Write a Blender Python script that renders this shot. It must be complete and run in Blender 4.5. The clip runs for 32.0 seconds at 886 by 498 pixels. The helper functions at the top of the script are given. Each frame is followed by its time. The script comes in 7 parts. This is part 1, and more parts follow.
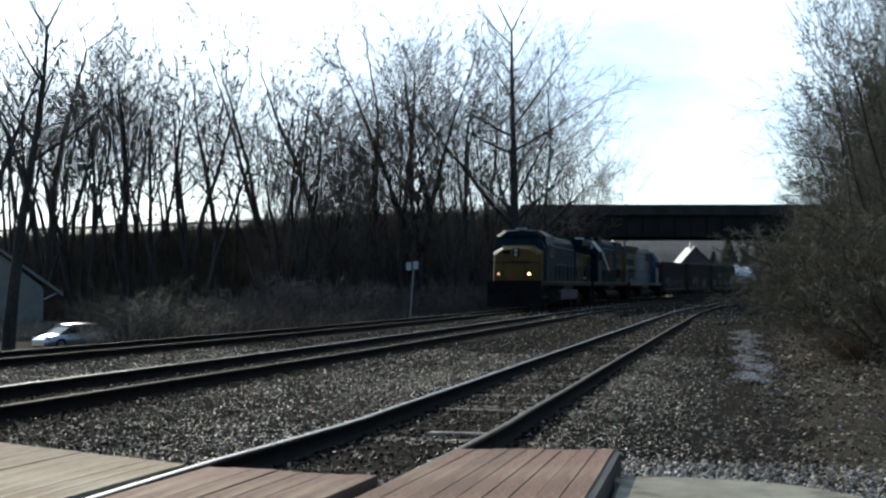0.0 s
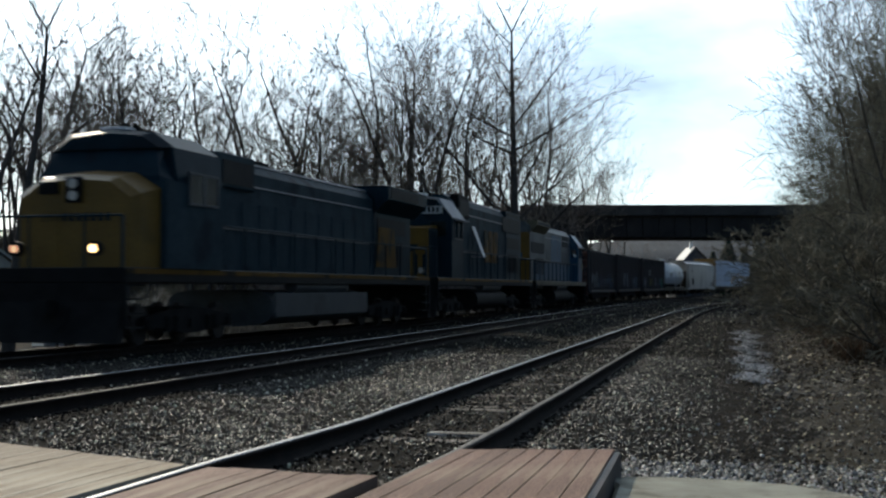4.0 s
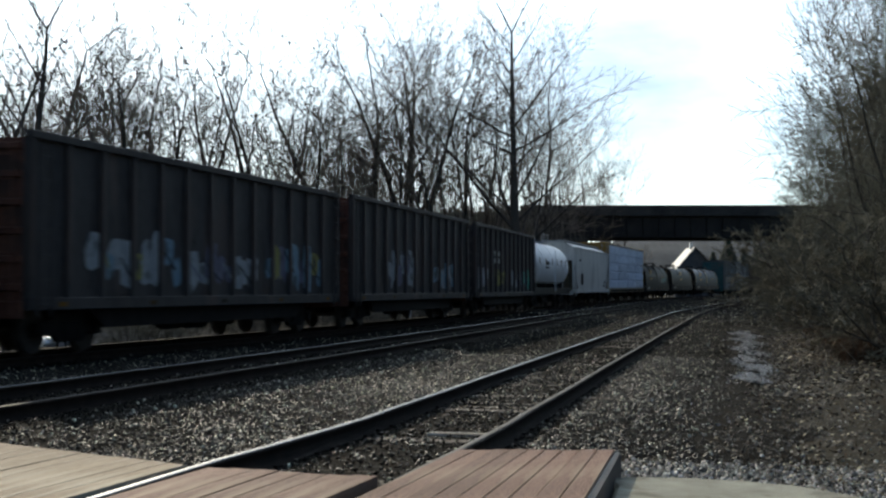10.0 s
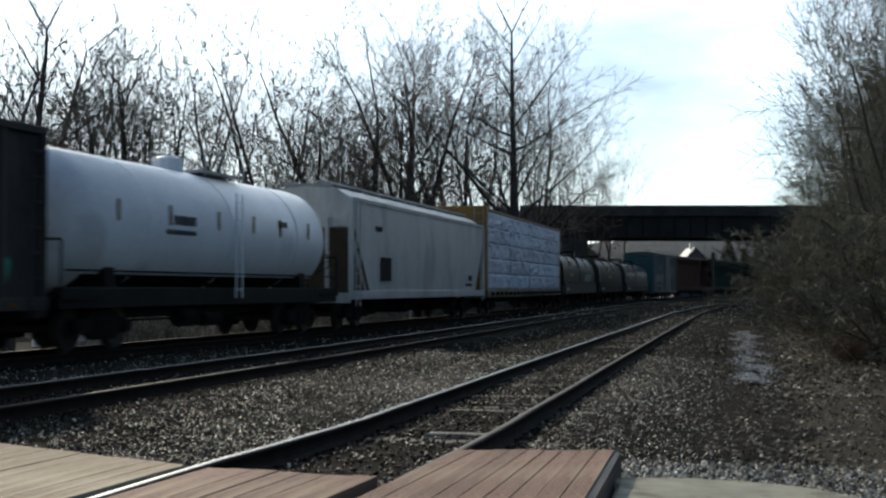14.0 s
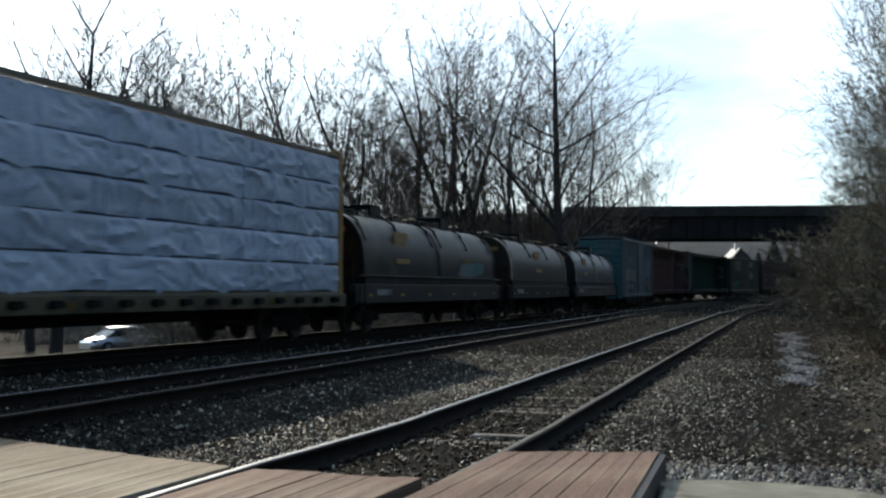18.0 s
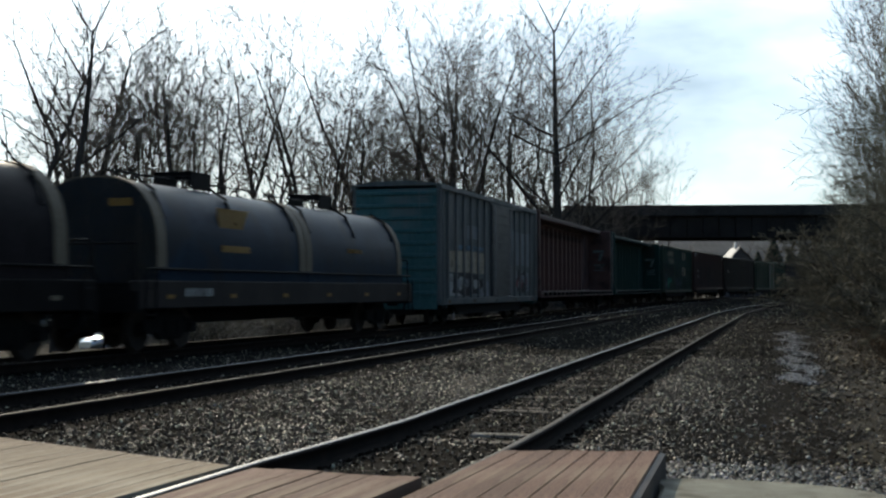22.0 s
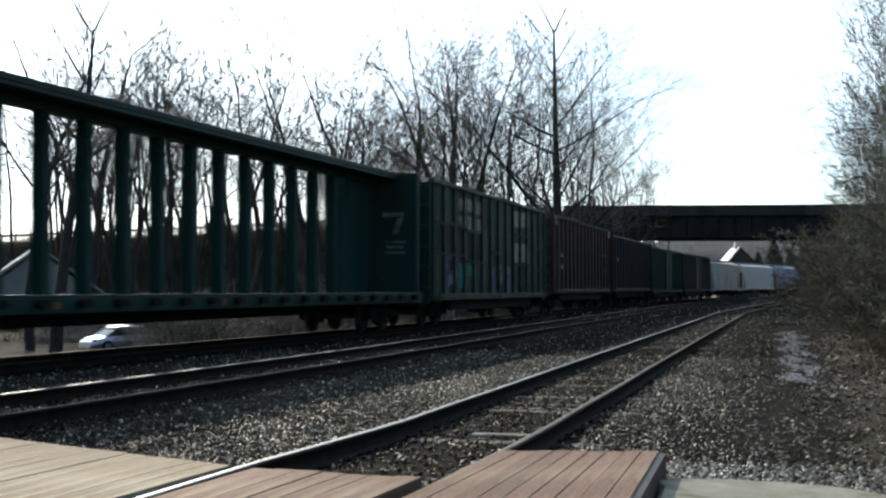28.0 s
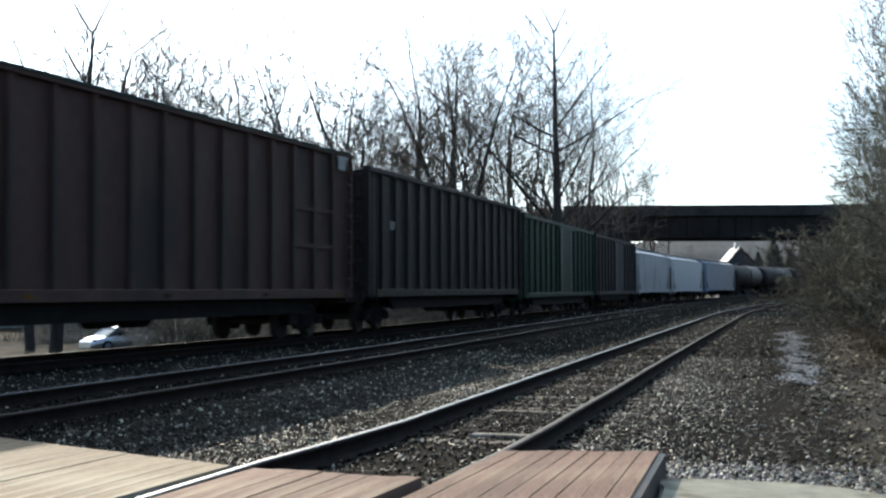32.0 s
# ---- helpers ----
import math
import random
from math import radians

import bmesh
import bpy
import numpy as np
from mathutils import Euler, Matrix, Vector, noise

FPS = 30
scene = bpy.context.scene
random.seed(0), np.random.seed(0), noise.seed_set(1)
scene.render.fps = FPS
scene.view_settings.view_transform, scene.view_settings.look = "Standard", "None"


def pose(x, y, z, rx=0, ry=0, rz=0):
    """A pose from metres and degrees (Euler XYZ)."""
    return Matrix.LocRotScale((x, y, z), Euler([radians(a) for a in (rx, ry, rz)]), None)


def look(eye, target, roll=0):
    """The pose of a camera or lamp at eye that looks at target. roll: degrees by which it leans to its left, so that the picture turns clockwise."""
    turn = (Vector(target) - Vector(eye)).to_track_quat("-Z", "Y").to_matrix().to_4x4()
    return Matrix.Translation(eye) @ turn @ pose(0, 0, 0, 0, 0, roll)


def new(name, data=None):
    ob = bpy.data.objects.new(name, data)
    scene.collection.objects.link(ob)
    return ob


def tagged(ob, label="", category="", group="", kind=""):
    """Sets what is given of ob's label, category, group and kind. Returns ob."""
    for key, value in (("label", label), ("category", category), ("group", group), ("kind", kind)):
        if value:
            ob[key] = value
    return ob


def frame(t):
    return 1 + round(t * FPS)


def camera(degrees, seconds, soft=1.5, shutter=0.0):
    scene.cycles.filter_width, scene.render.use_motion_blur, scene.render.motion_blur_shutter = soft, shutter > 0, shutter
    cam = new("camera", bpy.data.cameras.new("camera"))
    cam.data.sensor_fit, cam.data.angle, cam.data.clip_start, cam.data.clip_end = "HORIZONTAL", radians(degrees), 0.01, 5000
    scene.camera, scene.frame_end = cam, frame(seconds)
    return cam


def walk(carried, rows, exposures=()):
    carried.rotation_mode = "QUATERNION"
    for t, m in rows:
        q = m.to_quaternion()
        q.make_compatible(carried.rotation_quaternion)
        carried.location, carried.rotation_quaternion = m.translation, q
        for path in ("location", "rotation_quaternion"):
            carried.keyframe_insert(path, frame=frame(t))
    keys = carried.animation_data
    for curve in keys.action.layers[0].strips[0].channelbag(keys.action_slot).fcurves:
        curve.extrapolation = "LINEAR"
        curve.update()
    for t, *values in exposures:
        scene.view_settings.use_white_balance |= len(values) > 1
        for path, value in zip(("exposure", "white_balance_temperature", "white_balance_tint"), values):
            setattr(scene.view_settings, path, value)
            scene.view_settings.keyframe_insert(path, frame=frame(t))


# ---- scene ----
# The place: z = 0 at the rail heads beside the crossing, y runs away from the camera.
EYE = Vector((0, 0, 1.186))
cam = camera(36.9, 32.0, soft=2.45, shutter=0.5)


def aim(right, down, roll=0.0):
    """The camera's pose, turned so that the view is shifted by these fractions of its focal length."""
    return look(EYE, EYE + Vector((-100 * right, 100, 100 * (0.03055 + down))), roll)


walk(cam, [
    (0.0, aim(0, 0)), (8.0, aim(0, 0.0004)), (16.6, aim(0, 0.0006)), (17.0, aim(-0.0008, -0.0010)), (17.1, aim(0.0002, 0)),
    (17.2, aim(0.0036, 0.0004, -0.02)), (17.3, aim(0.0045, 0.0004, -0.03)), (17.4, aim(0.0300, 0.0014, -0.12)),
    (17.5, aim(0.0352, 0.0016, -0.15)), (17.6, aim(0.0334, 0.0018, -0.15)), (17.8, aim(0.0326, 0.0020, -0.15)),
    (18.6, aim(0.0324, 0.0014, -0.15)), (24.0, aim(0.0324, 0.0012, -0.15)), (32.0, aim(0.0324, 0.0013, -0.15)),
], exposures=[(0.0, -0.10, 6400, 10), (1.0, -0.13, 6400, 10), (3.0, -0.30, 6550, 10), (5.0, -0.25, 6550, 10), (7.0, -0.15, 6600, 10), (11.0, -0.12, 6750, 10), (14.0, -0.25, 6700, 10), (17.0, -0.08, 6600, 10), (20.0, -0.44, 6650, 10), (25.0, -0.40, 7000, 10), (28.5, 0.32, 6600, 10), (32.0, 0.60, 6550, 10)])

# ---- light ----
SUN_AZ, SUN_EL = -20.0, 23.0      # degrees from +y towards -x, and above the horizon
CLOUD, AIR = 80.0, 2.2
world = bpy.data.worlds.new("sky")
scene.world = world
world.use_nodes = True
wn, wl = world.node_tree.nodes, world.node_tree.links
bg = wn["Background"]
sky = wn.new("ShaderNodeTexSky")
sky.sky_type, sky.sun_disc = "NISHITA", False
sky.sun_elevation, sky.sun_rotation = radians(SUN_EL), radians(SUN_AZ)
sky.air_density, sky.dust_density, sky.ozone_density = 1.0, 0.3, 4.0
sdir = Vector((math.sin(radians(SUN_AZ)) * math.cos(radians(SUN_EL)), math.cos(radians(SUN_AZ)) * math.cos(radians(SUN_EL)), math.sin(radians(SUN_EL))))


def wmath(op, a, b=None, c=None):
    n = wn.new("ShaderNodeMath")
    n.operation = op
    for i, q in enumerate((a, b, c)):
        if q is None:
            continue
        if isinstance(q, (int, float)):
            n.inputs[i].default_value = q
        else:
            wl.new(q, n.inputs[i])
    return n.outputs[0]


# thin bright cloud that scatters the sun's light forward, over a blue sky
wtc = wn.new("ShaderNodeTexCoord")
wmap = wn.new("ShaderNodeMapping")
wmap.inputs["Scale"].default_value = (1, 1, 2.6)
wmap.inputs["Location"].default_value = (0.35, 0.0, 0.2)
cloud = wn.new("ShaderNodeTexNoise")
cloud.inputs["Scale"].default_value, cloud.inputs["Detail"].default_value, cloud.inputs["Roughness"].default_value = 2.6, 9, 0.5
cramp = wn.new("ShaderNodeValToRGB")
cramp.color_ramp.elements[0].position, cramp.color_ramp.elements[1].position = 0.36, 0.58
cramp.color_ramp.elements[0].color = (0.22, 0.22, 0.22, 1)
wdot = wn.new("ShaderNodeVectorMath")
wdot.operation = "DOT_PRODUCT"
wdot.inputs[1].default_value = sdir
wl.new(wtc.outputs["Generated"], wmap.inputs[0])
wl.new(wtc.outputs["Generated"], wdot.inputs[0])
wl.new(wmap.outputs[0], cloud.inputs["Vector"])
wl.new(cloud.outputs["Fac"], cramp.inputs[0])
scatter = wmath("POWER", wmath("MULTIPLY_ADD", wdot.outputs["Value"], 0.5, 0.5), 8.0)
amount = wmath("MULTIPLY", wmath("MULTIPLY", scatter, cramp.outputs[0]), CLOUD)
wcol = wn.new("ShaderNodeCombineColor")
for i, q in enumerate((0.84, 0.98, 1.05)):
    wl.new(wmath("MULTIPLY", amount, q), wcol.inputs[i])
wadd = wn.new("ShaderNodeMix")
wadd.data_type, wadd.blend_type = "RGBA", "ADD"
wadd.inputs[0].default_value = 1.0
air = wn.new("ShaderNodeVectorMath")
air.operation = "SCALE"
air.inputs["Scale"].default_value = AIR
wl.new(sky.outputs[0], air.inputs[0])
wl.new(air.outputs[0], wadd.inputs[6])
wl.new(wcol.outputs[0], wadd.inputs[7])
wl.new(wadd.outputs[2], bg.inputs[0])
bg.inputs[1].default_value = 0.042

sun = new("sun", bpy.data.lights.new("sun", "SUN"))
sun.data.energy, sun.data.angle, sun.data.color = 3.6, radians(0.6), (1.0, 0.91, 0.75)
sun.matrix_world = look(sdir * 200, (0, 0, 0))


# ---- materials ----
def mat(name, c1, c2, scale=3.0, rough=0.7, metal=0.0, bump=0.15, fine=12.0, wear=None, wear_at=0.62, vary=0.0, stretch=(1, 1, 1), spec=0.2):
    """Two colours mixed by a coarse and a fine noise, with relief; wear: a third colour in patches; vary: brightness from piece to piece."""
    m = bpy.data.materials.new(name)
    m.use_nodes = True
    n, l = m.node_tree.nodes, m.node_tree.links
    b = n["Principled BSDF"]
    tc = n.new("ShaderNodeTexCoord")
    mp = n.new("ShaderNodeMapping")
    mp.inputs["Scale"].default_value = stretch
    l.new(tc.outputs["Object"], mp.inputs[0])
    na, nb = n.new("ShaderNodeTexNoise"), n.new("ShaderNodeTexNoise")
    na.inputs["Scale"].default_value, na.inputs["Detail"].default_value = scale, 5
    nb.inputs["Scale"].default_value, nb.inputs["Detail"].default_value = scale * fine, 6
    l.new(mp.outputs[0], na.inputs["Vector"])
    l.new(mp.outputs[0], nb.inputs["Vector"])
    add = n.new("ShaderNodeMath")
    add.operation = "MULTIPLY_ADD"
    add.inputs[1].default_value = 0.5
    l.new(nb.outputs["Fac"], add.inputs[0])
    half = n.new("ShaderNodeMath")
    half.operation = "MULTIPLY"
    half.inputs[1].default_value = 0.5
    l.new(na.outputs["Fac"], half.inputs[0])
    l.new(half.outputs[0], add.inputs[2])
    ramp = n.new("ShaderNodeValToRGB")
    ramp.color_ramp.elements[0].position, ramp.color_ramp.elements[0].color = 0.36, (*c1, 1)
    ramp.color_ramp.elements[1].position, ramp.color_ramp.elements[1].color = 0.64, (*c2, 1)
    l.new(add.outputs[0], ramp.inputs[0])
    out = ramp.outputs[0]
    if wear:
        nw = n.new("ShaderNodeTexNoise")
        nw.inputs["Scale"].default_value, nw.inputs["Detail"].default_value = scale * 0.7, 8
        l.new(mp.outputs[0], nw.inputs["Vector"])
        rw = n.new("ShaderNodeValToRGB")
        rw.color_ramp.elements[0].position, rw.color_ramp.elements[1].position = wear_at - 0.05, wear_at + 0.06
        l.new(nw.outputs["Fac"], rw.inputs[0])
        mx = n.new("ShaderNodeMix")
        mx.data_type = "RGBA"
        l.new(rw.outputs[0], mx.inputs[0])
        l.new(out, mx.inputs[6])
        mx.inputs[7].default_value = (*wear, 1)
        out = mx.outputs[2]
    if vary:
        oi = n.new("ShaderNodeObjectInfo")
        mr = n.new("ShaderNodeMapRange")
        mr.inputs["To Min"].default_value, mr.inputs["To Max"].default_value = 1 - vary, 1 + vary
        l.new(oi.outputs["Random"], mr.inputs[0])
        hs = n.new("ShaderNodeHueSaturation")
        l.new(mr.outputs[0], hs.inputs["Value"])
        l.new(out, hs.inputs["Color"])
        out = hs.outputs[0]
    l.new(out, b.inputs["Base Color"])
    b.inputs["Roughness"].default_value, b.inputs["Metallic"].default_value = rough, metal
    b.inputs["Specular IOR Level"].default_value = spec
    if bump:
        bp = n.new("ShaderNodeBump")
        bp.inputs["Strength"].default_value, bp.inputs["Distance"].default_value = bump, 0.03
        l.new(add.outputs[0], bp.inputs["Height"])
        l.new(bp.outputs[0], b.inputs["Normal"])
    return m


def islands(name, c1, c2, rough=0.7, c3=None, at=0.9, spec=0.2):
    """A colour for each loose piece of a joined mesh."""
    m = bpy.data.materials.new(name)
    m.use_nodes = True
    n, l = m.node_tree.nodes, m.node_tree.links
    g = n.new("ShaderNodeNewGeometry")
    ramp = n.new("ShaderNodeValToRGB")
    ramp.color_ramp.elements[0].color, ramp.color_ramp.elements[1].color = (*c1, 1), (*c2, 1)
    if c3:
        e = ramp.color_ramp.elements.new(at)
        e.color = (*c2, 1)
        ramp.color_ramp.elements[2].color = (*c3, 1)
    l.new(g.outputs["Random Per Island"], ramp.inputs[0])
    tc, nz = n.new("ShaderNodeTexCoord"), n.new("ShaderNodeTexNoise")
    nz.inputs["Scale"].default_value = 40
    l.new(tc.outputs["Object"], nz.inputs["Vector"])
    mx = n.new("ShaderNodeMix")
    mx.data_type, mx.blend_type = "RGBA", "MULTIPLY"
    mx.inputs[0].default_value = 0.5
    l.new(ramp.outputs[0], mx.inputs[6])
    l.new(nz.outputs["Color"], mx.inputs[7])
    l.new(mx.outputs[2], n["Principled BSDF"].inputs["Base Color"])
    n["Principled BSDF"].inputs["Roughness"].default_value = rough
    n["Principled BSDF"].inputs["Specular IOR Level"].default_value = spec
    return m


def glow(name, color, strength):
    m = bpy.data.materials.new(name)
    m.use_nodes = True
    b = m.node_tree.nodes["Principled BSDF"]
    b.inputs["Base Color"].default_value = (*color, 1)
    b.inputs["Emission Color"].default_value = (*color, 1)
    b.inputs["Emission Strength"].default_value = strength
    return m


def glass(name, color=(0.02, 0.03, 0.035), rough=0.06):
    m = bpy.data.materials.new(name)
    m.use_nodes = True
    b = m.node_tree.nodes["Principled BSDF"]
    b.inputs["Base Color"].default_value = (*color, 1)
    b.inputs["Roughness"].default_value, b.inputs["IOR"].default_value = rough, 1.5
    return m


M_ground = mat("ground_earth", (0.013, 0.0112, 0.007), (0.042, 0.035, 0.021), 0.6, 0.95, spec=0.05, bump=0.6, fine=20, wear=(0.058, 0.038, 0.021), wear_at=0.58)
# Bed near black: shade between stones and beside rails put into the colour.
M_bed = mat("ballast_bed", (0.004, 0.0037, 0.0031), (0.018, 0.0165, 0.0135), 5.0, 0.98, spec=0.02, bump=1.0, fine=10, wear=(0.021, 0.0155, 0.011), wear_at=0.58)
# One stone in ten is near white: sun glints put into the colour.
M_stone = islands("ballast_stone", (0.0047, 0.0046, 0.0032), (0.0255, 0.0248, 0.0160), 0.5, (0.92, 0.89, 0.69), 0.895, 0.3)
# Darker copy for the farther stretches, its glints in the colour too.
M_stone2 = islands("far_ballast_stone", (0.0041, 0.0040, 0.0027), (0.0200, 0.0192, 0.0126), 0.75, (0.57, 0.55, 0.42), 0.897, 0.2)
# Oil stains, with the rails' shade put into the same dark colour.
M_oilyshade = islands("oily_shaded_stone", (0.003, 0.0028, 0.0023), (0.020, 0.0185, 0.0155), 0.8, spec=0.06)
M_rail = mat("rail_rust", (0.010, 0.008, 0.007), (0.026, 0.018, 0.014), 4, 0.9, 0.0, fine=10, spec=0.1)
M_railtop = mat("rail_running_face", (0.036, 0.044, 0.058), (0.070, 0.082, 0.102), 6, 0.52, 0.8, bump=0.03, spec=0.3)
M_raildull = mat("dull_running_face", (0.03, 0.027, 0.025), (0.06, 0.055, 0.051), 3, 0.7, 0.0, bump=0.08, spec=0.12)
M_tie = mat("sleeper_wood", (0.05, 0.04, 0.032), (0.16, 0.135, 0.11), 3, 0.9, bump=0.5, stretch=(1, 6, 6), vary=0.45)
M_plank = mat("plank_hardwood", (0.13, 0.072, 0.050), (0.32, 0.195, 0.14), 1.6, 0.8, bump=0.25, fine=14, stretch=(0.5, 4, 4), vary=0.16, wear=(0.36, 0.255, 0.175), wear_at=0.57, spec=0.08)
M_plank2 = mat("plank_bleached", (0.17, 0.115, 0.072), (0.40, 0.31, 0.205), 1.6, 0.8, bump=0.25, fine=14, stretch=(0.5, 4, 4), vary=0.14, wear=(0.47, 0.39, 0.28), wear_at=0.56, spec=0.08)
M_concrete = mat("concrete", (0.24, 0.228, 0.175), (0.46, 0.44, 0.35), 4.0, 0.85, bump=0.8, fine=30, wear=(0.20, 0.185, 0.14), wear_at=0.60, spec=0.12)
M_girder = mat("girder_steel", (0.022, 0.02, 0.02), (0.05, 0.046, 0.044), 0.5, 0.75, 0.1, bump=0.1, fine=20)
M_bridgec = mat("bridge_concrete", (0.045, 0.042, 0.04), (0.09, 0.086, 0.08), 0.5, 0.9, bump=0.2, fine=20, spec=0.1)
M_galv = mat("galvanised_steel", (0.30, 0.30, 0.31), (0.42, 0.42, 0.43), 3, 0.5, 0.6, bump=0.05)
M_bark = mat("bark_dark", (0.036, 0.032, 0.029), (0.105, 0.094, 0.085), 2.5, 0.95, bump=0.7, fine=10, stretch=(1, 1, 0.25), spec=0.1)
M_twig = mat("twig_dark", (0.12, 0.102, 0.088), (0.27, 0.235, 0.205), 1.2, 0.9, bump=0, spec=0.1)
M_bark2 = mat("bark_grey", (0.045, 0.041, 0.034), (0.12, 0.108, 0.088), 2.5, 0.95, bump=0.7, fine=10, stretch=(1, 1, 0.25), spec=0.1)
M_twig2 = mat("twig_grey", (0.105, 0.094, 0.067), (0.25, 0.228, 0.168), 1.2, 0.9, bump=0, spec=0.1)
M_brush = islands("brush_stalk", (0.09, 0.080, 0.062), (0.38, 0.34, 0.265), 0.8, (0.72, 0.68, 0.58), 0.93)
# Darker brush copy: bank shade in the colour, sunlight in its palest stalks.
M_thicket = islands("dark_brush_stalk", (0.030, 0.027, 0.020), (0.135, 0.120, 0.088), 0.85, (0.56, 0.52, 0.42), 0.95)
M_grass = islands("dry_grass", (0.05, 0.024, 0.012), (0.17, 0.085, 0.042), 0.9, (0.36, 0.24, 0.14), 0.95)
M_leaf = islands("fallen_leaf", (0.014, 0.0095, 0.0055), (0.090, 0.062, 0.030), 0.7, (0.78, 0.68, 0.44), 0.885, 0.3)
M_pine = islands("pine_needles", (0.015, 0.03, 0.018), (0.035, 0.06, 0.035), 0.8)
# Blue haze of the distance put into the hill colour.
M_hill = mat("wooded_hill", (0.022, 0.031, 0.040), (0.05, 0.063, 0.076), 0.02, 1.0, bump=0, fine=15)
M_white = mat("white_paint", (0.62, 0.62, 0.60), (0.78, 0.78, 0.76), 2, 0.5, bump=0.03)
M_siding = mat("grey_siding", (0.26, 0.248, 0.22), (0.35, 0.338, 0.305), 1.5, 0.7, bump=0.05)
M_roof = mat("pale_roof", (0.26, 0.26, 0.26), (0.36, 0.36, 0.36), 1.5, 0.6, bump=0.1)
M_dark = mat("dark_equipment", (0.005, 0.005, 0.005), (0.016, 0.015, 0.014), 3, 0.8, bump=0.1, spec=0.15)
M_wheel = mat("wheel_steel", (0.03, 0.025, 0.022), (0.07, 0.06, 0.055), 5, 0.6, 0.4)
M_tread = mat("wheel_tread", (0.35, 0.35, 0.36), (0.5, 0.5, 0.5), 5, 0.3, 0.95, bump=0.02)
M_black = mat("black_paint", (0.005, 0.005, 0.0055), (0.013, 0.013, 0.013), 2, 0.6, spec=0.1)
M_navy = mat("navy_paint", (0.006, 0.017, 0.025), (0.013, 0.031, 0.042), 1.5, 0.5, bump=0.04, wear=(0.012, 0.018, 0.024), wear_at=0.6, spec=0.05)
# Navy lightened for the sides, with ambient reflection put into the colour.
M_navylit = mat("lightened_navy_paint", (0.017, 0.033, 0.042), (0.033, 0.057, 0.071), 1.2, 0.6, bump=0.04, wear=(0.014, 0.022, 0.029), wear_at=0.6, spec=0.03)
M_oldgrey = mat("faded_grey_paint", (0.072, 0.078, 0.078), (0.125, 0.132, 0.130), 1.0, 0.55, bump=0.05, wear=(0.055, 0.058, 0.06), wear_at=0.58, spec=0.25)
M_oldtan = mat("dirty_tan_paint", (0.115, 0.095, 0.055), (0.18, 0.152, 0.095), 1.2, 0.6, bump=0.05, wear=(0.07, 0.06, 0.042), wear_at=0.58)
M_dimyellow = mat("dirty_yellow_paint", (0.10, 0.048, 0.008), (0.16, 0.082, 0.014), 1.5, 0.6, bump=0.04, wear=(0.03, 0.024, 0.014), wear_at=0.54, spec=0.05)
M_blue = mat("mid_blue_paint", (0.012, 0.062, 0.112), (0.025, 0.095, 0.165), 1.5, 0.45, bump=0.04, wear=(0.03, 0.06, 0.095), wear_at=0.6, spec=0.2)
M_locogrey = mat("grey_paint", (0.036, 0.042, 0.048), (0.062, 0.069, 0.076), 1.2, 0.5, bump=0.04, wear=(0.028, 0.03, 0.032), wear_at=0.62, spec=0.3)
M_yellow = mat("yellow_paint", (0.12, 0.064, 0.008), (0.19, 0.104, 0.015), 1.5, 0.45, bump=0.04, wear=(0.12, 0.068, 0.010), wear_at=0.62, spec=0.3)
M_cbyellow = mat("tan_yellow_paint", (0.25, 0.132, 0.028), (0.36, 0.205, 0.050), 1.5, 0.5, bump=0.04, wear=(0.20, 0.125, 0.04), wear_at=0.60, spec=0.3)
M_glass = glass("cab_glass")
M_clear = glass("clear_cab_glass", (0.78, 0.86, 0.88), 0.0)
M_clear.node_tree.nodes["Principled BSDF"].inputs["Transmission Weight"].default_value = 1.0
M_lamp = glow("headlamp_lit", (1.0, 0.62, 0.30), 7.0)
M_lampdim = glow("headlamp_faint", (1.0, 0.55, 0.32), 1.2)
M_lampoff = glass("headlamp_dim", (0.5, 0.45, 0.4), 0.15)
M_gon = mat("dark_brown_paint", (0.031, 0.028, 0.028), (0.062, 0.057, 0.057), 1.0, 0.65, bump=0.1, wear=(0.078, 0.058, 0.052), wear_at=0.6, stretch=(1, 1, 0.35))
M_gonend = mat("rust_red_paint", (0.075, 0.032, 0.022), (0.14, 0.06, 0.042), 1.2, 0.7, bump=0.1, wear=(0.05, 0.03, 0.025), wear_at=0.6)
M_brown = mat("boxcar_brown", (0.060, 0.031, 0.026), (0.102, 0.056, 0.046), 0.8, 0.65, bump=0.1, wear=(0.045, 0.034, 0.031), wear_at=0.58, stretch=(1, 1, 0.35))
M_brown2 = mat("faded_brown", (0.024, 0.020, 0.019), (0.045, 0.038, 0.036), 0.8, 0.65, bump=0.1, wear=(0.026, 0.023, 0.022), wear_at=0.58, stretch=(1, 1, 0.35))
M_green = mat("dark_green_paint", (0.006, 0.033, 0.028), (0.012, 0.054, 0.044), 0.9, 0.6, bump=0.08, wear=(0.022, 0.032, 0.024), wear_at=0.6, stretch=(1, 1, 0.4))
M_olive = mat("faded_green_paint", (0.040, 0.066, 0.044), (0.080, 0.112, 0.072), 0.8, 0.65, bump=0.08, wear=(0.05, 0.054, 0.038), wear_at=0.56, stretch=(1, 1, 0.4))
M_green2 = mat("bright_green_paint", (0.011, 0.036, 0.022), (0.021, 0.058, 0.035), 0.9, 0.6, bump=0.08, wear=(0.022, 0.042, 0.03), wear_at=0.6)
M_teal = mat("blue_boxcar_paint", (0.036, 0.120, 0.128), (0.078, 0.195, 0.205), 0.8, 0.6, bump=0.08, wear=(0.14, 0.18, 0.185), wear_at=0.54, stretch=(1, 1, 0.4))
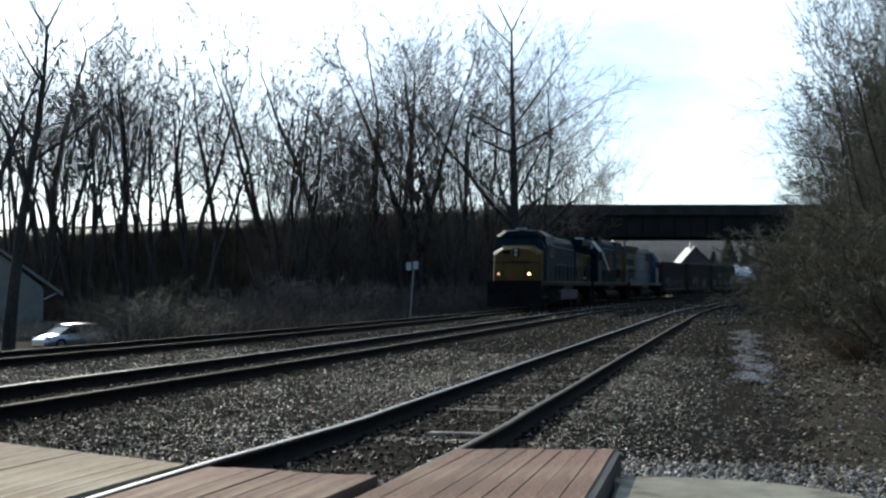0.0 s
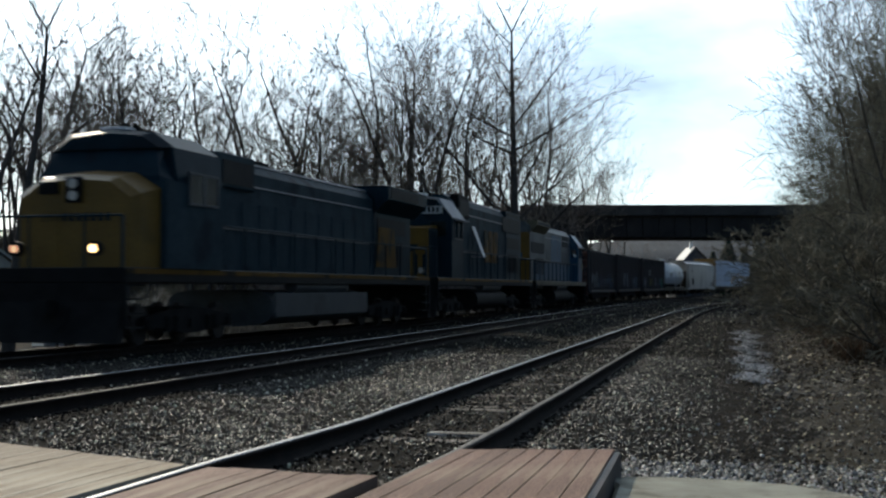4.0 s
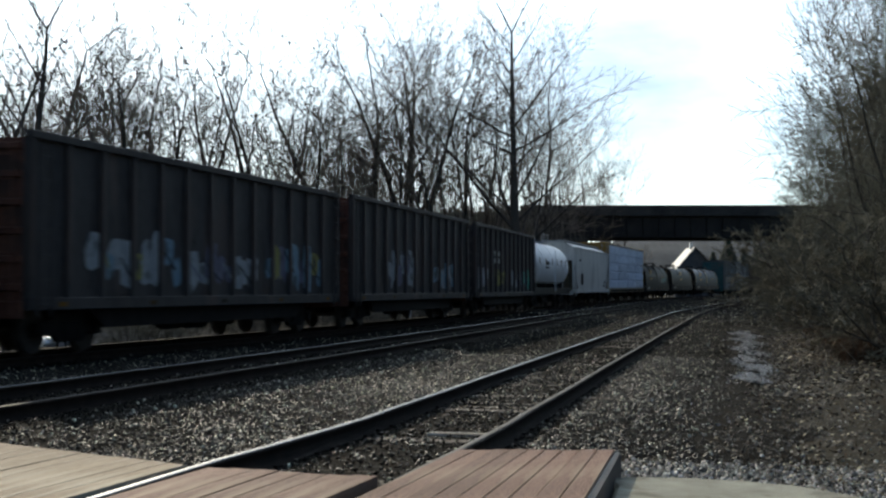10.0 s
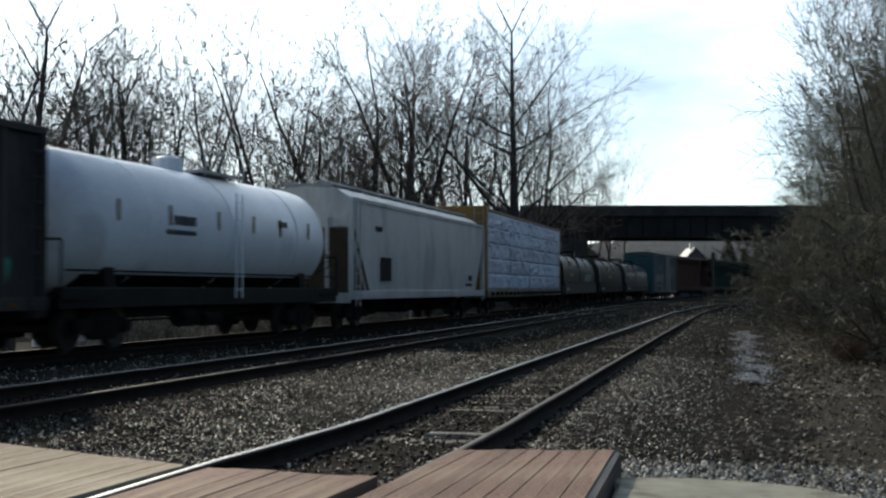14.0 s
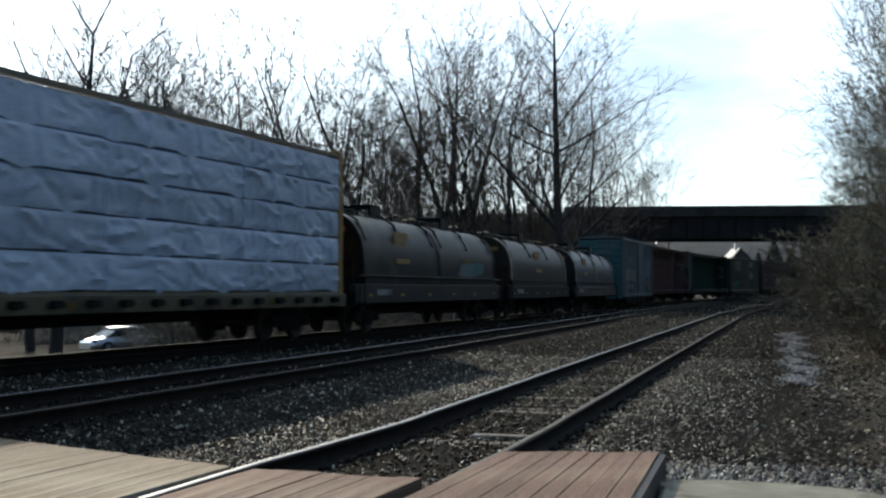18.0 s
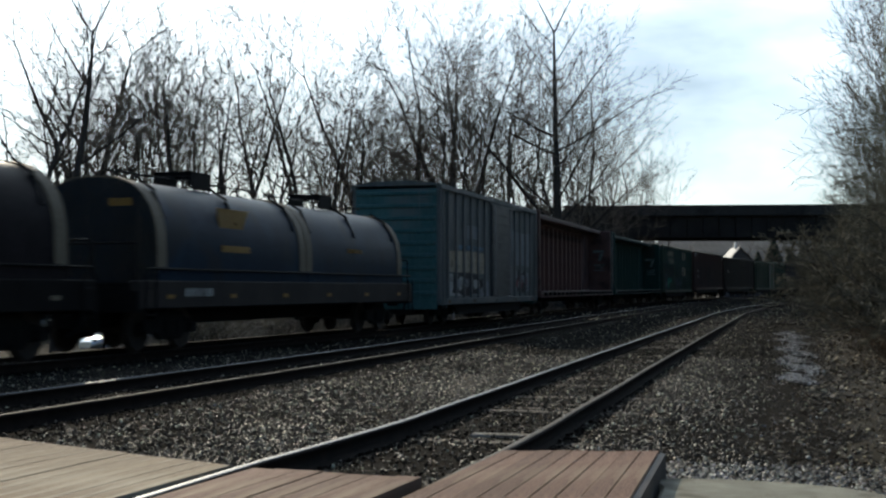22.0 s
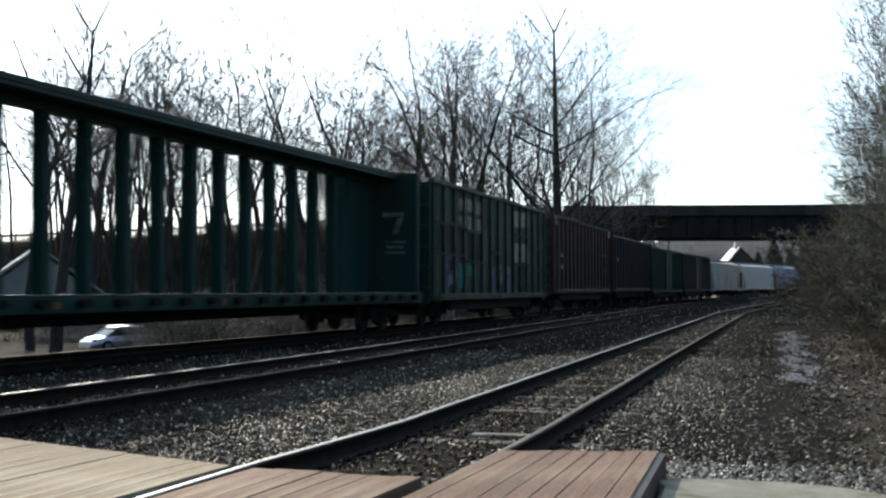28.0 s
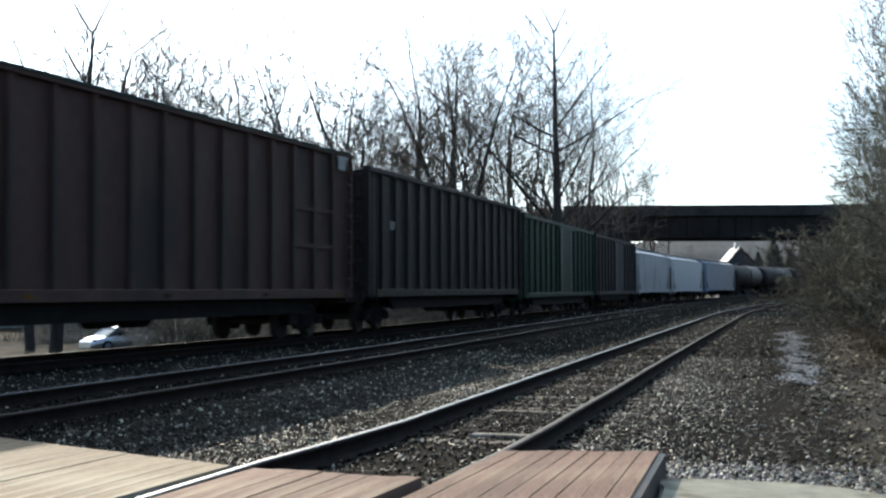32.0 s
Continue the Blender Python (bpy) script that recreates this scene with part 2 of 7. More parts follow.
M_boxblue = mat("blue_grey_boxcar_paint", (0.085, 0.106, 0.108), (0.155, 0.178, 0.178), 0.8, 0.6, bump=0.08, wear=(0.17, 0.175, 0.17), wear_at=0.56, stretch=(1, 1, 0.4))
M_palegrey = mat("pale_blue_grey_paint", (0.15, 0.18, 0.195), (0.24, 0.275, 0.29), 0.8, 0.6, bump=0.08, wear=(0.12, 0.13, 0.135), wear_at=0.56, stretch=(1, 1, 0.3))
M_tank = mat("white_tank_paint", (0.76, 0.78, 0.81), (0.88, 0.90, 0.92), 0.8, 0.4, bump=0.03, wear=(0.64, 0.65, 0.66), wear_at=0.64)
M_hopper = mat("grey_white_hopper", (0.46, 0.46, 0.44), (0.62, 0.62, 0.595), 0.8, 0.5, bump=0.05, wear=(0.40, 0.40, 0.39), wear_at=0.6, stretch=(1, 1, 0.4))
M_slope = mat("dark_slope_sheet", (0.075, 0.062, 0.045), (0.13, 0.108, 0.08), 1.5, 0.8, bump=0.1)
M_hopperb = mat("blue_grey_hopper", (0.22, 0.29, 0.40), (0.30, 0.38, 0.50), 0.8, 0.5, bump=0.05)
M_wrap = mat("white_wrap", (0.44, 0.52, 0.64), (0.62, 0.70, 0.82), 1.1, 0.5, bump=0.35, fine=7, vary=0.14, spec=0.35, stretch=(0.7, 1, 1.6))
M_coilcover = mat("blue_grey_cover", (0.009, 0.012, 0.0155), (0.017, 0.022, 0.027), 1.0, 0.46, bump=0.04, wear=(0.04, 0.034, 0.028), wear_at=0.58, spec=0.05)
M_coilblue = mat("dark_blue_cover", (0.006, 0.019, 0.040), (0.014, 0.038, 0.070), 1.0, 0.40, bump=0.04, wear=(0.018, 0.027, 0.040), wear_at=0.58, spec=0.05)
M_coilred = mat("dull_maroon_cover", (0.015, 0.0125, 0.015), (0.028, 0.024, 0.027), 1.0, 0.46, bump=0.04, spec=0.05)
M_tan = mat("tan_band_paint", (0.16, 0.13, 0.09), (0.24, 0.20, 0.145), 1.5, 0.6, bump=0.05)
M_cbred = mat("oxide_red_paint", (0.080, 0.046, 0.041), (0.145, 0.085, 0.076), 1.2, 0.6, bump=0.08, wear=(0.05, 0.032, 0.029), wear_at=0.58)
M_mark = mat("faded_white_marking", (0.36, 0.36, 0.34), (0.52, 0.52, 0.49), 3, 0.7, bump=0.03, wear=(0.14, 0.14, 0.13), wear_at=0.6)
M_fadedmark = mat("grimy_white_marking", (0.09, 0.13, 0.125), (0.18, 0.23, 0.22), 3, 0.7, bump=0.03, wear=(0.03, 0.06, 0.05), wear_at=0.55)
M_tagblue = mat("sprayed_blue", (0.10, 0.18, 0.25), (0.19, 0.29, 0.36), 3, 0.7, bump=0.03, wear=(0.06, 0.08, 0.09), wear_at=0.58)
M_taggreen = mat("sprayed_green", (0.03, 0.27, 0.19), (0.06, 0.36, 0.27), 3, 0.7, bump=0.03, wear=(0.04, 0.08, 0.07), wear_at=0.58)
M_tagyellow = mat("sprayed_yellow", (0.17, 0.16, 0.045), (0.26, 0.24, 0.08), 3, 0.7, bump=0.03, wear=(0.05, 0.05, 0.04), wear_at=0.56)
M_taglilac = mat("sprayed_lilac", (0.09, 0.09, 0.14), (0.16, 0.16, 0.22), 3, 0.7, bump=0.03, wear=(0.07, 0.06, 0.08), wear_at=0.58)
M_tagwhite = mat("sprayed_white", (0.19, 0.21, 0.23), (0.33, 0.35, 0.37), 3, 0.7, bump=0.03, wear=(0.08, 0.08, 0.08), wear_at=0.58)
M_tagbeige = mat("sprayed_beige", (0.36, 0.31, 0.225), (0.52, 0.45, 0.34), 3, 0.7, bump=0.03, wear=(0.12, 0.11, 0.09), wear_at=0.6)
M_tagred = mat("sprayed_red", (0.18, 0.03, 0.035), (0.26, 0.055, 0.06), 3, 0.7, bump=0.03, wear=(0.20, 0.20, 0.21), wear_at=0.54)
M_carpaint = mat("silver_car_paint", (0.76, 0.77, 0.78), (0.84, 0.85, 0.86), 1, 0.28, 0.85, bump=0)


# ---- mesh helpers ----
def B(x0, x1, y0, y1, z0, z1):
    v = [(x, y, z) for x in (x0, x1) for y in (y0, y1) for z in (z0, z1)]
    return v, [(0, 1, 3, 2), (4, 6, 7, 5), (0, 4, 5, 1), (2, 3, 7, 6), (0, 2, 6, 4), (1, 5, 7, 3)]


def C(p0, p1, r, n=8, r1=None):
    """A bar of n sides from p0 to p1, capped."""
    p0, p1 = Vector(p0), Vector(p1)
    r1 = r if r1 is None else r1
    d = (p1 - p0).normalized()
    a = d.cross(Vector((0, 0, 1)) if abs(d.z) < 0.9 else Vector((1, 0, 0))).normalized()
    b = d.cross(a)
    v = []
    for p, q in ((p0, r), (p1, r1)):
        for i in range(n):
            w = 2 * math.pi * (i + 0.5) / n
            v.append(tuple(p + (a * math.cos(w) + b * math.sin(w)) * q))
    f = [(i, (i + 1) % n, n + (i + 1) % n, n + i) for i in range(n)]
    return v, f + [tuple(range(n))[::-1], tuple(range(n, 2 * n))]


def EX(profile, x0, x1):
    """A (y, z) outline drawn out along x."""
    n = len(profile)
    v = [(x, y, z) for x in (x0, x1) for y, z in profile]
    f = [(i, (i + 1) % n, n + (i + 1) % n, n + i) for i in range(n)]
    return v, f + [tuple(range(n))[::-1], tuple(range(n, 2 * n))]


def EY(profile, y0, y1):
    """An (x, z) outline drawn out along y."""
    n = len(profile)
    v = [(x, y, z) for y in (y0, y1) for x, z in profile]
    f = [(i, (i + 1) % n, n + (i + 1) % n, n + i) for i in range(n)]
    return v, f + [tuple(range(n))[::-1], tuple(range(n, 2 * n))]


def loft(sections):
    """Closed outlines of equal length, joined one to the next and capped."""
    n = len(sections[0])
    v = [p for s in sections for p in s]
    f = []
    for k in range(len(sections) - 1):
        f += [(k * n + i, k * n + (i + 1) % n, (k + 1) * n + (i + 1) % n, (k + 1) * n + i) for i in range(n)]
    m = (len(sections) - 1) * n
    return v, f + [tuple(range(n))[::-1], tuple(range(m, m + n))]


def mesh(name, shapes, material, bevel=0.0, smooth=False):
    v, f = [], []
    for sv, sf in shapes:
        o = len(v)
        v += [tuple(p) for p in sv]
        f += [tuple(i + o for i in q) for q in sf]
    me = bpy.data.meshes.new(name)
    me.from_pydata(v, [], f)
    bm = bmesh.new()
    bm.from_mesh(me)
    bmesh.ops.recalc_face_normals(bm, faces=bm.faces)
    if bevel:
        bmesh.ops.bevel(bm, geom=[e for e in bm.edges if e.calc_face_angle(0) > 0.5], offset=bevel, segments=1, affect="EDGES", clamp_overlap=True)
    bm.to_mesh(me)
    bm.free()
    me.materials.append(material)
    if smooth:
        for p in me.polygons:
            p.use_smooth = True
        me.set_sharp_from_angle(angle=radians(38))
    return me


def part(name, shapes, material, parent, label="", bevel=0.0, smooth=False):
    """One mesh object under a thing or a part."""
    ob = new(name, mesh(name, shapes, material, bevel, smooth))
    ob.parent = parent
    if label:
        ob["label"] = label
    return ob


def again(name, ob, parent, at, label=""):
    """Another part on the same mesh, at a place in its thing's space."""
    o = new(name, ob.data)
    o.parent, o.location = parent, at
    if label:
        o["label"] = label
    return o


def thing(name, label, category, group="", kind="", at=None):
    o = new(name)
    o.empty_display_size = 0.3
    if at is not None:
        o.matrix_basis = at
    return tagged(o, label, category, group, kind)


def big(name, v, f, material, smooth=False):
    """An object from large arrays of places and of triangles or quads."""
    me = bpy.data.meshes.new(name)
    v, f = np.asarray(v, np.float32), np.asarray(f, np.int32)
    me.vertices.add(len(v))
    me.vertices.foreach_set("co", v.ravel())
    me.loops.add(f.size)
    me.loops.foreach_set("vertex_index", f.ravel())
    me.polygons.add(len(f))
    me.polygons.foreach_set("loop_start", np.arange(0, f.size, f.shape[1], dtype=np.int32))
    me.update(calc_edges=True)
    me.validate()
    me.materials.append(material)
    if smooth:
        me.polygons.foreach_set("use_smooth", np.ones(len(f), bool))
    return me


# ---- the line of the tracks ----
PS = np.arange(-420.0, 640.0, 0.5)
_u = np.clip(PS, -10, 270) / 100
PTH = 0.27891 - 0.22019 * _u + 0.25577 * _u ** 2 - 0.0466 * _u ** 3
_i0 = int(np.argmin(np.abs(PS)))
PX, PY = np.cumsum(np.sin(PTH)) * 0.5, np.cumsum(np.cos(PTH)) * 0.5
PX, PY = PX - PX[_i0] - 8.8804, PY - PY[_i0] + 20.0


def rail_z(s):
    q = np.clip(s, 0, 300) / 100
    return 0.0635 * q + 0.125 * q * q


def on_line(s, off=0.0, z=0.0):
    x, y, t = np.interp(s, PS, PX), np.interp(s, PS, PY), np.interp(s, PS, PTH)
    return Vector((x + off * math.cos(t), y - off * math.sin(t), float(rail_z(s)) + z))


def line_offset(x, y):
    """For arrays of places: how far right of the train's track, and how far along it."""
    x, y = np.asarray(x, float), np.asarray(y, float)
    best, bs = np.full(x.shape, 1e9), np.zeros(x.shape)
    for k in range(0, len(PS), 6):
        d = (x - PX[k]) ** 2 + (y - PY[k]) ** 2
        m = d < best
        best[m], bs[m] = d[m], PS[k]
    for _ in range(2):
        px, py, t = np.interp(bs, PS, PX), np.interp(bs, PS, PY), np.interp(bs, PS, PTH)
        bs = bs + (x - px) * np.sin(t) + (y - py) * np.cos(t)
    px, py, t = np.interp(bs, PS, PX), np.interp(bs, PS, PY), np.interp(bs, PS, PTH)
    return (x - px) * np.cos(t) - (y - py) * np.sin(t), bs


def eased(ss, oo):
    """An offset along the line, eased over a few metres."""
    q = np.interp(PS, ss, oo)
    w = np.hanning(17)
    return np.convolve(np.pad(q, 8, mode="edge"), w / w.sum(), "valid")


OFF_T = -0.30
OFF_M = eased([-70, -12, -5, -2, 1, 5, 9, 14, 20, 26, 32, 42, 60, 100], [5.8, 5.6, 5.25, 5.07, 4.93, 4.78, 4.66, 4.45, 4.30, 4.19, 4.08, 4.0, 4.0, 4.1])
OFF_N = eased([-70, -16, -8, -6, -4, -2, 0, 3, 6, 10, 14, 20, 26, 34, 44, 55, 75, 110], [11.8, 11.2, 10.80, 10.55, 10.33, 10.21, 10.10, 9.91, 9.75, 9.58, 9.44, 9.26, 9.15, 9.06, 9.0, 8.97, 9.4, 10.9])
DROP_N = 0.10 * np.clip((PS + 8.3) / 4.0, 0, 1)        # the near track lies a little lower past the crossing


def off_middle(s):
    return float(np.interp(s, PS, OFF_M))


def off_near(s):
    return float(np.interp(s, PS, OFF_N))


def drop_near(s):
    return float(np.interp(s, PS, DROP_N))


# ---- the ground ----
def sstep(a, b, x):
    t = np.clip((x - a) / (b - a), 0, 1)
    return t * t * (3 - 2 * t)


def ground_z(x, y):
    x, y = np.asarray(x, float), np.asarray(y, float)
    u, s = line_offset(x, y)
    z = rail_z(s) - 0.48 + 0 * u
    z -= 1.5 * sstep(-2.4, -6.5, u)
    z += 0.15 * sstep(12.4, 13.8, u)
    z += 0.45 * sstep(17.0, 24.0, u)
    # the road's embankment, on both sides of the tracks
    top = np.interp(x, [-400, -60, 13, 40, 300], [3.0, 6.6, 9.3, 9.3, 7.0])
    line = 146 + 0.04 * (13 - x)
    front = np.clip((y - (line - 15)) / 13.0, 0, 1)
    back = np.clip(((line + 40) - y) / 20.0, 0, 1)
    side = np.maximum(np.clip((-u - 6.0) / 9.0, 0, 1), np.clip((u - 13.5) / 6.0, 0, 1))
    bank = np.minimum(np.minimum(front, back), side)
    z = z + (top - z) * np.clip(bank, 0, 1)
    # rough ground away from the tracks
    r = sstep(12.5, 16, u) + sstep(-3, -7, u)
    z = z + r * 0.07 * (np.sin(x * 1.7 + y * 0.6) * np.sin(y * 1.3 - x * 0.4) + 0.6 * np.sin(x * 3.9 + 1) * np.sin(y * 3.1))
    return z


def axis(parts):
    return np.unique(np.concatenate([np.arange(a, b, d) for a, b, d in parts]))


gx = axis([(-3200, -300, 180), (-300, -80, 14), (-80, -20, 2.2), (-20, 22, 0.5), (22, 80, 1.8), (80, 300, 14), (300, 3300, 180)])
gy = axis([(-600, -40, 60), (-40, 4, 3), (4, 40, 0.5), (40, 175, 1.6), (175, 300, 6), (300, 900, 40), (900, 4200, 220)])
GX, GY = np.meshgrid(gx, gy)
GZ = ground_z(GX, GY)
nx = len(gx)
idx = np.arange(GX.size).reshape(GX.shape)
quads = np.stack([idx[:-1, :-1], idx[:-1, 1:], idx[1:, 1:], idx[1:, :-1]], -1).reshape(-1, 4)
ground = new("ground", big("ground", np.stack([GX, GY, GZ], -1).reshape(-1, 3), quads, M_ground, True))
tagged(ground, "brown earth with dead leaves and thin winter growth", "ground", kind="structure")


def strip(name, s0, s1, step, profile, material):
    """A ribbon along the tracks: profile of (offset, height) or a function of s that returns one."""
    v, n = [], None
    ss = np.arange(s0, s1, step)
    for s in ss:
        pr = profile(s)
        n = len(pr)
        v += [tuple(on_line(s, o, z)) for o, z in pr]
    f = [(k * n + i, k * n + i + 1, (k + 1) * n + i + 1, (k + 1) * n + i) for k in range(len(ss) - 1) for i in range(n - 1)]
    return big(name, v, f, material, True)


def bed_profile(s):
    m, n = off_middle(s), off_near(s)
    e = drop_near(s)
    return [(-3.6, -0.7), (-2.4, -0.165), (-1.6, -0.155), (1.0, -0.155), (m / 2, -0.23), (m - 1.3, -0.155), (m + 1.3, -0.155), ((m + n) / 2, -0.25 - e * 0.5),
            (n - 1.35, -0.17 - e), (n - 0.6, -0.176 - e), (n + 0.6, -0.176 - e), (n + 1.35, -0.172 - e), (n + 2.2, -0.25 - e * 0.6), (n + 3.4, -0.325), (n + 5.0, -0.37)]


bed = new("ballast_bed", strip("ballast_bed", -60, 330, 1.5, bed_profile, M_bed))
tagged(bed, "bed of grey crushed stone under three tracks", "ballast", kind="structure")

# ---- tracks ----
RAIL = [(-0.07, -0.17), (0.07, -0.17), (0.07, -0.155), (0.012, -0.14), (0.012, -0.045), (0.036, -0.035), (0.036, -0.003), (-0.036, -0.003), (-0.036, -0.035), (-0.012, -0.045), (-0.012, -0.14), (-0.07, -0.155)]
TOP = [(0.036, -0.012), (0.030, 0.0), (-0.030, 0.0), (-0.036, -0.012), (-0.030, -0.006), (0.030, -0.006)]


def rail_mesh(name, off, side, prof, s0, s1, material, drop):
    v, n = [], len(prof)
    ss = np.concatenate([np.arange(s0, 60, 1.0), np.arange(60, s1, 3.0)])
    for s in ss:
        o = off(s) + side * 0.7535
        v += [tuple(on_line(s, o + a, z - drop(s))) for a, z in prof]
    f = [(k * n + i, k * n + (i + 1) % n, (k + 1) * n + (i + 1) % n, (k + 1) * n + i) for k in range(len(ss) - 1) for i in range(n)]
    return big(name, v, f, material)


tie_mesh = mesh("sleeper", [B(-1.3, 1.3, -0.115, 0.115, -0.18, 0.0)], M_tie, bevel=0.012)
spike_mesh = mesh("spike", [B(-0.02, 0.02, -0.015, 0.015, 0, 0.035), B(-0.09, 0.09, -0.09, 0.09, -0.006, 0.004)], M_rail)


M_tie2 = mat("bleached_sleeper_wood", (0.30, 0.27, 0.22), (0.60, 0.56, 0.48), 3, 0.9, bump=0.5, stretch=(1, 6, 6), wear=(0.08, 0.065, 0.05), wear_at=0.52)
pale_tie = mesh("sleeper", [B(-0.12, 0.60, -0.10, 0.09, -0.18, 0.02)], M_tie2, bevel=0.012)


def track(name, label, off, s0, s1, ties0, ties1, spikes=0, heads=(M_railtop, M_raildull), drop=lambda s: 0.0):
    t = thing(name, label, "railway track", "parallel railway tracks", "structure")
    for side in (-1, 1):
        r = new("rail", rail_mesh("rail", off, side, RAIL, s0, s1, M_rail, drop))
        r.parent = t
        h = new("rail_head", rail_mesh("rail_head", off, side, TOP, s0, s1, heads[side > 0], drop))
        h.parent, h["label"] = r, "polished running face"
    rnd = random.Random(name)
    for k in range(int((ties1 - ties0) / 0.53)):
        s = ties0 + k * 0.53 + rnd.uniform(-0.03, 0.03)
        p = on_line(s, off(s), -0.174 - drop(s) + rnd.uniform(-0.016, 0.014))
        a = -float(np.interp(s, PS, PTH)) + rnd.uniform(-0.02, 0.02)
        o = new("sleeper", pale_tie if spikes and 13.0 < p.y < 13.9 else tie_mesh)
        o.parent = t
        o.matrix_basis = Matrix.Translation(p) @ Matrix.Rotation(a, 4, "Z")
        if k < spikes:
            for q in (-0.85, -0.65, 0.65, 0.85):
                w = new("spike", spike_mesh)
                w.parent, w.location = o, (q, 0.05 * (1 if q * rnd.random() > 0 else -1), 0.004)
    return t


track("track_1", "main track with rusty rails and shiny heads on crushed stone", lambda s: OFF_T, -70, 330, -12, 70, heads=(M_raildull, M_raildull))
track("track_2", "middle track with rusty rails and shiny heads on crushed stone", off_middle, -70, 330, -12, 80)
track("track_3", "near track with worn wooden sleepers leading to a plank crossing", off_near, -70, 330, -7.5, 100, spikes=16, drop=drop_near)


STRETCH = 1.028      # length of the wagons against their nominal lengths


# ---- rolling stock: x forward, y to the left (the side seen), z up from the rail heads ----
def disc(y, r, w, n=20):
    return C((0, y - w / 2, 0), (0, y + w / 2, 0), r, n)


wheel_me = mesh("wheelset", [disc(0.73, 0.455, 0.06), disc(0.79, 0.42, 0.09), disc(-0.73, 0.455, 0.06), disc(-0.79, 0.42, 0.09), C((0, -0.95, 0), (0, 0.95, 0), 0.08), disc(0.86, 0.14, 0.08), disc(-0.86, 0.14, 0.08)], M_wheel)
tread_me = mesh("tyre", [disc(0.755, 0.458, 0.035, 24), disc(-0.755, 0.458, 0.035, 24)], M_tread)
BOGIE = {}


def bogie(car, x, base=1.78, axles=2):
    key = (base, axles)
    if key not in BOGIE:
        h = base / 2 * (1 if axles == 2 else 2)
        frame_ = [(-h - 0.22, 0.42), (-h - 0.18, 0.60), (-h + 0.25, 0.66), (-0.42, 0.80), (0.42, 0.80), (h - 0.25, 0.66), (h + 0.18, 0.60), (h + 0.22, 0.42), (h - 0.25, 0.40), (0.40, 0.24), (-0.40, 0.24), (-h + 0.25, 0.40)]
        sh = []
        for y in (-1.0, 1.0):
            sh.append(EY(frame_, y - 0.07, y + 0.07))
            xs = (-0.22, 0.0, 0.22) if axles == 2 else (-h / 2 - 0.2, -h / 2 + 0.2, h / 2 - 0.2, h / 2 + 0.2)
            sh += [C((q, y * 1.06, 0.30), (q, y * 1.06, 0.62), 0.085, 8) for q in xs]
            sh += [B(q - 0.13, q + 0.13, y * 1.03 - 0.09, y * 1.03 + 0.09, 0.36, 0.56) for q in (np.linspace(-h, h, axles))]
        sh.append(B(-0.25, 0.25, -1.0, 1.0, 0.5, 0.82))
        BOGIE[key] = (mesh("bogie", sh, M_dark), np.linspace(-h, h, axles))
    me, xs = BOGIE[key]
    b = new("bogie", me)
    b.parent, b.location = car, (x, 0, 0)
    for q in xs:
        w = new("wheelset", wheel_me)
        w.parent, w.location = b, (float(q), 0, 0.458)
    return b


def couplers(car, half, z=0.84):
    sh = [B(-0.55, 0.25, -0.11, 0.11, -0.1, 0.1), B(0.2, 0.5, -0.17, 0.10, -0.15, 0.15), B(0.42, 0.58, -0.02, 0.17, -0.14, 0.14)]
    for sg in (1, -1):
        o = part("coupler", sh, M_dark, car)
        o.matrix_basis = pose(sg * (half - 0.05), 0, z, 0, 0, 0 if sg > 0 else 180)
        part("air_hose", [C((sg * (half + 0.1), 0.35, z), (sg * (half + 0.25), 0.32, z - 0.35), 0.03, 6), C((sg * (half + 0.25), 0.32, z - 0.35), (sg * (half + 0.42), 0.2, z - 0.48), 0.03, 6)], M_black, car)


def ladder(car, x, y, z0, z1, material, wide=0.42, along="x", n=None):
    """Two stiles and rungs, standing off the body."""
    n = n or max(2, int((z1 - z0) / 0.38))
    a, b = (-wide / 2, wide / 2)
    P = (lambda q, z: (x + q, y, z)) if along == "x" else (lambda q, z: (x, y + q, z))
    l = part("ladder", [C(P(a, z0), P(a, z1), 0.02, 6), C(P(b, z0), P(b, z1), 0.02, 6)], material, car)
    r = None
    for k in range(n):
        z = z0 + (k + 0.5) * (z1 - z0) / n
        if r is None:
            r = part("rung", [C(P(a, z), P(b, z), 0.014, 6)], material, l)
            zz = z
        else:
            again("rung", r, l, (0, 0, z - zz))
    return l


def blob(rnd, cx, cz, w, h, m=13):
    """An uneven rounded outline."""
    pr = []
    for i in range(m):
        a = 2 * math.pi * i / m
        q = rnd.uniform(0.76, 1.16)
        pr.append((cx + math.copysign(abs(math.cos(a)) ** 0.55, math.cos(a)) * w * q, cz + math.copysign(abs(math.sin(a)) ** 0.55, math.sin(a)) * h * q))
    return pr


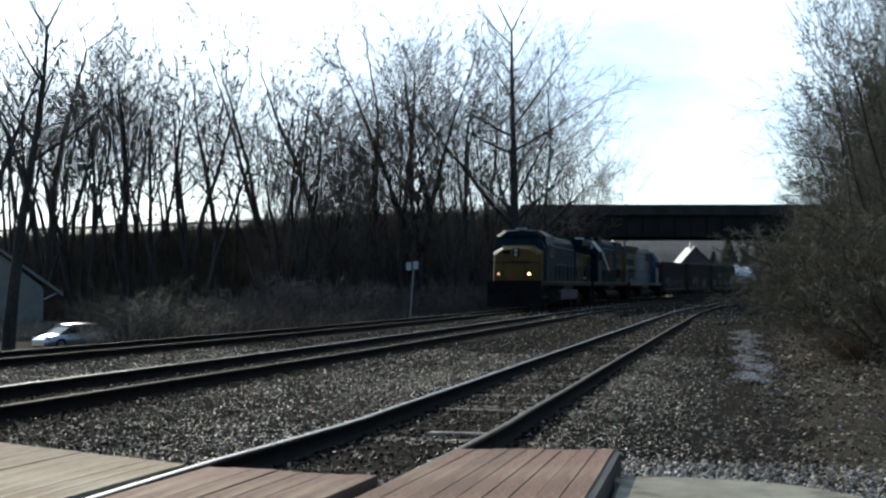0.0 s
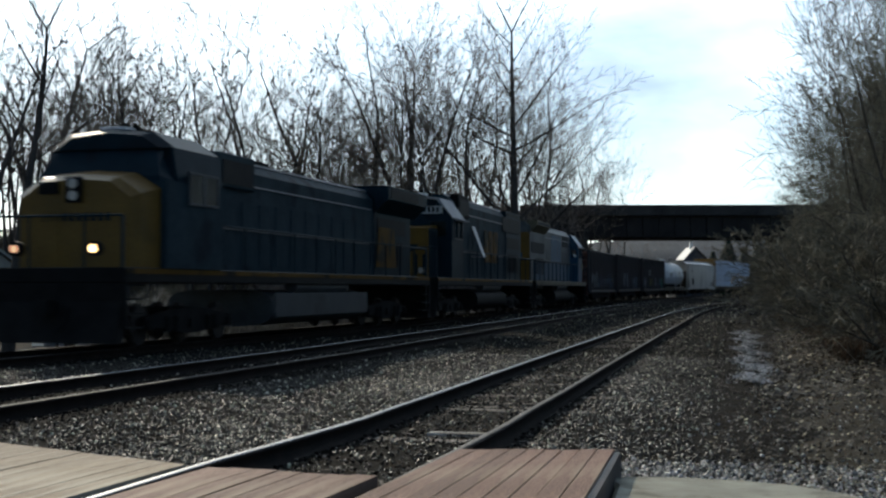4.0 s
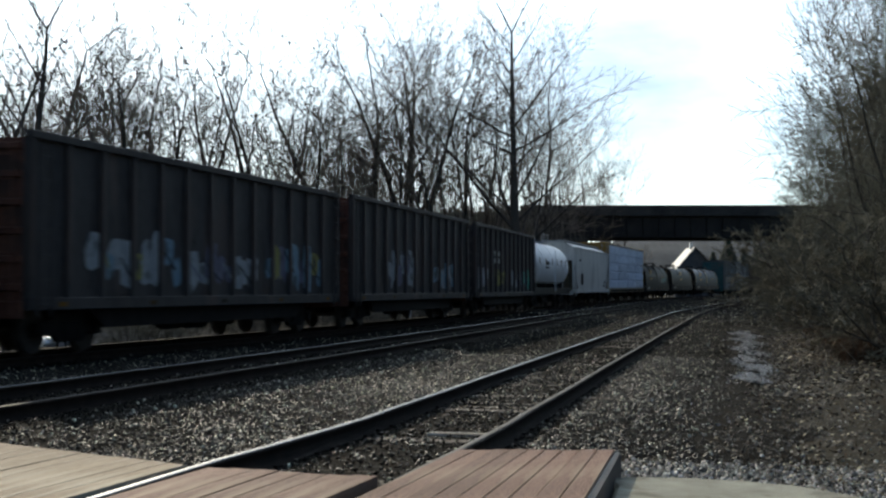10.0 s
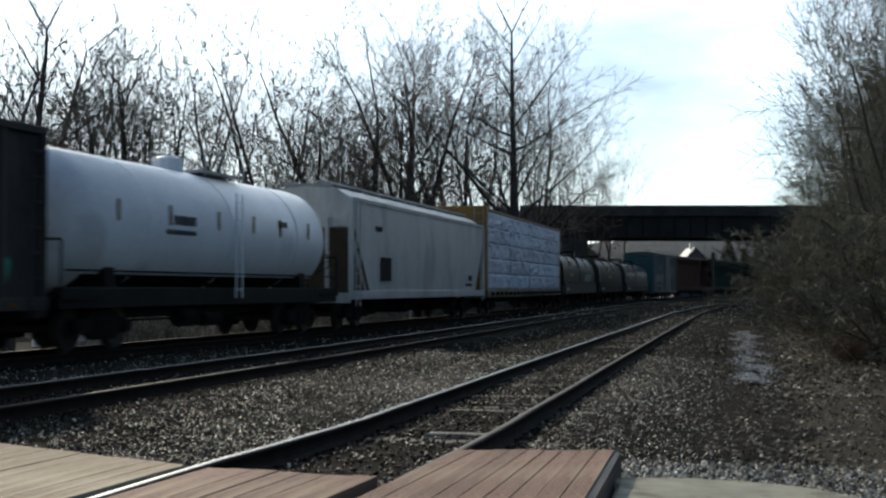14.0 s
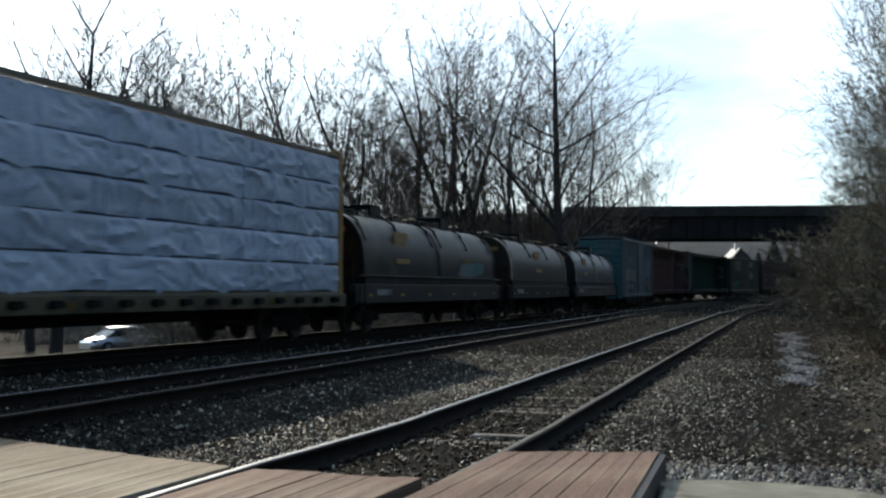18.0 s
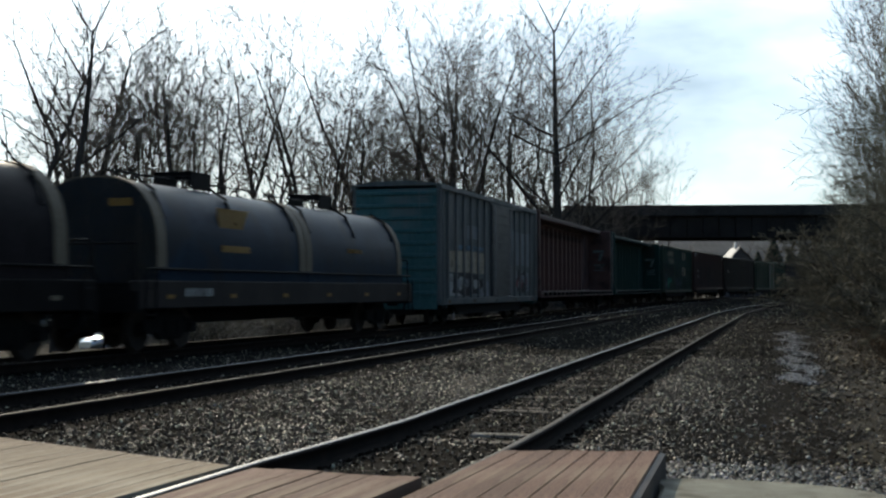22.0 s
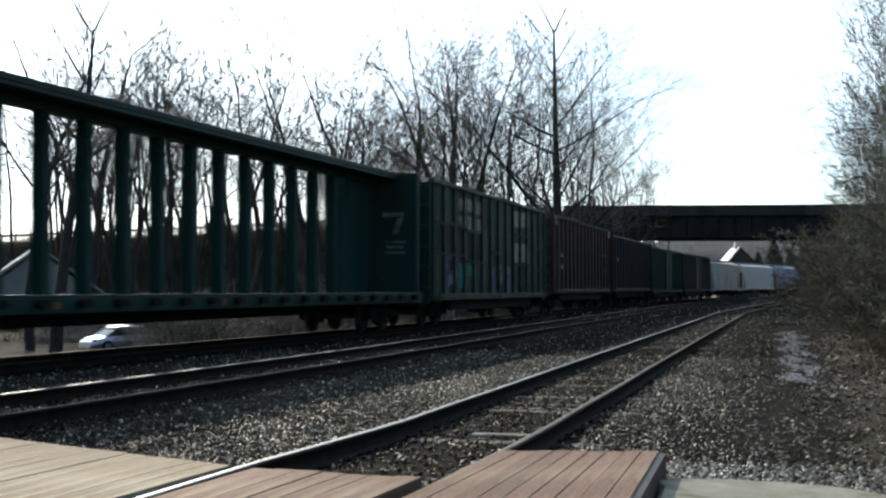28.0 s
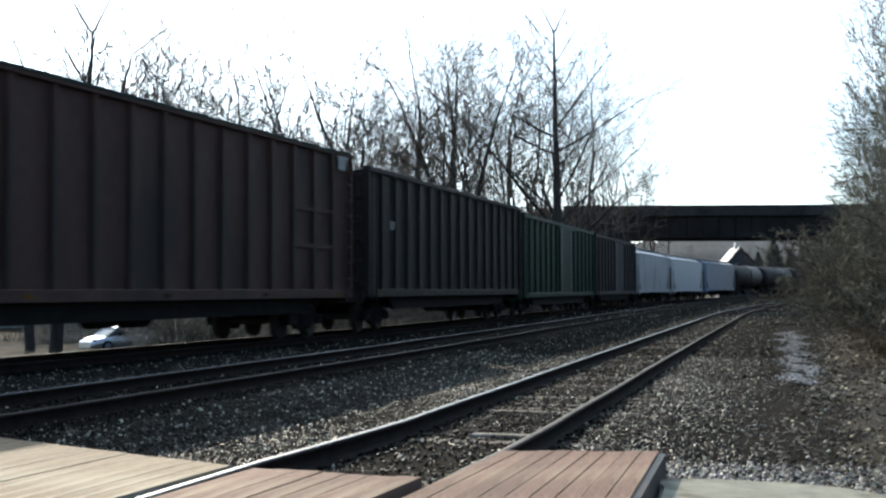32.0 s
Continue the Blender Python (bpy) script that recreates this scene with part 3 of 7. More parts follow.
def sprayed(car, rnd, y, x0, x1, z0, z1, mats):
    """A sprayed patch: overlapping uneven shapes with slanting dark streaks, a few millimetres proud."""
    n = max(4, int((x1 - x0) / 0.42))
    cz, h = (z0 + z1) / 2, (z1 - z0) / 2
    back = part("sprayed_ground", [EY(blob(rnd, (x0 + x1) / 2, cz, (x1 - x0) / 2 + 0.1, h + 0.08, 24), y - 0.008, y)], M_gon, car, "dark sprayed ground")
    for k in range(n):
        cx = x0 + (k + 0.5) * (x1 - x0) / n
        w = (x1 - x0) / n * rnd.uniform(0.5, 0.85)
        hh = h * rnd.uniform(0.35, 0.95)
        part("sprayed_shape", [EY(blob(rnd, cx, cz + rnd.uniform(-0.6, 0.6) * (h - hh), w, hh, 9), y, y + 0.004 + 0.002 * (k % 3))], mats[k % len(mats)] if rnd.random() < 0.7 else rnd.choice(mats), back)
        if k % 2:
            a, b = rnd.uniform(-0.5, 0.5) * h, rnd.uniform(0.1, 0.5)
            part("sprayed_streak", [EY([(cx - b, cz + a - 0.25 * h), (cx - b + 0.07, cz + a - 0.3 * h), (cx + b, cz + a + 0.5 * h), (cx + b - 0.06, cz + a + 0.52 * h)], y + 0.008, y + 0.011)], M_black if k % 4 == 1 else rnd.choice(mats), back)


def bars(car, x, y, z, rows, material, w=0.09, gap=0.06, name="marking"):
    """Plain bars in place of lettering: rows of (count, height)."""
    sg = 1 if y > 0 else -1
    for k, (count, h) in enumerate(rows):
        sh = [B(x + i * (w + gap), x + i * (w + gap) + w, min(y, y + sg * 0.008), max(y, y + sg * 0.008), z - h, z) for i in range(count)]
        part(name, sh, material, car)
        z -= h * 1.5


def underbody(car, half, z, material, w=1.35):
    part("centre_sill", [B(-half, half, -0.33, 0.33, z - 0.42, z), B(-half + 0.3, half - 0.3, -w, w, z - 0.14, z - 0.02)], material, car)
    part("brake_cylinder", [C((-0.6, 0.75, z - 0.5), (0.3, 0.75, z - 0.5), 0.16, 10), C((0.7, 0.75, z - 0.45), (1.5, 0.75, z - 0.45), 0.2, 10)], M_dark, car)
    part("brake_rod", [C((-half + 2, -0.4, z - 0.5), (half - 2, -0.4, z - 0.5), 0.03, 5)], M_dark, car)


def handbrake(car, x, y, z, sg):
    sh = [C((x, y, z), (x + sg * 0.12, y, z), 0.03, 6)]
    for k in range(10):
        a, b = 2 * math.pi * k / 10, 2 * math.pi * (k + 1) / 10
        sh.append(C((x + sg * 0.12, y + 0.27 * math.cos(a), z + 0.27 * math.sin(a)), (x + sg * 0.12, y + 0.27 * math.cos(b), z + 0.27 * math.sin(b)), 0.018, 5))
    for k in range(3):
        a = 2 * math.pi * k / 3
        sh.append(C((x + sg * 0.12, y, z), (x + sg * 0.12, y + 0.27 * math.cos(a), z + 0.27 * math.sin(a)), 0.015, 5))
    part("hand_brake_wheel", sh, M_dark, car)


def ribbed_car(label, category, L, z0, z1, body, ends, ribs, seed, roof=False, tags=(), rib_d=0.09, horizontals=(), marks=None, door=None, ladder_m=None, name="gondola", group="freight wagons in the train", end_ribs=6, doorm=None, plates=(), stakem=None):
    """A box-shaped wagon with upright stakes: an open gondola, or a boxcar when it has a roof."""
    rnd = random.Random(seed)
    L, z1 = L * STRETCH, z1 + 0.06
    half, W = L / 2, 1.45
    car = thing(name, label, category, group)
    dl, dr = door if door else (9e9, 9e9)
    for sg in (1, -1):
        part("side_panel", [B(-half, half, sg * W - (0.06 if sg > 0 else 0), sg * W + (0 if sg > 0 else 0.06), z0, z1)], body, car)
        part("top_chord", [B(-half - 0.02, half + 0.02, sg * (W + 0.02) - 0.09, sg * (W + 0.02) + 0.09, z1 - 0.02, z1 + 0.12)], body, car, bevel=0.015)
        part("side_sill", [B(-half - 0.02, half + 0.02, sg * (W + 0.03) - 0.08, sg * (W + 0.03) + 0.08, z0 - 0.14, z0 + 0.08)], body, car, bevel=0.012)
        first = None
        for k in range(ribs + 1):
            x = -half + 0.08 + k * (L - 0.16) / ribs
            if dl - 0.05 < x < dr + 0.05:
                continue
            if first is None:
                yy = sg * W
                a, b = (yy, yy + rib_d) if sg > 0 else (yy - rib_d, yy)
                first = part("stake", [EY([(-0.07, z0 + 0.06), (0.07, z0 + 0.06), (0.055, z1 - 0.02), (-0.055, z1 - 0.02)], a, b)], stakem or body, car)
                first.location = (x, 0, 0)
            else:
                again("stake", first, car, (x, 0, 0))
        for x0_, x1_, z in horizontals:
            a, b = (sg * W, sg * W + rib_d * 0.8) if sg > 0 else (sg * W - rib_d * 0.8, sg * W)
            part("cross_rib", [B(x0_, x1_, a, b, z - 0.05, z + 0.05)], stakem or body, car)
    for sg in (1, -1):
        x0_, x1_ = (half - 0.06, half) if sg > 0 else (-half, -half + 0.06)
        part("end_panel", [B(x0_, x1_, -W + 0.06, W - 0.06, z0, z1)], ends, car)
        first = None
        for k in range(end_ribs):
            z = z0 + 0.25 + k * (z1 - z0 - 0.4) / max(1, end_ribs - 1)
            if first is None:
                a, b = (half, half + 0.09) if sg > 0 else (-half - 0.09, -half)
                first = part("end_rib", [EY([(a, -0.07), (b, -0.045), (b, 0.045), (a, 0.07)] if sg > 0 else [(b, -0.07), (a, -0.045), (a, 0.045), (b, 0.07)], -W + 0.1, W - 0.1)], ends, car)
                first.location = (0, 0, z)
            else:
                again("end_rib", first, car, (0, 0, z))
        part("end_sill", [B(sg * half - 0.06, sg * half + 0.10, -1.4, 1.4, z0 - 0.28, z0 + 0.02)], ends, car, bevel=0.015)
        ladder(car, sg * (half - 0.35), 1.45 + rib_d + 0.05, z0 - 0.25, z1 - 0.1, ladder_m or body)
        ladder(car, sg * (half + 0.15), 1.05, z0 - 0.2, z1 - 0.1, ladder_m or ends, along="y")
    handbrake(car, half + 0.1, -0.5, z0 + 1.7, 1)
    if roof:
        part("roof", [EX([(-W - 0.1, z1 + 0.10), (W + 0.1, z1 + 0.10), (W + 0.1, z1 + 0.14), (0.9, z1 + 0.24), (0, z1 + 0.28), (-0.9, z1 + 0.24), (-W - 0.1, z1 + 0.14)], -half - 0.05, half + 0.05)], M_galv if roof == "galv" else body, car)
        first = None
        for k in range(12):
            x = -half + 0.6 + k * (L - 1.2) / 11
            if first is None:
                first = part("roof_seam", [EX([(-W - 0.08, z1 + 0.15), (0, z1 + 0.29), (W + 0.08, z1 + 0.15), (W + 0.08, z1 + 0.19), (0, z1 + 0.34), (-W - 0.08, z1 + 0.19)], -0.04, 0.04)], M_galv if roof == "galv" else body, car)
                first.location = (x, 0, 0)
            else:
                again("roof_seam", first, car, (x, 0, 0))
    else:
        part("floor", [B(-half + 0.07, half - 0.07, -W + 0.07, W - 0.07, z0, z0 + 0.05)], M_gonend, car)
    underbody(car, half, z0, M_dark)
    for sg in (1, -1):
        part("deep_sill", [EY([(-half + 2.9, z0 - 0.5), (half - 2.9, z0 - 0.5), (half - 2.2, z0 - 0.1), (-half + 2.2, z0 - 0.1)], sg * 1.3 - 0.05, sg * 1.3 + 0.05)], M_dark, car)
    for x in np.linspace(-half + 1.0, half - 1.0, 5):
        part("reflector", [B(x - 0.13, x + 0.13, W + 0.112, W + 0.118, z0 - 0.08, z0 + 0.0)], M_dimyellow, car, "small yellow reflector strip")
    if door:
        dm = doorm or body
        part("door", [B(dl, dr, W + 0.02, W + 0.09, z0 + 0.1, z1 - 0.1)], dm, car, "sliding door with pressed ribs")
        d = car.children[-1]
        first = None
        for k in range(9):
            z = z0 + 0.4 + k * (z1 - z0 - 0.8) / 8
            if first is None:
                first = part("door_rib", [EY([(dl + 0.08, -0.05), (dr - 0.08, -0.05), (dr - 0.08, 0.05), (dl + 0.08, 0.05)], W + 0.09, W + 0.125)], dm, d)
                first.location = (0, 0, z)
            else:
                again("door_rib", first, d, (0, 0, z))
        for x in (dl + 0.25, dr - 0.25):
            part("lock_rod", [C((x, W + 0.15, z0 + 0.15), (x, W + 0.15, z1 - 0.15), 0.022, 6)], M_galv, d)
        part("door_rail", [B(dl - 2.2, dr + 0.3, W + 0.02, W + 0.12, z0 - 0.02, z0 + 0.06)], body, car)
        part("door_rail", [B(dl - 2.2, dr + 0.3, W + 0.02, W + 0.1, z1 - 0.1, z1 - 0.03)], body, car)
    for x0_, x1_, za, zb, m_, word in plates:
        e = [rnd.uniform(-0.04, 0.04) for _ in range(8)]
        part("painted_plate", [EY([(x0_ + e[0], za + e[1]), ((x0_ + x1_) / 2, za + e[2]), (x1_ + e[3], za + e[4]), (x1_ + e[5], zb + e[6]), ((x0_ + x1_) / 2, zb + e[7]), (x0_ + e[2], zb + e[3])], W + 0.001, W + (0.004 if "shade" in word else 0.008))], m_, car, word)
    for x0_, x1_, za, zb, mm in tags:
        sprayed(car, rnd, W + 0.012, x0_, x1_, za, zb, mm)
    if marks:
        for x, z, rows in marks:
            bars(car, x, W + rib_d * 0.5 + 0.03, z, rows, M_mark)
    bb = half - 2.1
    for sg in (1, -1):
        bogie(car, sg * bb)
    couplers(car, half)
    return car, bb


def trim_top(built, L, z1):
    car = built[0]
    for sg in (1, -1):
        part("chord_cap", [B(-L / 2, L / 2, sg * 1.48 - 0.1, sg * 1.48 + 0.1, z1 + 0.122, z1 + 0.17)], M_green, car, "dark green capping strip")
        part("corner_plate", [B(sg * (L / 2 - 0.75), sg * (L / 2 - 0.1), 1.548, 1.556, z1 - 0.3, z1 + 0.1) if sg > 0 else B(sg * (L / 2 - 0.1), sg * (L / 2 - 0.75), 1.548, 1.556, z1 - 0.3, z1 + 0.1)], M_mark, car, "pale corner plate")
    return built


def half_round(w, z0, z1, n=12, lean=0.0):
    """An outline: upright skirts and a rounded top."""
    pr = [(w, z0)]
    for k in range(n + 1):
        a = math.pi * k / n
        pr.append((w * math.copysign(abs(math.cos(a)) ** 0.75, math.cos(a)), z0 + lean + (z1 - z0 - lean) * math.sin(a) ** 0.8))
    return pr + [(-w, z0)]


def tank_car(label, L, material, seed, rails=True, r=1.42, zc=2.52, band=True):
    car = thing("tank_car", label, "tank car", "freight wagons in the train")
    half, n = L * STRETCH / 2, 28
    secs = []
    for x, q in ((-half + 0.75, 0.0), (-half + 0.78, 0.45), (-half + 0.9, 0.76), (-half + 1.12, 0.93), (-half + 1.4, 1), (half - 1.4, 1), (half - 1.12, 0.93), (half - 0.9, 0.76), (half - 0.78, 0.45), (half - 0.75, 0.0)):
        q = max(q, 0.03)
        secs.append([(x, r * q * math.cos(2 * math.pi * i / n), zc + r * q * math.sin(2 * math.pi * i / n)) for i in range(n)])
    part("tank", [loft(secs)], material, car, smooth=True)
    for x in (-half * 0.55, half * 0.0, half * 0.55):
        ring = [[(x + dx, (r + 0.012) * math.cos(2 * math.pi * i / n), zc + (r + 0.012) * math.sin(2 * math.pi * i / n)) for i in range(n)] for dx in (-0.04, 0.04)]
        part("seam_band", [loft(ring)], material, car)
    if band:
        k = 14
        # Black band below the tank, with the shade of its underside in the colour.
        sec = [[(x, (r + 0.006) * math.cos(a), zc + (r + 0.006) * math.sin(a)) for a in np.linspace(math.radians(226), math.radians(314), k)] for x in (-half + 1.45, half - 1.45)]
        part("lower_jacket", [loft(sec)], M_black, car, "black underside band with shade put into it")
    part("dome_housing", [C((0.5, 0, zc + r - 0.05), (0.5, 0, zc + r + 0.26), 0.36, 14), C((0.5, 0, zc + r + 0.26), (0.5, 0, zc + r + 0.33), 0.30, 14, 0.18)], material, car)
    part("top_platform", [B(-2.2, 0.05, -0.7, 0.7, zc + r - 0.02, zc + r + 0.04)], M_galv, car)
    if rails:
        sh = []
        for y in (-0.7, 0.7):
            for x in (-2.2, -1.0, 0.0):
                sh.append(C((x, y, zc + r - 0.1), (x, y, zc + r + 0.5), 0.022, 6))
            sh.append(C((-2.2, y, zc + r + 0.5), (0.0, y, zc + r + 0.5), 0.022, 6))
        part("guard_rail", sh, M_galv, car)
    l = ladder(car, -0.3, 1.44, 1.0, zc + 0.9, material, 0.34)
    part("walkway", [B(-half + 0.1, -half + 1.5, -1.4, 1.4, 1.02, 1.08)], M_dark, car)
    part("walkway", [B(half - 1.5, half - 0.1, -1.4, 1.4, 1.02, 1.08)], M_dark, car)
    for sg in (1, -1):
        part("end_rail", [C((sg * (half - 0.15), y, 1.05), (sg * (half - 0.15), y, 2.1), 0.022, 6) for y in (-1.35, -0.5, 0.5, 1.35)] + [C((sg * (half - 0.15), -1.35, 2.1), (sg * (half - 0.15), 1.35, 2.1), 0.022, 6)], M_dark, car)
        part("saddle", [EX([(-1.2, 0.85), (1.2, 0.85), (1.1, 1.7), (0.6, 1.25), (-0.6, 1.25), (-1.1, 1.7)], sg * (half - 2.3) - 0.2, sg * (half - 2.3) + 0.2)], M_dark, car)
    part("side_rail", [C((-half + 0.2, 1.42, 1.55), (half - 0.2, 1.42, 1.55), 0.02, 6)], M_dark, car)
    underbody(car, half, 1.02, M_dark, 0.5)
    if band:
        part("side_sill", [B(-half + 0.1, half - 0.1, 1.22, 1.34, 0.84, 1.24)], M_black, car, bevel=0.02)
        part("side_sill", [B(-half + 0.1, half - 0.1, -1.34, -1.22, 0.84, 1.24)], M_black, car, bevel=0.02)
        for x in (-4.9, -2.9, -1.2, 0.8, 3.2, 5.4):
            part("tank_mark", [B(x - 0.04, x + 0.04, r - 0.01, r + 0.012, zc + 0.0, zc + 0.42)], M_yellow, car, "short yellow stripe")
    bars(car, 2.0, r * 0.985 + 0.02, 2.75, [(6, 0.2), (8, 0.1)], M_black, 0.12)
    bars(car, -3.4, r * 0.97 + 0.02, 2.9, [(4, 0.14)], M_black, 0.1)
    bb = half - 2.2
    for sg in (1, -1):
        bogie(car, sg * bb)
    handbrake(car, -half + 0.1, 0.6, 1.9, -1)
    couplers(car, half)
    return car, bb


def covered_hopper(label, L, material, z1=4.25, stain=True):
    car = thing("covered_hopper", label, "covered hopper", "freight wagons in the train")
    half, W = L * STRETCH / 2, 1.52
    e = 1.55

    def sec(x, zb, k=1.0):
        return [(x, W * k * 0.985, zb), (x, W * k, (zb + z1) / 2), (x, W * k * 0.96, z1 - 0.42), (x, W * 0.62, z1 - 0.06), (x, 0, z1), (x, -W * 0.62, z1 - 0.06), (x, -W * k * 0.96, z1 - 0.42), (x, -W * k, (zb + z1) / 2), (x, -W * k * 0.985, zb)]
    # sides bulge a little between the ends; the lower corners are cut back over the bogies
    part("body", [loft([sec(-half + 0.25, 3.05), sec(-half + e + 0.35, 1.05), sec(0, 1.05, 1.012), sec(half - e - 0.35, 1.05), sec(half - 0.25, 3.05)])], material, car, smooth=True)
    part("roof_walk", [B(-half + 0.3, half - 0.3, -0.75, -0.35, z1 + 0.08, z1 + 0.14), B(-half + 0.3, half - 0.3, 0.35, 0.75, z1 + 0.08, z1 + 0.14)] + [B(x - 0.03, x + 0.03, -0.75, 0.75, z1 - 0.1, z1 + 0.1) for x in np.linspace(-half + 0.4, half - 0.4, 12)], M_galv, car)
    first = None
    for x in np.linspace(-half + 1.6, half - 1.6, 8):
        if first is None:
            first = part("roof_hatch", [B(-0.85, 0.85, -0.28, 0.28, z1 - 0.02, z1 + 0.1)], material, car, bevel=0.03)
            first.location = (x, 0, 0)
        else:
            again("roof_hatch", first, car, (x, 0, 0))
    for sg in (1, -1):
        part("eave_rail", [B(-half + 0.2, half - 0.2, sg * 1.46 - 0.06, sg * 1.46 + 0.06, z1 - 0.46, z1 - 0.34)], material, car)
        part("side_sill", [B(-half, half, sg * 1.48 - 0.07, sg * 1.48 + 0.07, 0.9, 1.16)], material, car, bevel=0.015)
        for q in (1, -1):
            x = q * (half - 0.12)
            part("corner_post", [B(x - 0.08, x + 0.08, sg * 1.44 - 0.07, sg * 1.44 + 0.07, 0.9, z1 - 0.4)], material, car, bevel=0.012)
            part("brace", [C((q * (half - 0.2), sg * 1.40, 2.9), (q * (half - e - 0.2), sg * 1.40, 1.1), 0.05, 6)], material, car)
            ladder(car, q * (half - 0.4), sg * 1.57, 0.7, z1 - 0.45, material, 0.4)
    for q in (1, -1):
        part("slope_sheet", [EY([(q * (half - 0.22), 3.03), (q * (half - 0.18), 3.0), (q * (half - e - 0.28), 0.99), (q * (half - e - 0.32), 1.03)], -1.5, 1.5)], M_slope, car, "dark brown slope sheet")
        part("end_platform", [B(q * half - 0.1, q * half + 0.05, -1.45, 1.45, 0.8, 1.1), B(min(q * half, q * (half - 1.3)), max(q * half, q * (half - 1.3)), -1.4, 1.4, 1.02, 1.08)], material, car)
        part("end_post", [B(q * half - 0.14, q * half - 0.04, y - 0.05, y + 0.05, 1.0, 3.3) for y in (-0.7, 0.7)], material, car)
    for x in (-half * 0.45, 0, half * 0.45):
        part("hopper_chute", [loft([[(x - 1.7, -1.2, 1.1), (x + 1.7, -1.2, 1.1), (x + 1.7, 1.2, 1.1), (x - 1.7, 1.2, 1.1)], [(x - 0.5, -0.5, 0.38), (x + 0.5, -0.5, 0.38), (x + 0.5, 0.5, 0.38), (x - 0.5, 0.5, 0.38)]])], M_dark, car)
    part("centre_sill", [B(-half, half, -0.3, 0.3, 0.72, 1.0)], M_dark, car)
    if stain:
        part("data_panel", [B(half - 4.1, half - 2.9, 1.535, 1.542, 1.45, 2.2)], M_dark, car, "dark stencilled data panel")
        bars(car, half - 3.1, 1.52, 3.15, [(5, 0.16)], M_black, 0.1)
        bars(car, -half + 2.6, 1.53, 1.75, [(4, 0.22), (7, 0.1)], M_black, 0.12)
    handbrake(car, half + 0.05, 0.6, 2.0, 1)
    bb = half - 1.75
    for sg in (1, -1):
        bogie(car, sg * bb)
    couplers(car, half)
    return car, bb


def wrapped(rnd, lx, ly, lz):
    """A wrapped bundle: creased, sagging sheet pulled in by straps, with ragged lower edges."""
    nx_, nz_ = 84, 10
    ph = rnd.uniform(0, 6)
    folds = []
    for _ in range(34):
        a = rnd.choice((rnd.uniform(0.15, 0.75), rnd.uniform(-0.75, -0.15), rnd.uniform(-0.12, 0.12), rnd.uniform(0.9, 2.2)))
        folds.append((rnd.uniform(0, lx), rnd.uniform(0, lz), math.cos(a), math.sin(a), rnd.uniform(0.25, 0.9), rnd.choice((1, -1)) * rnd.uniform(0.02, 0.07), rnd.uniform(0.05, 0.12)))
    straps = [lx * (k + 0.5) / 8 + rnd.uniform(-0.05, 0.05) for k in range(8) if rnd.random() < 0.8]
    flaps = [(rnd.uniform(0, lx), rnd.uniform(0.15, 0.5), rnd.uniform(0.03, 0.09)) for _ in range(3)]

    def depth(u, w):
        q = 0.010 * math.sin(u * 1.3 + w * 5 + ph) + 0.008 * math.sin(u * 3.1 - w * 8 + 2 * ph)
        for fx, fz, ca, sa, half_, amp, wide in folds:
            du, dw = u - fx, w - fz
            along, across = du * ca + dw * sa, dw * ca - du * sa
            if abs(along) < half_ and abs(across) < wide:
                q += amp * (1 - abs(along) / half_) * (1 - abs(across) / wide)
        for sx in straps:
            if abs(u - sx) < 0.045:
                q -= 0.009
        return q

    v, f = [], []
    for face, y in ((0, ly / 2), (1, -ly / 2)):
        o = len(v)
        for i in range(nx_ + 1):
            u = lx * i / nx_
            drop = sum(h * max(0.0, 1 - abs(u - fx) / fw) for fx, fw, h in flaps) + 0.014 * math.sin(u * 1.9 + ph) + rnd.uniform(0, 0.012)
            for k in range(nz_ + 1):
                w = lz * k / nz_
                q = depth(u, w) - (0.028 if k == nz_ else 0.012 if k == 0 else 0.0)
                v.append((u - lx / 2, y + (q if y > 0 else -q), w - lz / 2 - (drop if k == 0 else 0.0)))
        for i in range(nx_):
            for k in range(nz_):
                a = o + i * (nz_ + 1) + k
                f.append((a, a + nz_ + 1, a + nz_ + 2, a + 1) if face else (a, a + 1, a + nz_ + 2, a + nz_ + 1))
    m = (nx_ + 1) * (nz_ + 1)
    for i in range(nx_):
        a, b = i * (nz_ + 1), (i + 1) * (nz_ + 1)
        f += [(a, b, m + b, m + a), (a + nz_, m + a + nz_, m + b + nz_, b + nz_)]
    for k in range(nz_):
        f += [(k, m + k, m + k + 1, k + 1), (nx_ * (nz_ + 1) + k, nx_ * (nz_ + 1) + k + 1, m + nx_ * (nz_ + 1) + k + 1, m + nx_ * (nz_ + 1) + k)]
    return v, f


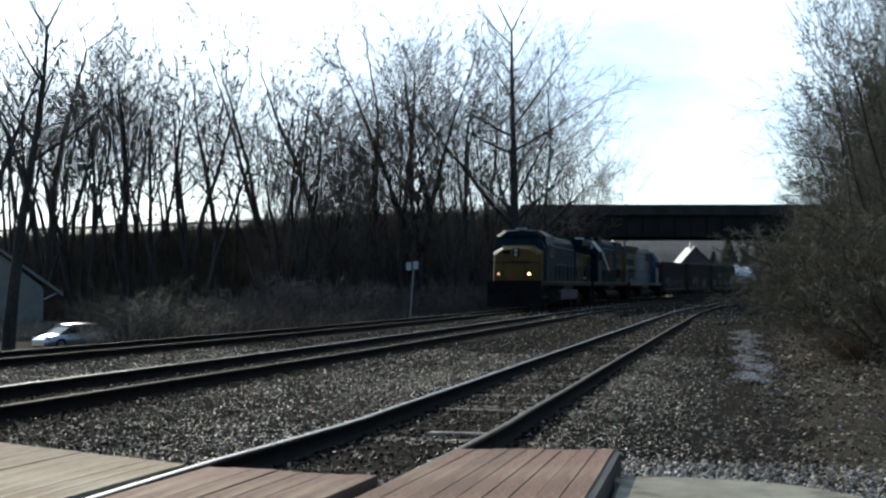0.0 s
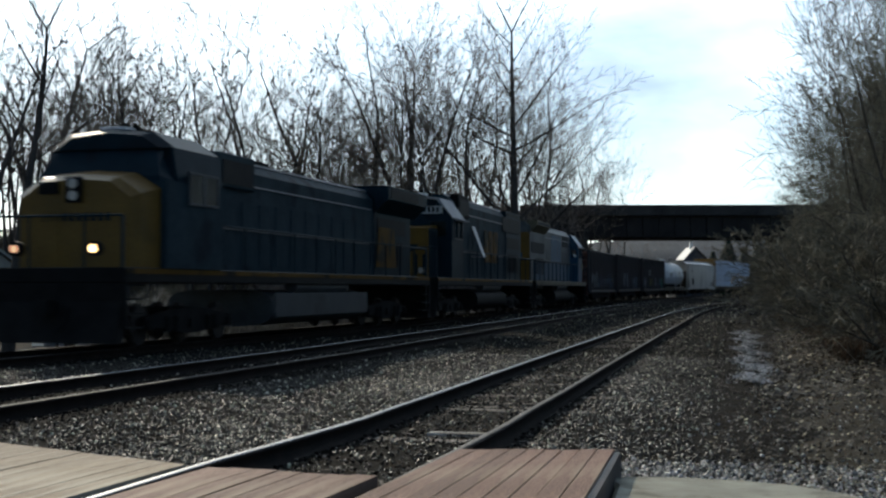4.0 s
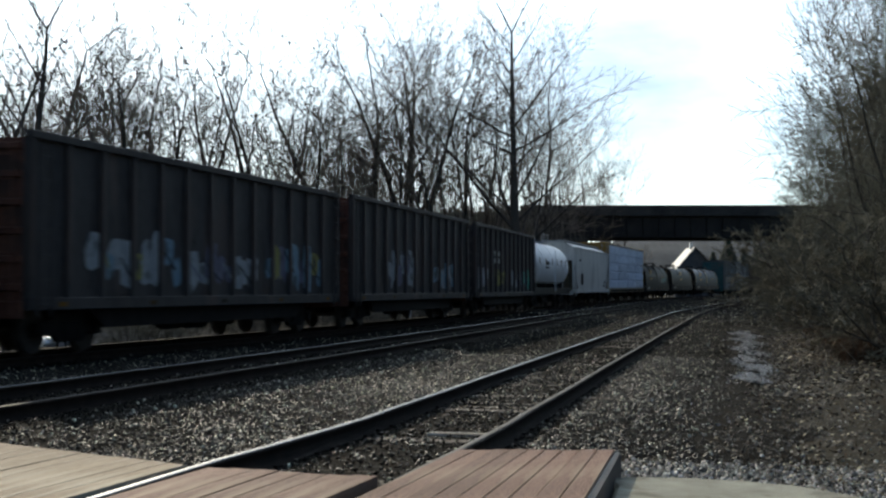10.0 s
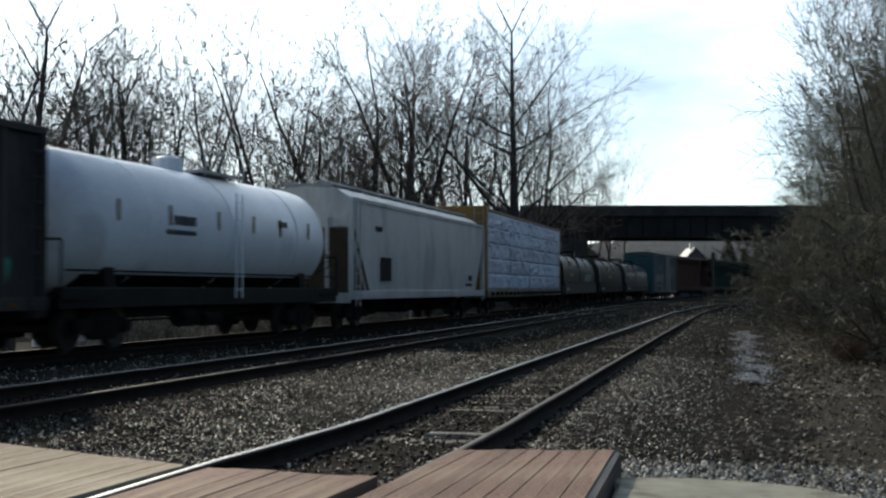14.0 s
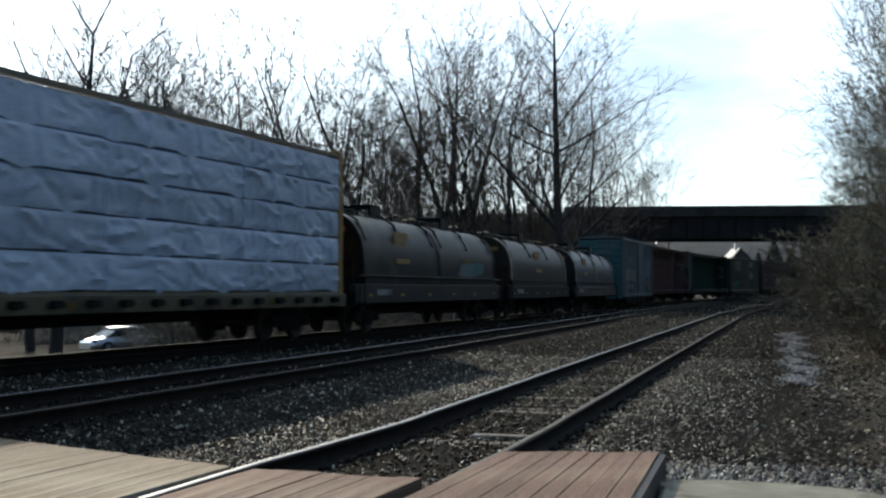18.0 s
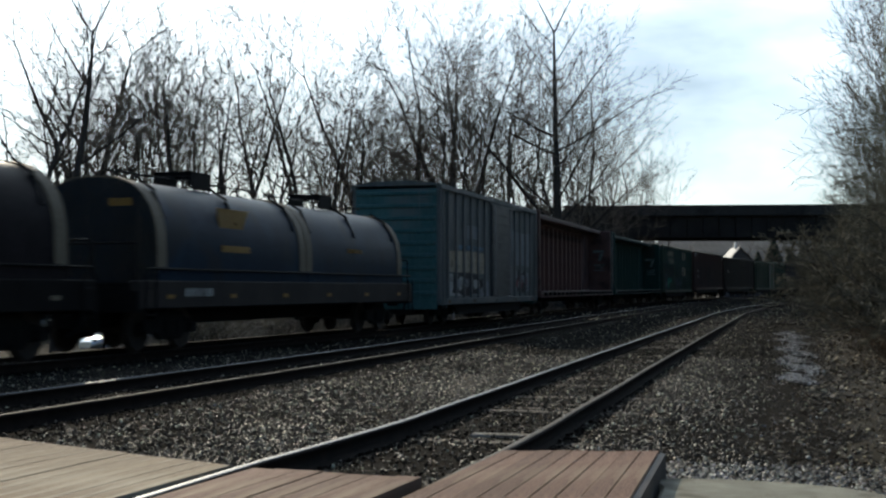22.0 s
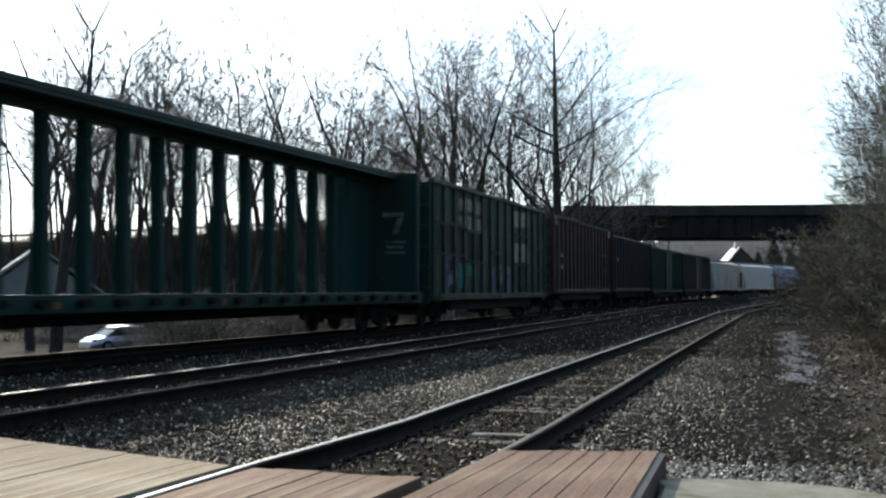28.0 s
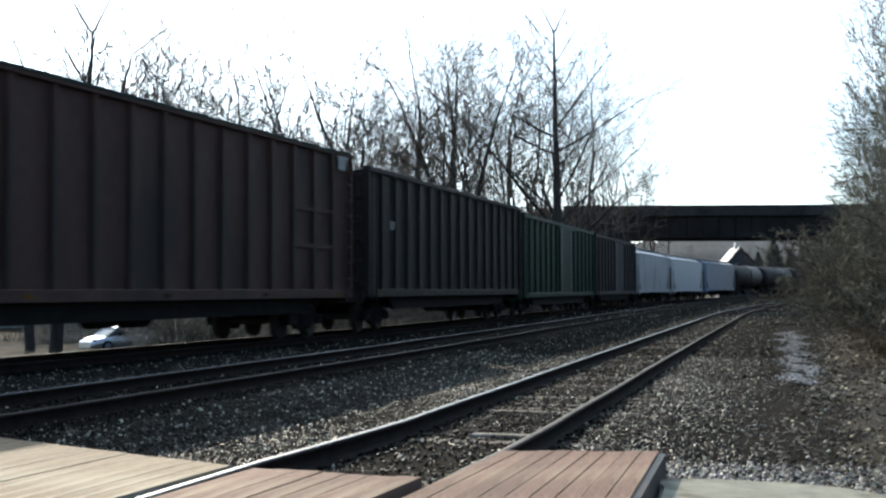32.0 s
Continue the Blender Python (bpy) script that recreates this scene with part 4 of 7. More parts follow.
def centerbeam(label, L, paint, seed, load=False, posts=13):
    car = thing("centerbeam_flatcar", label, "flatcar", "freight wagons in the train")
    rnd = random.Random(seed)
    L *= STRETCH
    half, zt, zd = L / 2, 4.72 if load else 4.80, 1.12
    part("deck", [B(-half, half, -1.42, 1.42, zd - 0.08, zd)], paint, car)
    for sg in (1, -1):
        part("side_sill", [B(-half, half, sg * 1.42 - 0.07, sg * 1.42 + 0.07, zd - 0.30, zd + 0.02)], M_oldtan if load else paint, car, bevel=0.012)
        first = None
        for k in range(20):
            x = -half + 0.9 + k * (L - 1.8) / 19
            if first is None:
                first = part("winch", [B(-0.14, 0.14, 1.49, 1.60, zd - 0.2, zd - 0.06), C((-0.2, 1.55, zd - 0.13), (0.2, 1.55, zd - 0.13), 0.05, 8)], M_dark, car)
                first.location = (x, 0, 0)
            elif sg > 0:
                again("winch", first, car, (x, 0, 0))
    for sg in (1, -1):
        a, b = sorted((sg * half, sg * (half - 0.32)))
        bh = part("bulkhead", [B(a, b, -1.42, 1.42, zd - 0.25, zt + (0.14 if load else 0.04))], paint, car, bevel=0.05)
        first = None
        for k in range(7):
            z = zd + 0.1 + k * 0.5
            x0_, x1_ = (half, half + 0.1) if sg > 0 else (-half - 0.1, -half)
            if first is None:
                first = part("bulkhead_rib", [B(x0_, x1_, -1.36, 1.36, -0.06, 0.06)], paint, bh)
                first.location = (0, 0, z)
            else:
                again("bulkhead_rib", first, bh, (0, 0, z))
        ladder(car, sg * (half + 0.16), 1.1, 0.8, zt, M_galv, 0.42, "y")
        # stepped gusset of the centre truss at each end
        part("truss_gusset", [EY([(sg * (half - 0.3), zd), (sg * (half - 3.3), zd), (sg * (half - 3.1), zd + 1.2), (sg * (half - 2.6), zt - 0.25), (sg * (half - 0.3), zt - 0.2)], -0.07, 0.07)], paint, car)
        if not load:
            # faded emblem and lettering bars on the inner face
            xi = sg * (half - 0.325)
            x0_, x1_ = sorted((xi, xi - sg * 0.006))
            part("emblem", [EX([(0.30, 3.62), (1.0, 3.62), (1.0, 3.48), (0.30, 3.48)], x0_, x1_), EX([(0.78, 3.44), (0.98, 3.44), (0.80, 2.95), (0.62, 2.95)], x0_, x1_)], M_fadedmark, bh, "faded pale emblem shape")
            for y0, y1, z0, z1 in ((0.35, 1.05, 2.66, 2.74), (0.42, 0.98, 2.50, 2.58), (0.35, 1.05, 2.34, 2.40)):
                part("marking", [B(x0_, x1_, y0, y1, z0, z1)], M_fadedmark, bh)
    part("top_chord", [B(-half + 0.1, half - 0.1, -0.78, 0.78, zt - 0.09, zt + 0.05)], paint, car, bevel=0.02)
    for q in (-0.75, 0.75):
        part("chord_lip", [B(-half + 0.1, half - 0.1, q - 0.03, q + 0.03, zt - 0.16, zt - 0.092)], paint, car)
    part("chord_web", [B(-half + 0.1, half - 0.1, -0.16, 0.16, zt - 0.30, zt - 0.092)], paint, car)
    first = None
    for k in range(posts):
        x = -half + 3.9 + k * (L - 7.8) / (posts - 1)
        if first is None:
            first = part("truss_post", [B(-0.03, 0.03, -0.13, 0.13, zd, zt - 0.08), B(-0.10, 0.10, 0.10, 0.14, zd, zt - 0.1), B(-0.10, 0.10, -0.14, -0.10, zd, zt - 0.1)], paint, car)
            first.location = (x, 0, 0)
        else:
            again("truss_post", first, car, (x, 0, 0))
    if load:
        n, rows = 4, 5
        lz = (zt - 0.06 - zd - 0.10) / rows
        lx = (L - 0.7) / n
        kinds = [mesh("lumber_pack", [wrapped(rnd, lx - 0.004, 1.1, lz - 0.05)], M_wrap, smooth=True) for _ in range(7)]
        for sg in (1, -1):
            for r in range(rows):
                for k in range(n):
                    o = new("lumber_pack", kinds[rnd.randrange(7)])
                    o.parent = car
                    o.location = (-half + 0.35 + lx * (k + 0.5), sg * (0.87 + rnd.uniform(-0.02, 0.02)), zd + 0.09 + lz * (r + 0.5))
        part("batten", [B(-half + 0.4, half - 0.4, 0.4, 1.4, zd + 0.0, zd + 0.08)], M_tan, car)
        part("top_batten", [B(-half + 0.4, half - 0.4, 1.22, 1.44, zt - 0.055, zt + 0.03)], M_tan, car, "tan timber edge over the packs")
    part("centre_sill", [B(-half, half, -0.3, 0.3, 0.55, zd - 0.08)], M_dark, car)
    part("reflector", [B(x - 0.12, x + 0.12, 1.495, 1.502, zd - 0.22, zd - 0.1) for x in (-half * 0.6, half * 0.1, half * 0.6)], M_yellow, car)
    bb = half - 2.6
    for sg in (1, -1):
        bogie(car, sg * bb)
    couplers(car, half)
    return car, bb


def coil_car(label, L, cover, covers, seed, tipm=None):
    car = thing("coil_car", label, "coil car", "freight wagons in the train")
    L *= STRETCH
    half, zs = L / 2, 1.36
    for sg in (1, -1):
        part("side_sill", [B(-half, half, sg * 1.36 - 0.1, sg * 1.36 + 0.1, 0.86, 1.40)], M_brown2 if seed != 8 else M_black, car, bevel=0.02)
        part("side_rail", [C((-half + 0.2, sg * 1.5, 1.62), (half - 0.2, sg * 1.5, 1.62), 0.025, 6)], M_black, car)
        for q in (1, -1):
            ladder(car, q * (half - 0.3), sg * 1.53, 0.5, 1.5, M_black, 0.4)
    part("trough", [EX([(-1.2, 1.38), (1.2, 1.38), (0.6, 0.8), (-0.6, 0.8)], -half + 0.8, half - 0.8)], M_dark, car)
    for sg in (1, -1):
        part("end_platform", [B(sg * half - 0.08, sg * half + 0.08, -1.45, 1.45, 0.8, 1.2), B(min(sg * half, sg * (half - 1.0)), max(sg * half, sg * (half - 1.0)), -1.4, 1.4, 1.1, 1.18)], M_black, car)
        part("end_rail", [C((sg * (half - 0.05), y, 1.15), (sg * (half - 0.05), y, 2.1), 0.022, 6) for y in (-1.35, -0.45, 0.45, 1.35)] + [C((sg * (half - 0.05), -1.35, 2.1), (sg * (half - 0.05), 1.35, 2.1), 0.022, 6)], M_black, car)
    x0, x1 = -half + 0.75, half - 0.75
    seg = (x1 - x0) / covers
    for k in range(covers):
        a, b = x0 + k * seg + 0.03, x0 + (k + 1) * seg - 0.03
        pr = half_round(1.38, zs, 3.42, 16, 0.55)
        c = part("cover", [EX(pr, a, b)], cover, car, smooth=True)
        big_pr = half_round(1.405, zs, 3.45, 16, 0.55)
        bw = 0.36 if tipm else 0.14
        for q in (a, b - bw):
            part("cover_band", [EX(big_pr, q, q + bw)], tipm or cover, c, smooth=True)
        part("skirt", [B(a, b, 1.36, 1.44, zs - 0.02, zs + 0.30), B(a, b, -1.44, -1.36, zs - 0.02, zs + 0.30)], cover, c)
        for q in np.linspace(a + 0.9, b - 0.9, 3 if covers == 1 else 2):
            part("lifting_bracket", [C((q, 0.0, 3.38), (q + 0.05, 0.0, 3.72), 0.035, 6), C((q - 0.35, -0.3, 3.62), (q + 0.35, 0.3, 3.62), 0.03, 6), C((q, 1.0, 3.05), (q + 0.04, 1.08, 2.72), 0.04, 6), C((q, 0.9, 3.1), (q, 0.0, 3.5), 0.02, 5)], M_black, c)
        part("stacking_frame", [B((a + b) / 2 - 0.5, (a + b) / 2 + 0.5, -0.45, -0.39, 3.42, 3.80), B((a + b) / 2 - 0.5, (a + b) / 2 + 0.5, 0.39, 0.45, 3.42, 3.80), B((a + b) / 2 - 0.5, (a + b) / 2 - 0.42, -0.45, 0.45, 3.70, 3.80), B((a + b) / 2 + 0.42, (a + b) / 2 + 0.5, -0.45, 0.45, 3.70, 3.80)], M_black, c)
        for q in np.linspace(a + 0.5, b - 0.5, 4 if covers == 1 else 3):
            part("side_clamp", [C((q, 1.02, 3.16), (q + 0.10, 1.30, 2.62), 0.045, 6), C((q - 0.12, 0.55, 3.46), (q, 1.05, 3.18), 0.03, 6)], M_black, c)
        part("cover_end_mark", [B(b + 0.002, b + 0.012, 0.35, 0.85, 2.85, 3.0)], M_cbyellow, c, "small yellow mark")
        part("top_rod", [C((a + 0.2, 0.15, 3.62), (b - 0.2, 0.15, 3.58), 0.022, 5)], M_black, c)
        xm = (a + b) / 2 + (0.6 if covers == 1 else 0.2)
        if k == covers - 1 or covers == 1:
            part("emblem", [EY([(xm - 0.75, 2.95), (xm + 0.75, 2.95), (xm + 0.62, 2.35), (xm - 0.35, 2.35)], 1.28, 1.315)], M_cbyellow, c, "plain yellow emblem shape")
            part("emblem_bar", [B(xm - 0.7, xm + 0.7, 1.36, 1.392, 2.02, 2.16)], M_cbyellow, c)
        else:
            bars(c, xm - 0.5, 1.375, 2.3, [(8, 0.1)], M_cbyellow, 0.1, 0.04)
    part("centre_sill", [B(-half, half, -0.35, 0.35, 0.5, 0.85)], M_dark, car)
    bars(car, half - 3.0, 1.465, 1.25, [(7, 0.16)], M_mark, 0.12)
    for x in np.linspace(-half + 1.2, half - 1.2, 6):
        part("sill_mark", [B(x - 0.14, x + 0.14, 1.462, 1.47, 1.05, 1.13)], M_cbyellow if seed % 2 else M_tan, car, "small yellow reflector")
    if seed == 7:
        part("repainted_panel", [EY(blob(random.Random(4), -4.2, 1.95, 2.0, 0.24, 20), 1.386, 1.396)], M_teal, car, "teal repainted panel")
    bb = half - 1.95
    for sg in (1, -1):
        bogie(car, sg * bb)
    couplers(car, half)
    return car, bb


def handrail(car, x0, x1, y, z0, z1, n, material):
    r = part("handrail", [C((x0, y, z1), (x1, y, z1), 0.022, 6)], material, car)
    first = None
    for x in np.linspace(x0, x1, n):
        if first is None:
            first = part("stanchion", [C((0, y, z0), (0, y, z1), 0.02, 6)], material, r)
            first.location = (x, 0, 0)
        else:
            again("stanchion", first, r, (x, 0, 0))


TALL = 1.11


def loco(label, L, scheme, wide, flip):
    """A six-axle diesel locomotive, its cab towards +x; flip: it runs cab last."""
    car = thing("locomotive", label, "locomotive", "locomotives at the head of the train")
    half, zp = L * STRETCH / 2, 1.62
    S = -1 if flip else 1
    X = lambda *a: sorted(S * q for q in a)

    def bx(x0, x1, y0, y1, z0, z1):
        a, b = X(x0, x1)
        return B(a, b, y0, y1, z0, z1)

    def ex(pr, x0, x1):
        a, b = X(x0, x1)
        return EX(pr, a, b)
    nose, cabm, hoodm, rearm, sillm, lowm = scheme
    part("underframe", [bx(-half, half, -1.5, 1.5, zp - 0.30, zp)], M_black, car, bevel=0.02)
    part("sill_stripe", [bx(-half + 0.05, half - 0.05, 1.5, 1.512, zp - 0.12, zp - 0.02), bx(-half + 0.05, half - 0.05, -1.512, -1.5, zp - 0.12, zp - 0.02)], sillm, car)
    t0, t1 = (-4.2, 3.6) if wide else (-3.4, 3.3)
    ft = [(1.44 * math.copysign(abs(math.cos(a)) ** 0.45, math.cos(a)), 0.72 + 0.46 * math.copysign(abs(math.sin(a)) ** 0.8, math.sin(a))) for a in np.linspace(0.13, 6.41, 25)[:-1]]
    part("fuel_tank", [ex(ft, t0, t1)], M_locogrey if wide else M_dark, car, smooth=True)
    part("air_reservoir", [C((S * -2.4, 1.25, 1.42 - 0.16), (S * 1.9, 1.25, 1.42 - 0.16), 0.17, 12)], M_locogrey, car)
    if wide:
        part("fuel_skirt", [bx(t0 + 0.1, t1 - 0.1, 1.43, 1.46, 0.50, 1.10)], M_locogrey, car)
    # pilots, steps and plough
    for q in (1, -1):
        part("pilot", [bx(q * half, q * (half - 0.12), -1.5, 1.5, 0.45, zp - 0.3)], M_dark, car)
        part("snow_plough", [EY([(S * q * (half + 0.02), 0.95), (S * q * (half + 0.32), 0.16), (S * q * (half - 0.05), 0.16), (S * q * (half - 0.1), 0.95)], -1.45, 1.45)], M_dark, car)
        for y in (1.30, -1.30):
            for k in range(4):
                part("step", [bx(q * (half - 0.15), q * (half - 0.85), y - 0.16, y + 0.16, 0.42 + 0.28 * k, 0.46 + 0.28 * k)], M_dark, car)
        handrail(car, S * q * (half - 0.12), S * q * (half - 0.12) + 0.001, 1.40, 0.5, zp + 1.0, 1, M_locogrey)
        part("end_rail", [C((S * q * (half - 0.06), -1.4, zp + 1.0), (S * q * (half - 0.06), 1.4, zp + 1.0), 0.024, 6)] + [C((S * q * (half - 0.06), y, zp), (S * q * (half - 0.06), y, zp + 1.0), 0.022, 6) for y in (-1.4, -0.6, 0.6, 1.4)], M_navy, car)
    cx = half - (1.7 if wide else 2.3)
    if wide:
        # full-width nose with a sloped brow, then the cab
        def ns(x, w, z):
            return [(S * x, w, zp), (S * x, w, z - 0.35), (S * x, w * 0.62, z - 0.02), (S * x, 0, z + 0.04), (S * x, -w * 0.62, z - 0.02), (S * x, -w, z - 0.35), (S * x, -w, zp)]
        part("nose", [loft([ns(half - 0.75, 1.22, 3.36), ns(half - 0.95, 1.34, 3.46), ns(cx + 0.05, 1.42, 3.60)])], nose, car)
        cab = loft([[(S * x, y, z) for y, z in ((w, zp), (w, 3.5), (w * 0.93, 4.15), (w * 0.6, 4.50), (0, 4.58), (-w * 0.6, 4.50), (-w * 0.93, 4.15), (-w, 3.5), (-w, zp))] for x, w in ((cx - 0.55, 1.50), (cx - 2.8, 1.54))])
        c = part("cab", [cab], cabm, car)
        part("cab_side", [bx(cx + 0.04, cx - 2.8, y0, y1, zp, 3.42) for y0, y1 in ((1.44, 1.552), (-1.552, -1.44))] + [bx(cx + 0.04, cx - 0.6, -1.44, 1.44, zp, 3.40)], lowm, c, "lower cab side in lightened navy")
        part("cab_front", [loft([[(S * (cx + 0.04), y, 3.39) for y in (1.42, -1.42)] + [(S * (cx + 0.02), y, 3.52) for y in (-1.40, 1.40)], [(S * (cx - 0.6), y, 3.39) for y in (1.5, -1.5)] + [(S * (cx - 0.6), y, 4.46) for y in (-0.95, 0.95)]])], cabm, c)
        part("brow", [loft([[(S * (cx - 0.28), y, z) for y, z in ((1.2, 4.12), (0.8, 4.38), (0, 4.46), (-0.8, 4.38), (-1.2, 4.12))], [(S * (cx - 0.57), y, z) for y, z in ((1.44, 4.14), (0.92, 4.50), (0, 4.58), (-0.92, 4.50), (-1.44, 4.14))]])], cabm, c)
        for y in (-1.02, -0.36, 0.36, 1.02):
            part("windshield", [loft([[(S * (cx - 0.10), y - 0.28, 3.66), (S * (cx - 0.10), y + 0.28, 3.66), (S * (cx - 0.14), y + 0.28, 3.66), (S * (cx - 0.14), y - 0.28, 3.66)], [(S * (cx - 0.36), y - 0.26, 4.08), (S * (cx - 0.36), y + 0.26, 4.08), (S * (cx - 0.40), y + 0.26, 4.08), (S * (cx - 0.40), y - 0.26, 4.08)]])], M_glass, c)
        hl = part("headlight_box", [bx(half - 0.76, half - 0.66, -0.17, 0.17, 2.92, 3.44)], M_black, car)
        for z in (3.06, 3.30):
            part("headlight", [C((S * (half - 0.67), 0, z), (S * (half - 0.63), 0, z), 0.10, 14)], M_lampoff, hl, "dim twin headlight")
        part("nose_door", [bx(half - 0.76, half - 0.735, -1.0, -0.35, 1.7, 3.0)], nose, car)
        for y in (-0.85, 0.85):
            d = part("ditch_light", [C((S * (half - 0.10), y, 1.98), (S * (half + 0.06), y, 1.98), 0.15, 14)], M_black, car)
            part("lens", [C((S * (half + 0.06), y, 1.98), (S * (half + 0.075), y, 1.98), 0.075, 14)], M_lamp if y > 0 else M_lampdim, d, "lit ditch light")
        part("emblem_bars", [bx(half - 0.745, half - 0.735, -0.75 + 0.16 * k, -0.66 + 0.16 * k, 2.55, 2.72) for k in range(10)], M_navy, car)
        part("number_board", [bx(half - 0.78, half - 0.68, -0.78, -0.36, 3.1, 3.34)], M_black, car)
        wy = 1.555
    else:
        # short low nose and a roof with sloped sides
        part("nose", [bx(half - 0.85, cx, -0.95, 0.95, zp, 3.30)], cabm, car, bevel=0.05)
        part("nose_face", [bx(half - 0.85, half - 0.835, -0.93, 0.93, zp + 0.02, 3.28)], nose, car, "yellow nose face")
        part("nose_top", [loft([[(S * (half - 0.85), y, 3.28) for y in (0.9, -0.9)] + [(S * (half - 0.85), y, 3.30) for y in (-0.88, 0.88)], [(S * cx, y, 3.34) for y in (0.92, -0.92)] + [(S * cx, y, 3.44) for y in (-0.9, 0.9)]])], nose, car)
        for y in (-0.8, -0.5, 0.4, 0.7):
            part("nose_stripe", [bx(half - 0.834, half - 0.828, y, y + 0.1, 1.7, 2.4)], M_navy, car)
        part("emblem_shape", [EX([(-0.55, 2.75), (0.55, 2.75), (0.2, 2.45), (-0.2, 2.45)], *X(half - 0.834, half - 0.826))], M_navy, car, "plain dark emblem shape")
        # hollow cab: side walls round the windows, end walls with their panes, floor
        walls = []
        for y0, y1 in ((1.44, 1.5), (-1.5, -1.44)):
            walls += [bx(cx, cx - 2.1, y0, y1, zp, 3.02), bx(cx, cx - 2.1, y0, y1, 3.62, 3.74), bx(cx, cx - 0.35, y0, y1, 3.02, 3.62), bx(cx - 1.0, cx - 1.1, y0, y1, 3.02, 3.62), bx(cx - 1.75, cx - 2.1, y0, y1, 3.02, 3.62)]
        top = [(1.44, 3.58), (1.44, 3.72), (0.92, 4.40), (-0.92, 4.40), (-1.44, 3.72), (-1.44, 3.58)]
        for xa, xb, wi, wo in ((cx, cx - 0.06, 0.63, 1.27), (cx - 2.04, cx - 2.1, 1.02, 1.38)):
            walls += [bx(xa, xb, -1.44, 1.44, zp, 3.05), ex(top, xa, xb), bx(xa, xb, -wi, wi, 3.05, 3.58)]
            walls += [bx(xa, xb, min(q * wo, q * 1.44), max(q * wo, q * 1.44), 3.05, 3.58) for q in (1, -1)]
        c = part("cab", walls, cabm, car)
        for q in (1.2, -1.2):
            part("rear_window", [bx(cx - 2.06, cx - 2.08, q - 0.18, q + 0.18, 3.05, 3.58)], M_clear, c)
        # Pale roof over the navy cab: sky reflection put into the colour.
        part("cab_roof", [loft([[(S * x, y, z) for y, z in ((1.56, 3.70), (1.0, 4.40), (0, 4.5), (-1.0, 4.40), (-1.56, 3.70), (-0.9, 4.34), (0, 4.42), (0.9, 4.34))] for x in (cx + 0.15, cx - 2.2)])], M_roof if not flip else cabm, c)
        part("sun_visor", [bx(cx - 0.6, cx - 1.9, 1.5, 1.78, 3.62, 3.66)], M_roof, c)
        for y in (-0.95, 0.95):
            part("windshield", [bx(cx - 0.04, cx - 0.02, y - 0.32, y + 0.32, 3.05, 3.58)], M_clear, c)
            part("number_board", [bx(cx + 0.02, cx + 0.09, y * 0.75 - 0.42, y * 0.75 + 0.42, 3.85, 4.12)], M_mark, c, "lit pale number board")
            for k in range(4):
                part("number_bar", [bx(cx + 0.09, cx + 0.1, y * 0.75 - 0.32 + 0.17 * k, y * 0.75 - 0.22 + 0.17 * k, 3.9, 4.07)], M_black, c)
        for z in (3.9, 4.1):
            part("headlight", [C((S * (cx + 0.02), 0, z), (S * (cx + 0.1), 0, z), 0.11, 12)], M_lampoff, c)
        for y in (-0.85, 0.85):
            d = part("ditch_light", [C((S * (half - 0.12), y, 1.85), (S * (half + 0.03), y, 1.85), 0.13, 12)], M_black, car)
            part("lens", [C((S * (half + 0.03), y, 1.85), (S * (half + 0.04), y, 1.85), 0.1, 12)], M_lampoff, d)
        wy = 1.5
    wc = cx - (0.65 if wide else 0.0)
    for q0, q1 in ((wc - 0.35, wc - 1.0), (wc - 1.1, wc - 1.75)):
        if wide:
            w = part("side_window", [bx(q0, q1, wy, wy + 0.03, 3.02, 3.62)], M_glass, c)
        else:
            part("side_window", [bx(q0, q1, -1.48, -1.46, 3.02, 3.62)], M_clear, c)
            w = part("side_window", [bx(q0, q1, 1.46, 1.48, 3.02, 3.62)], M_clear, c)
        part("window_frame", [bx(q0 + 0.05, q0, wy, wy + 0.05, 2.97, 3.67), bx(q1, q1 - 0.05, wy, wy + 0.05, 2.97, 3.67), bx(q0, q1, wy, wy + 0.05, 3.62, 3.67), bx(q0, q1, wy, wy + 0.05, 2.97, 3.02)], M_locogrey, w)
    part("cab_door", [bx(cx - 2.11, cx - 2.15, 1.0, 1.42, zp, 3.5 if wide else 2.98)], lowm if wide else cabm, c)
    part("horn", [C((S * (cx - 1.5), 0.3, 4.55), (S * (cx - 1.0), 0.3, 4.62), 0.05, 8, 0.11), C((S * (cx - 1.5), 0.05, 4.55), (S * (cx - 1.05), 0.05, 4.66), 0.05, 8, 0.1)], M_dark, c)
    part("antenna", [bx(cx - 0.6, cx - 1.1, -0.3, 0.3, 4.5, 4.62)], M_white, c)
    # hoods
    h1, h2 = cx - (2.75 if wide else 2.15), -half + (6.0 if flip else 5.2)
    zh = 4.32 if wide else (4.52 if flip else 4.64)
    hp = lambda w, z: [(w, zp), (w, z - 0.28), (w * 0.72, z), (-w * 0.72, z), (-w, z - 0.28), (-w, zp)]
    h = part("hood", [ex(hp(0.98, zh), h1, h2)], hoodm, car)
    n = 11
    first = None
    for k in range(n):
        x = h1 - 0.6 - k * (h1 - h2 - 1.0) / n
        if first is None:
            first = part("hood_door", [B(-0.36, 0.36, 0.98, 1.0, zp + 0.15, 3.3)], lowm, h)
            first.location = (S * x, 0, 0)
        else:
            again("hood_door", first, h, (S * x, 0, 0))
    part("latch_rail", [bx(h1 - 0.5, h2 + 0.5, 1.0, 1.03, 2.6, 2.64)], M_locogrey, h)
    part("roof_edge", [bx(h1, h2, 0.66, 0.76, zh - 0.02, zh + 0.03)], M_galv, h)
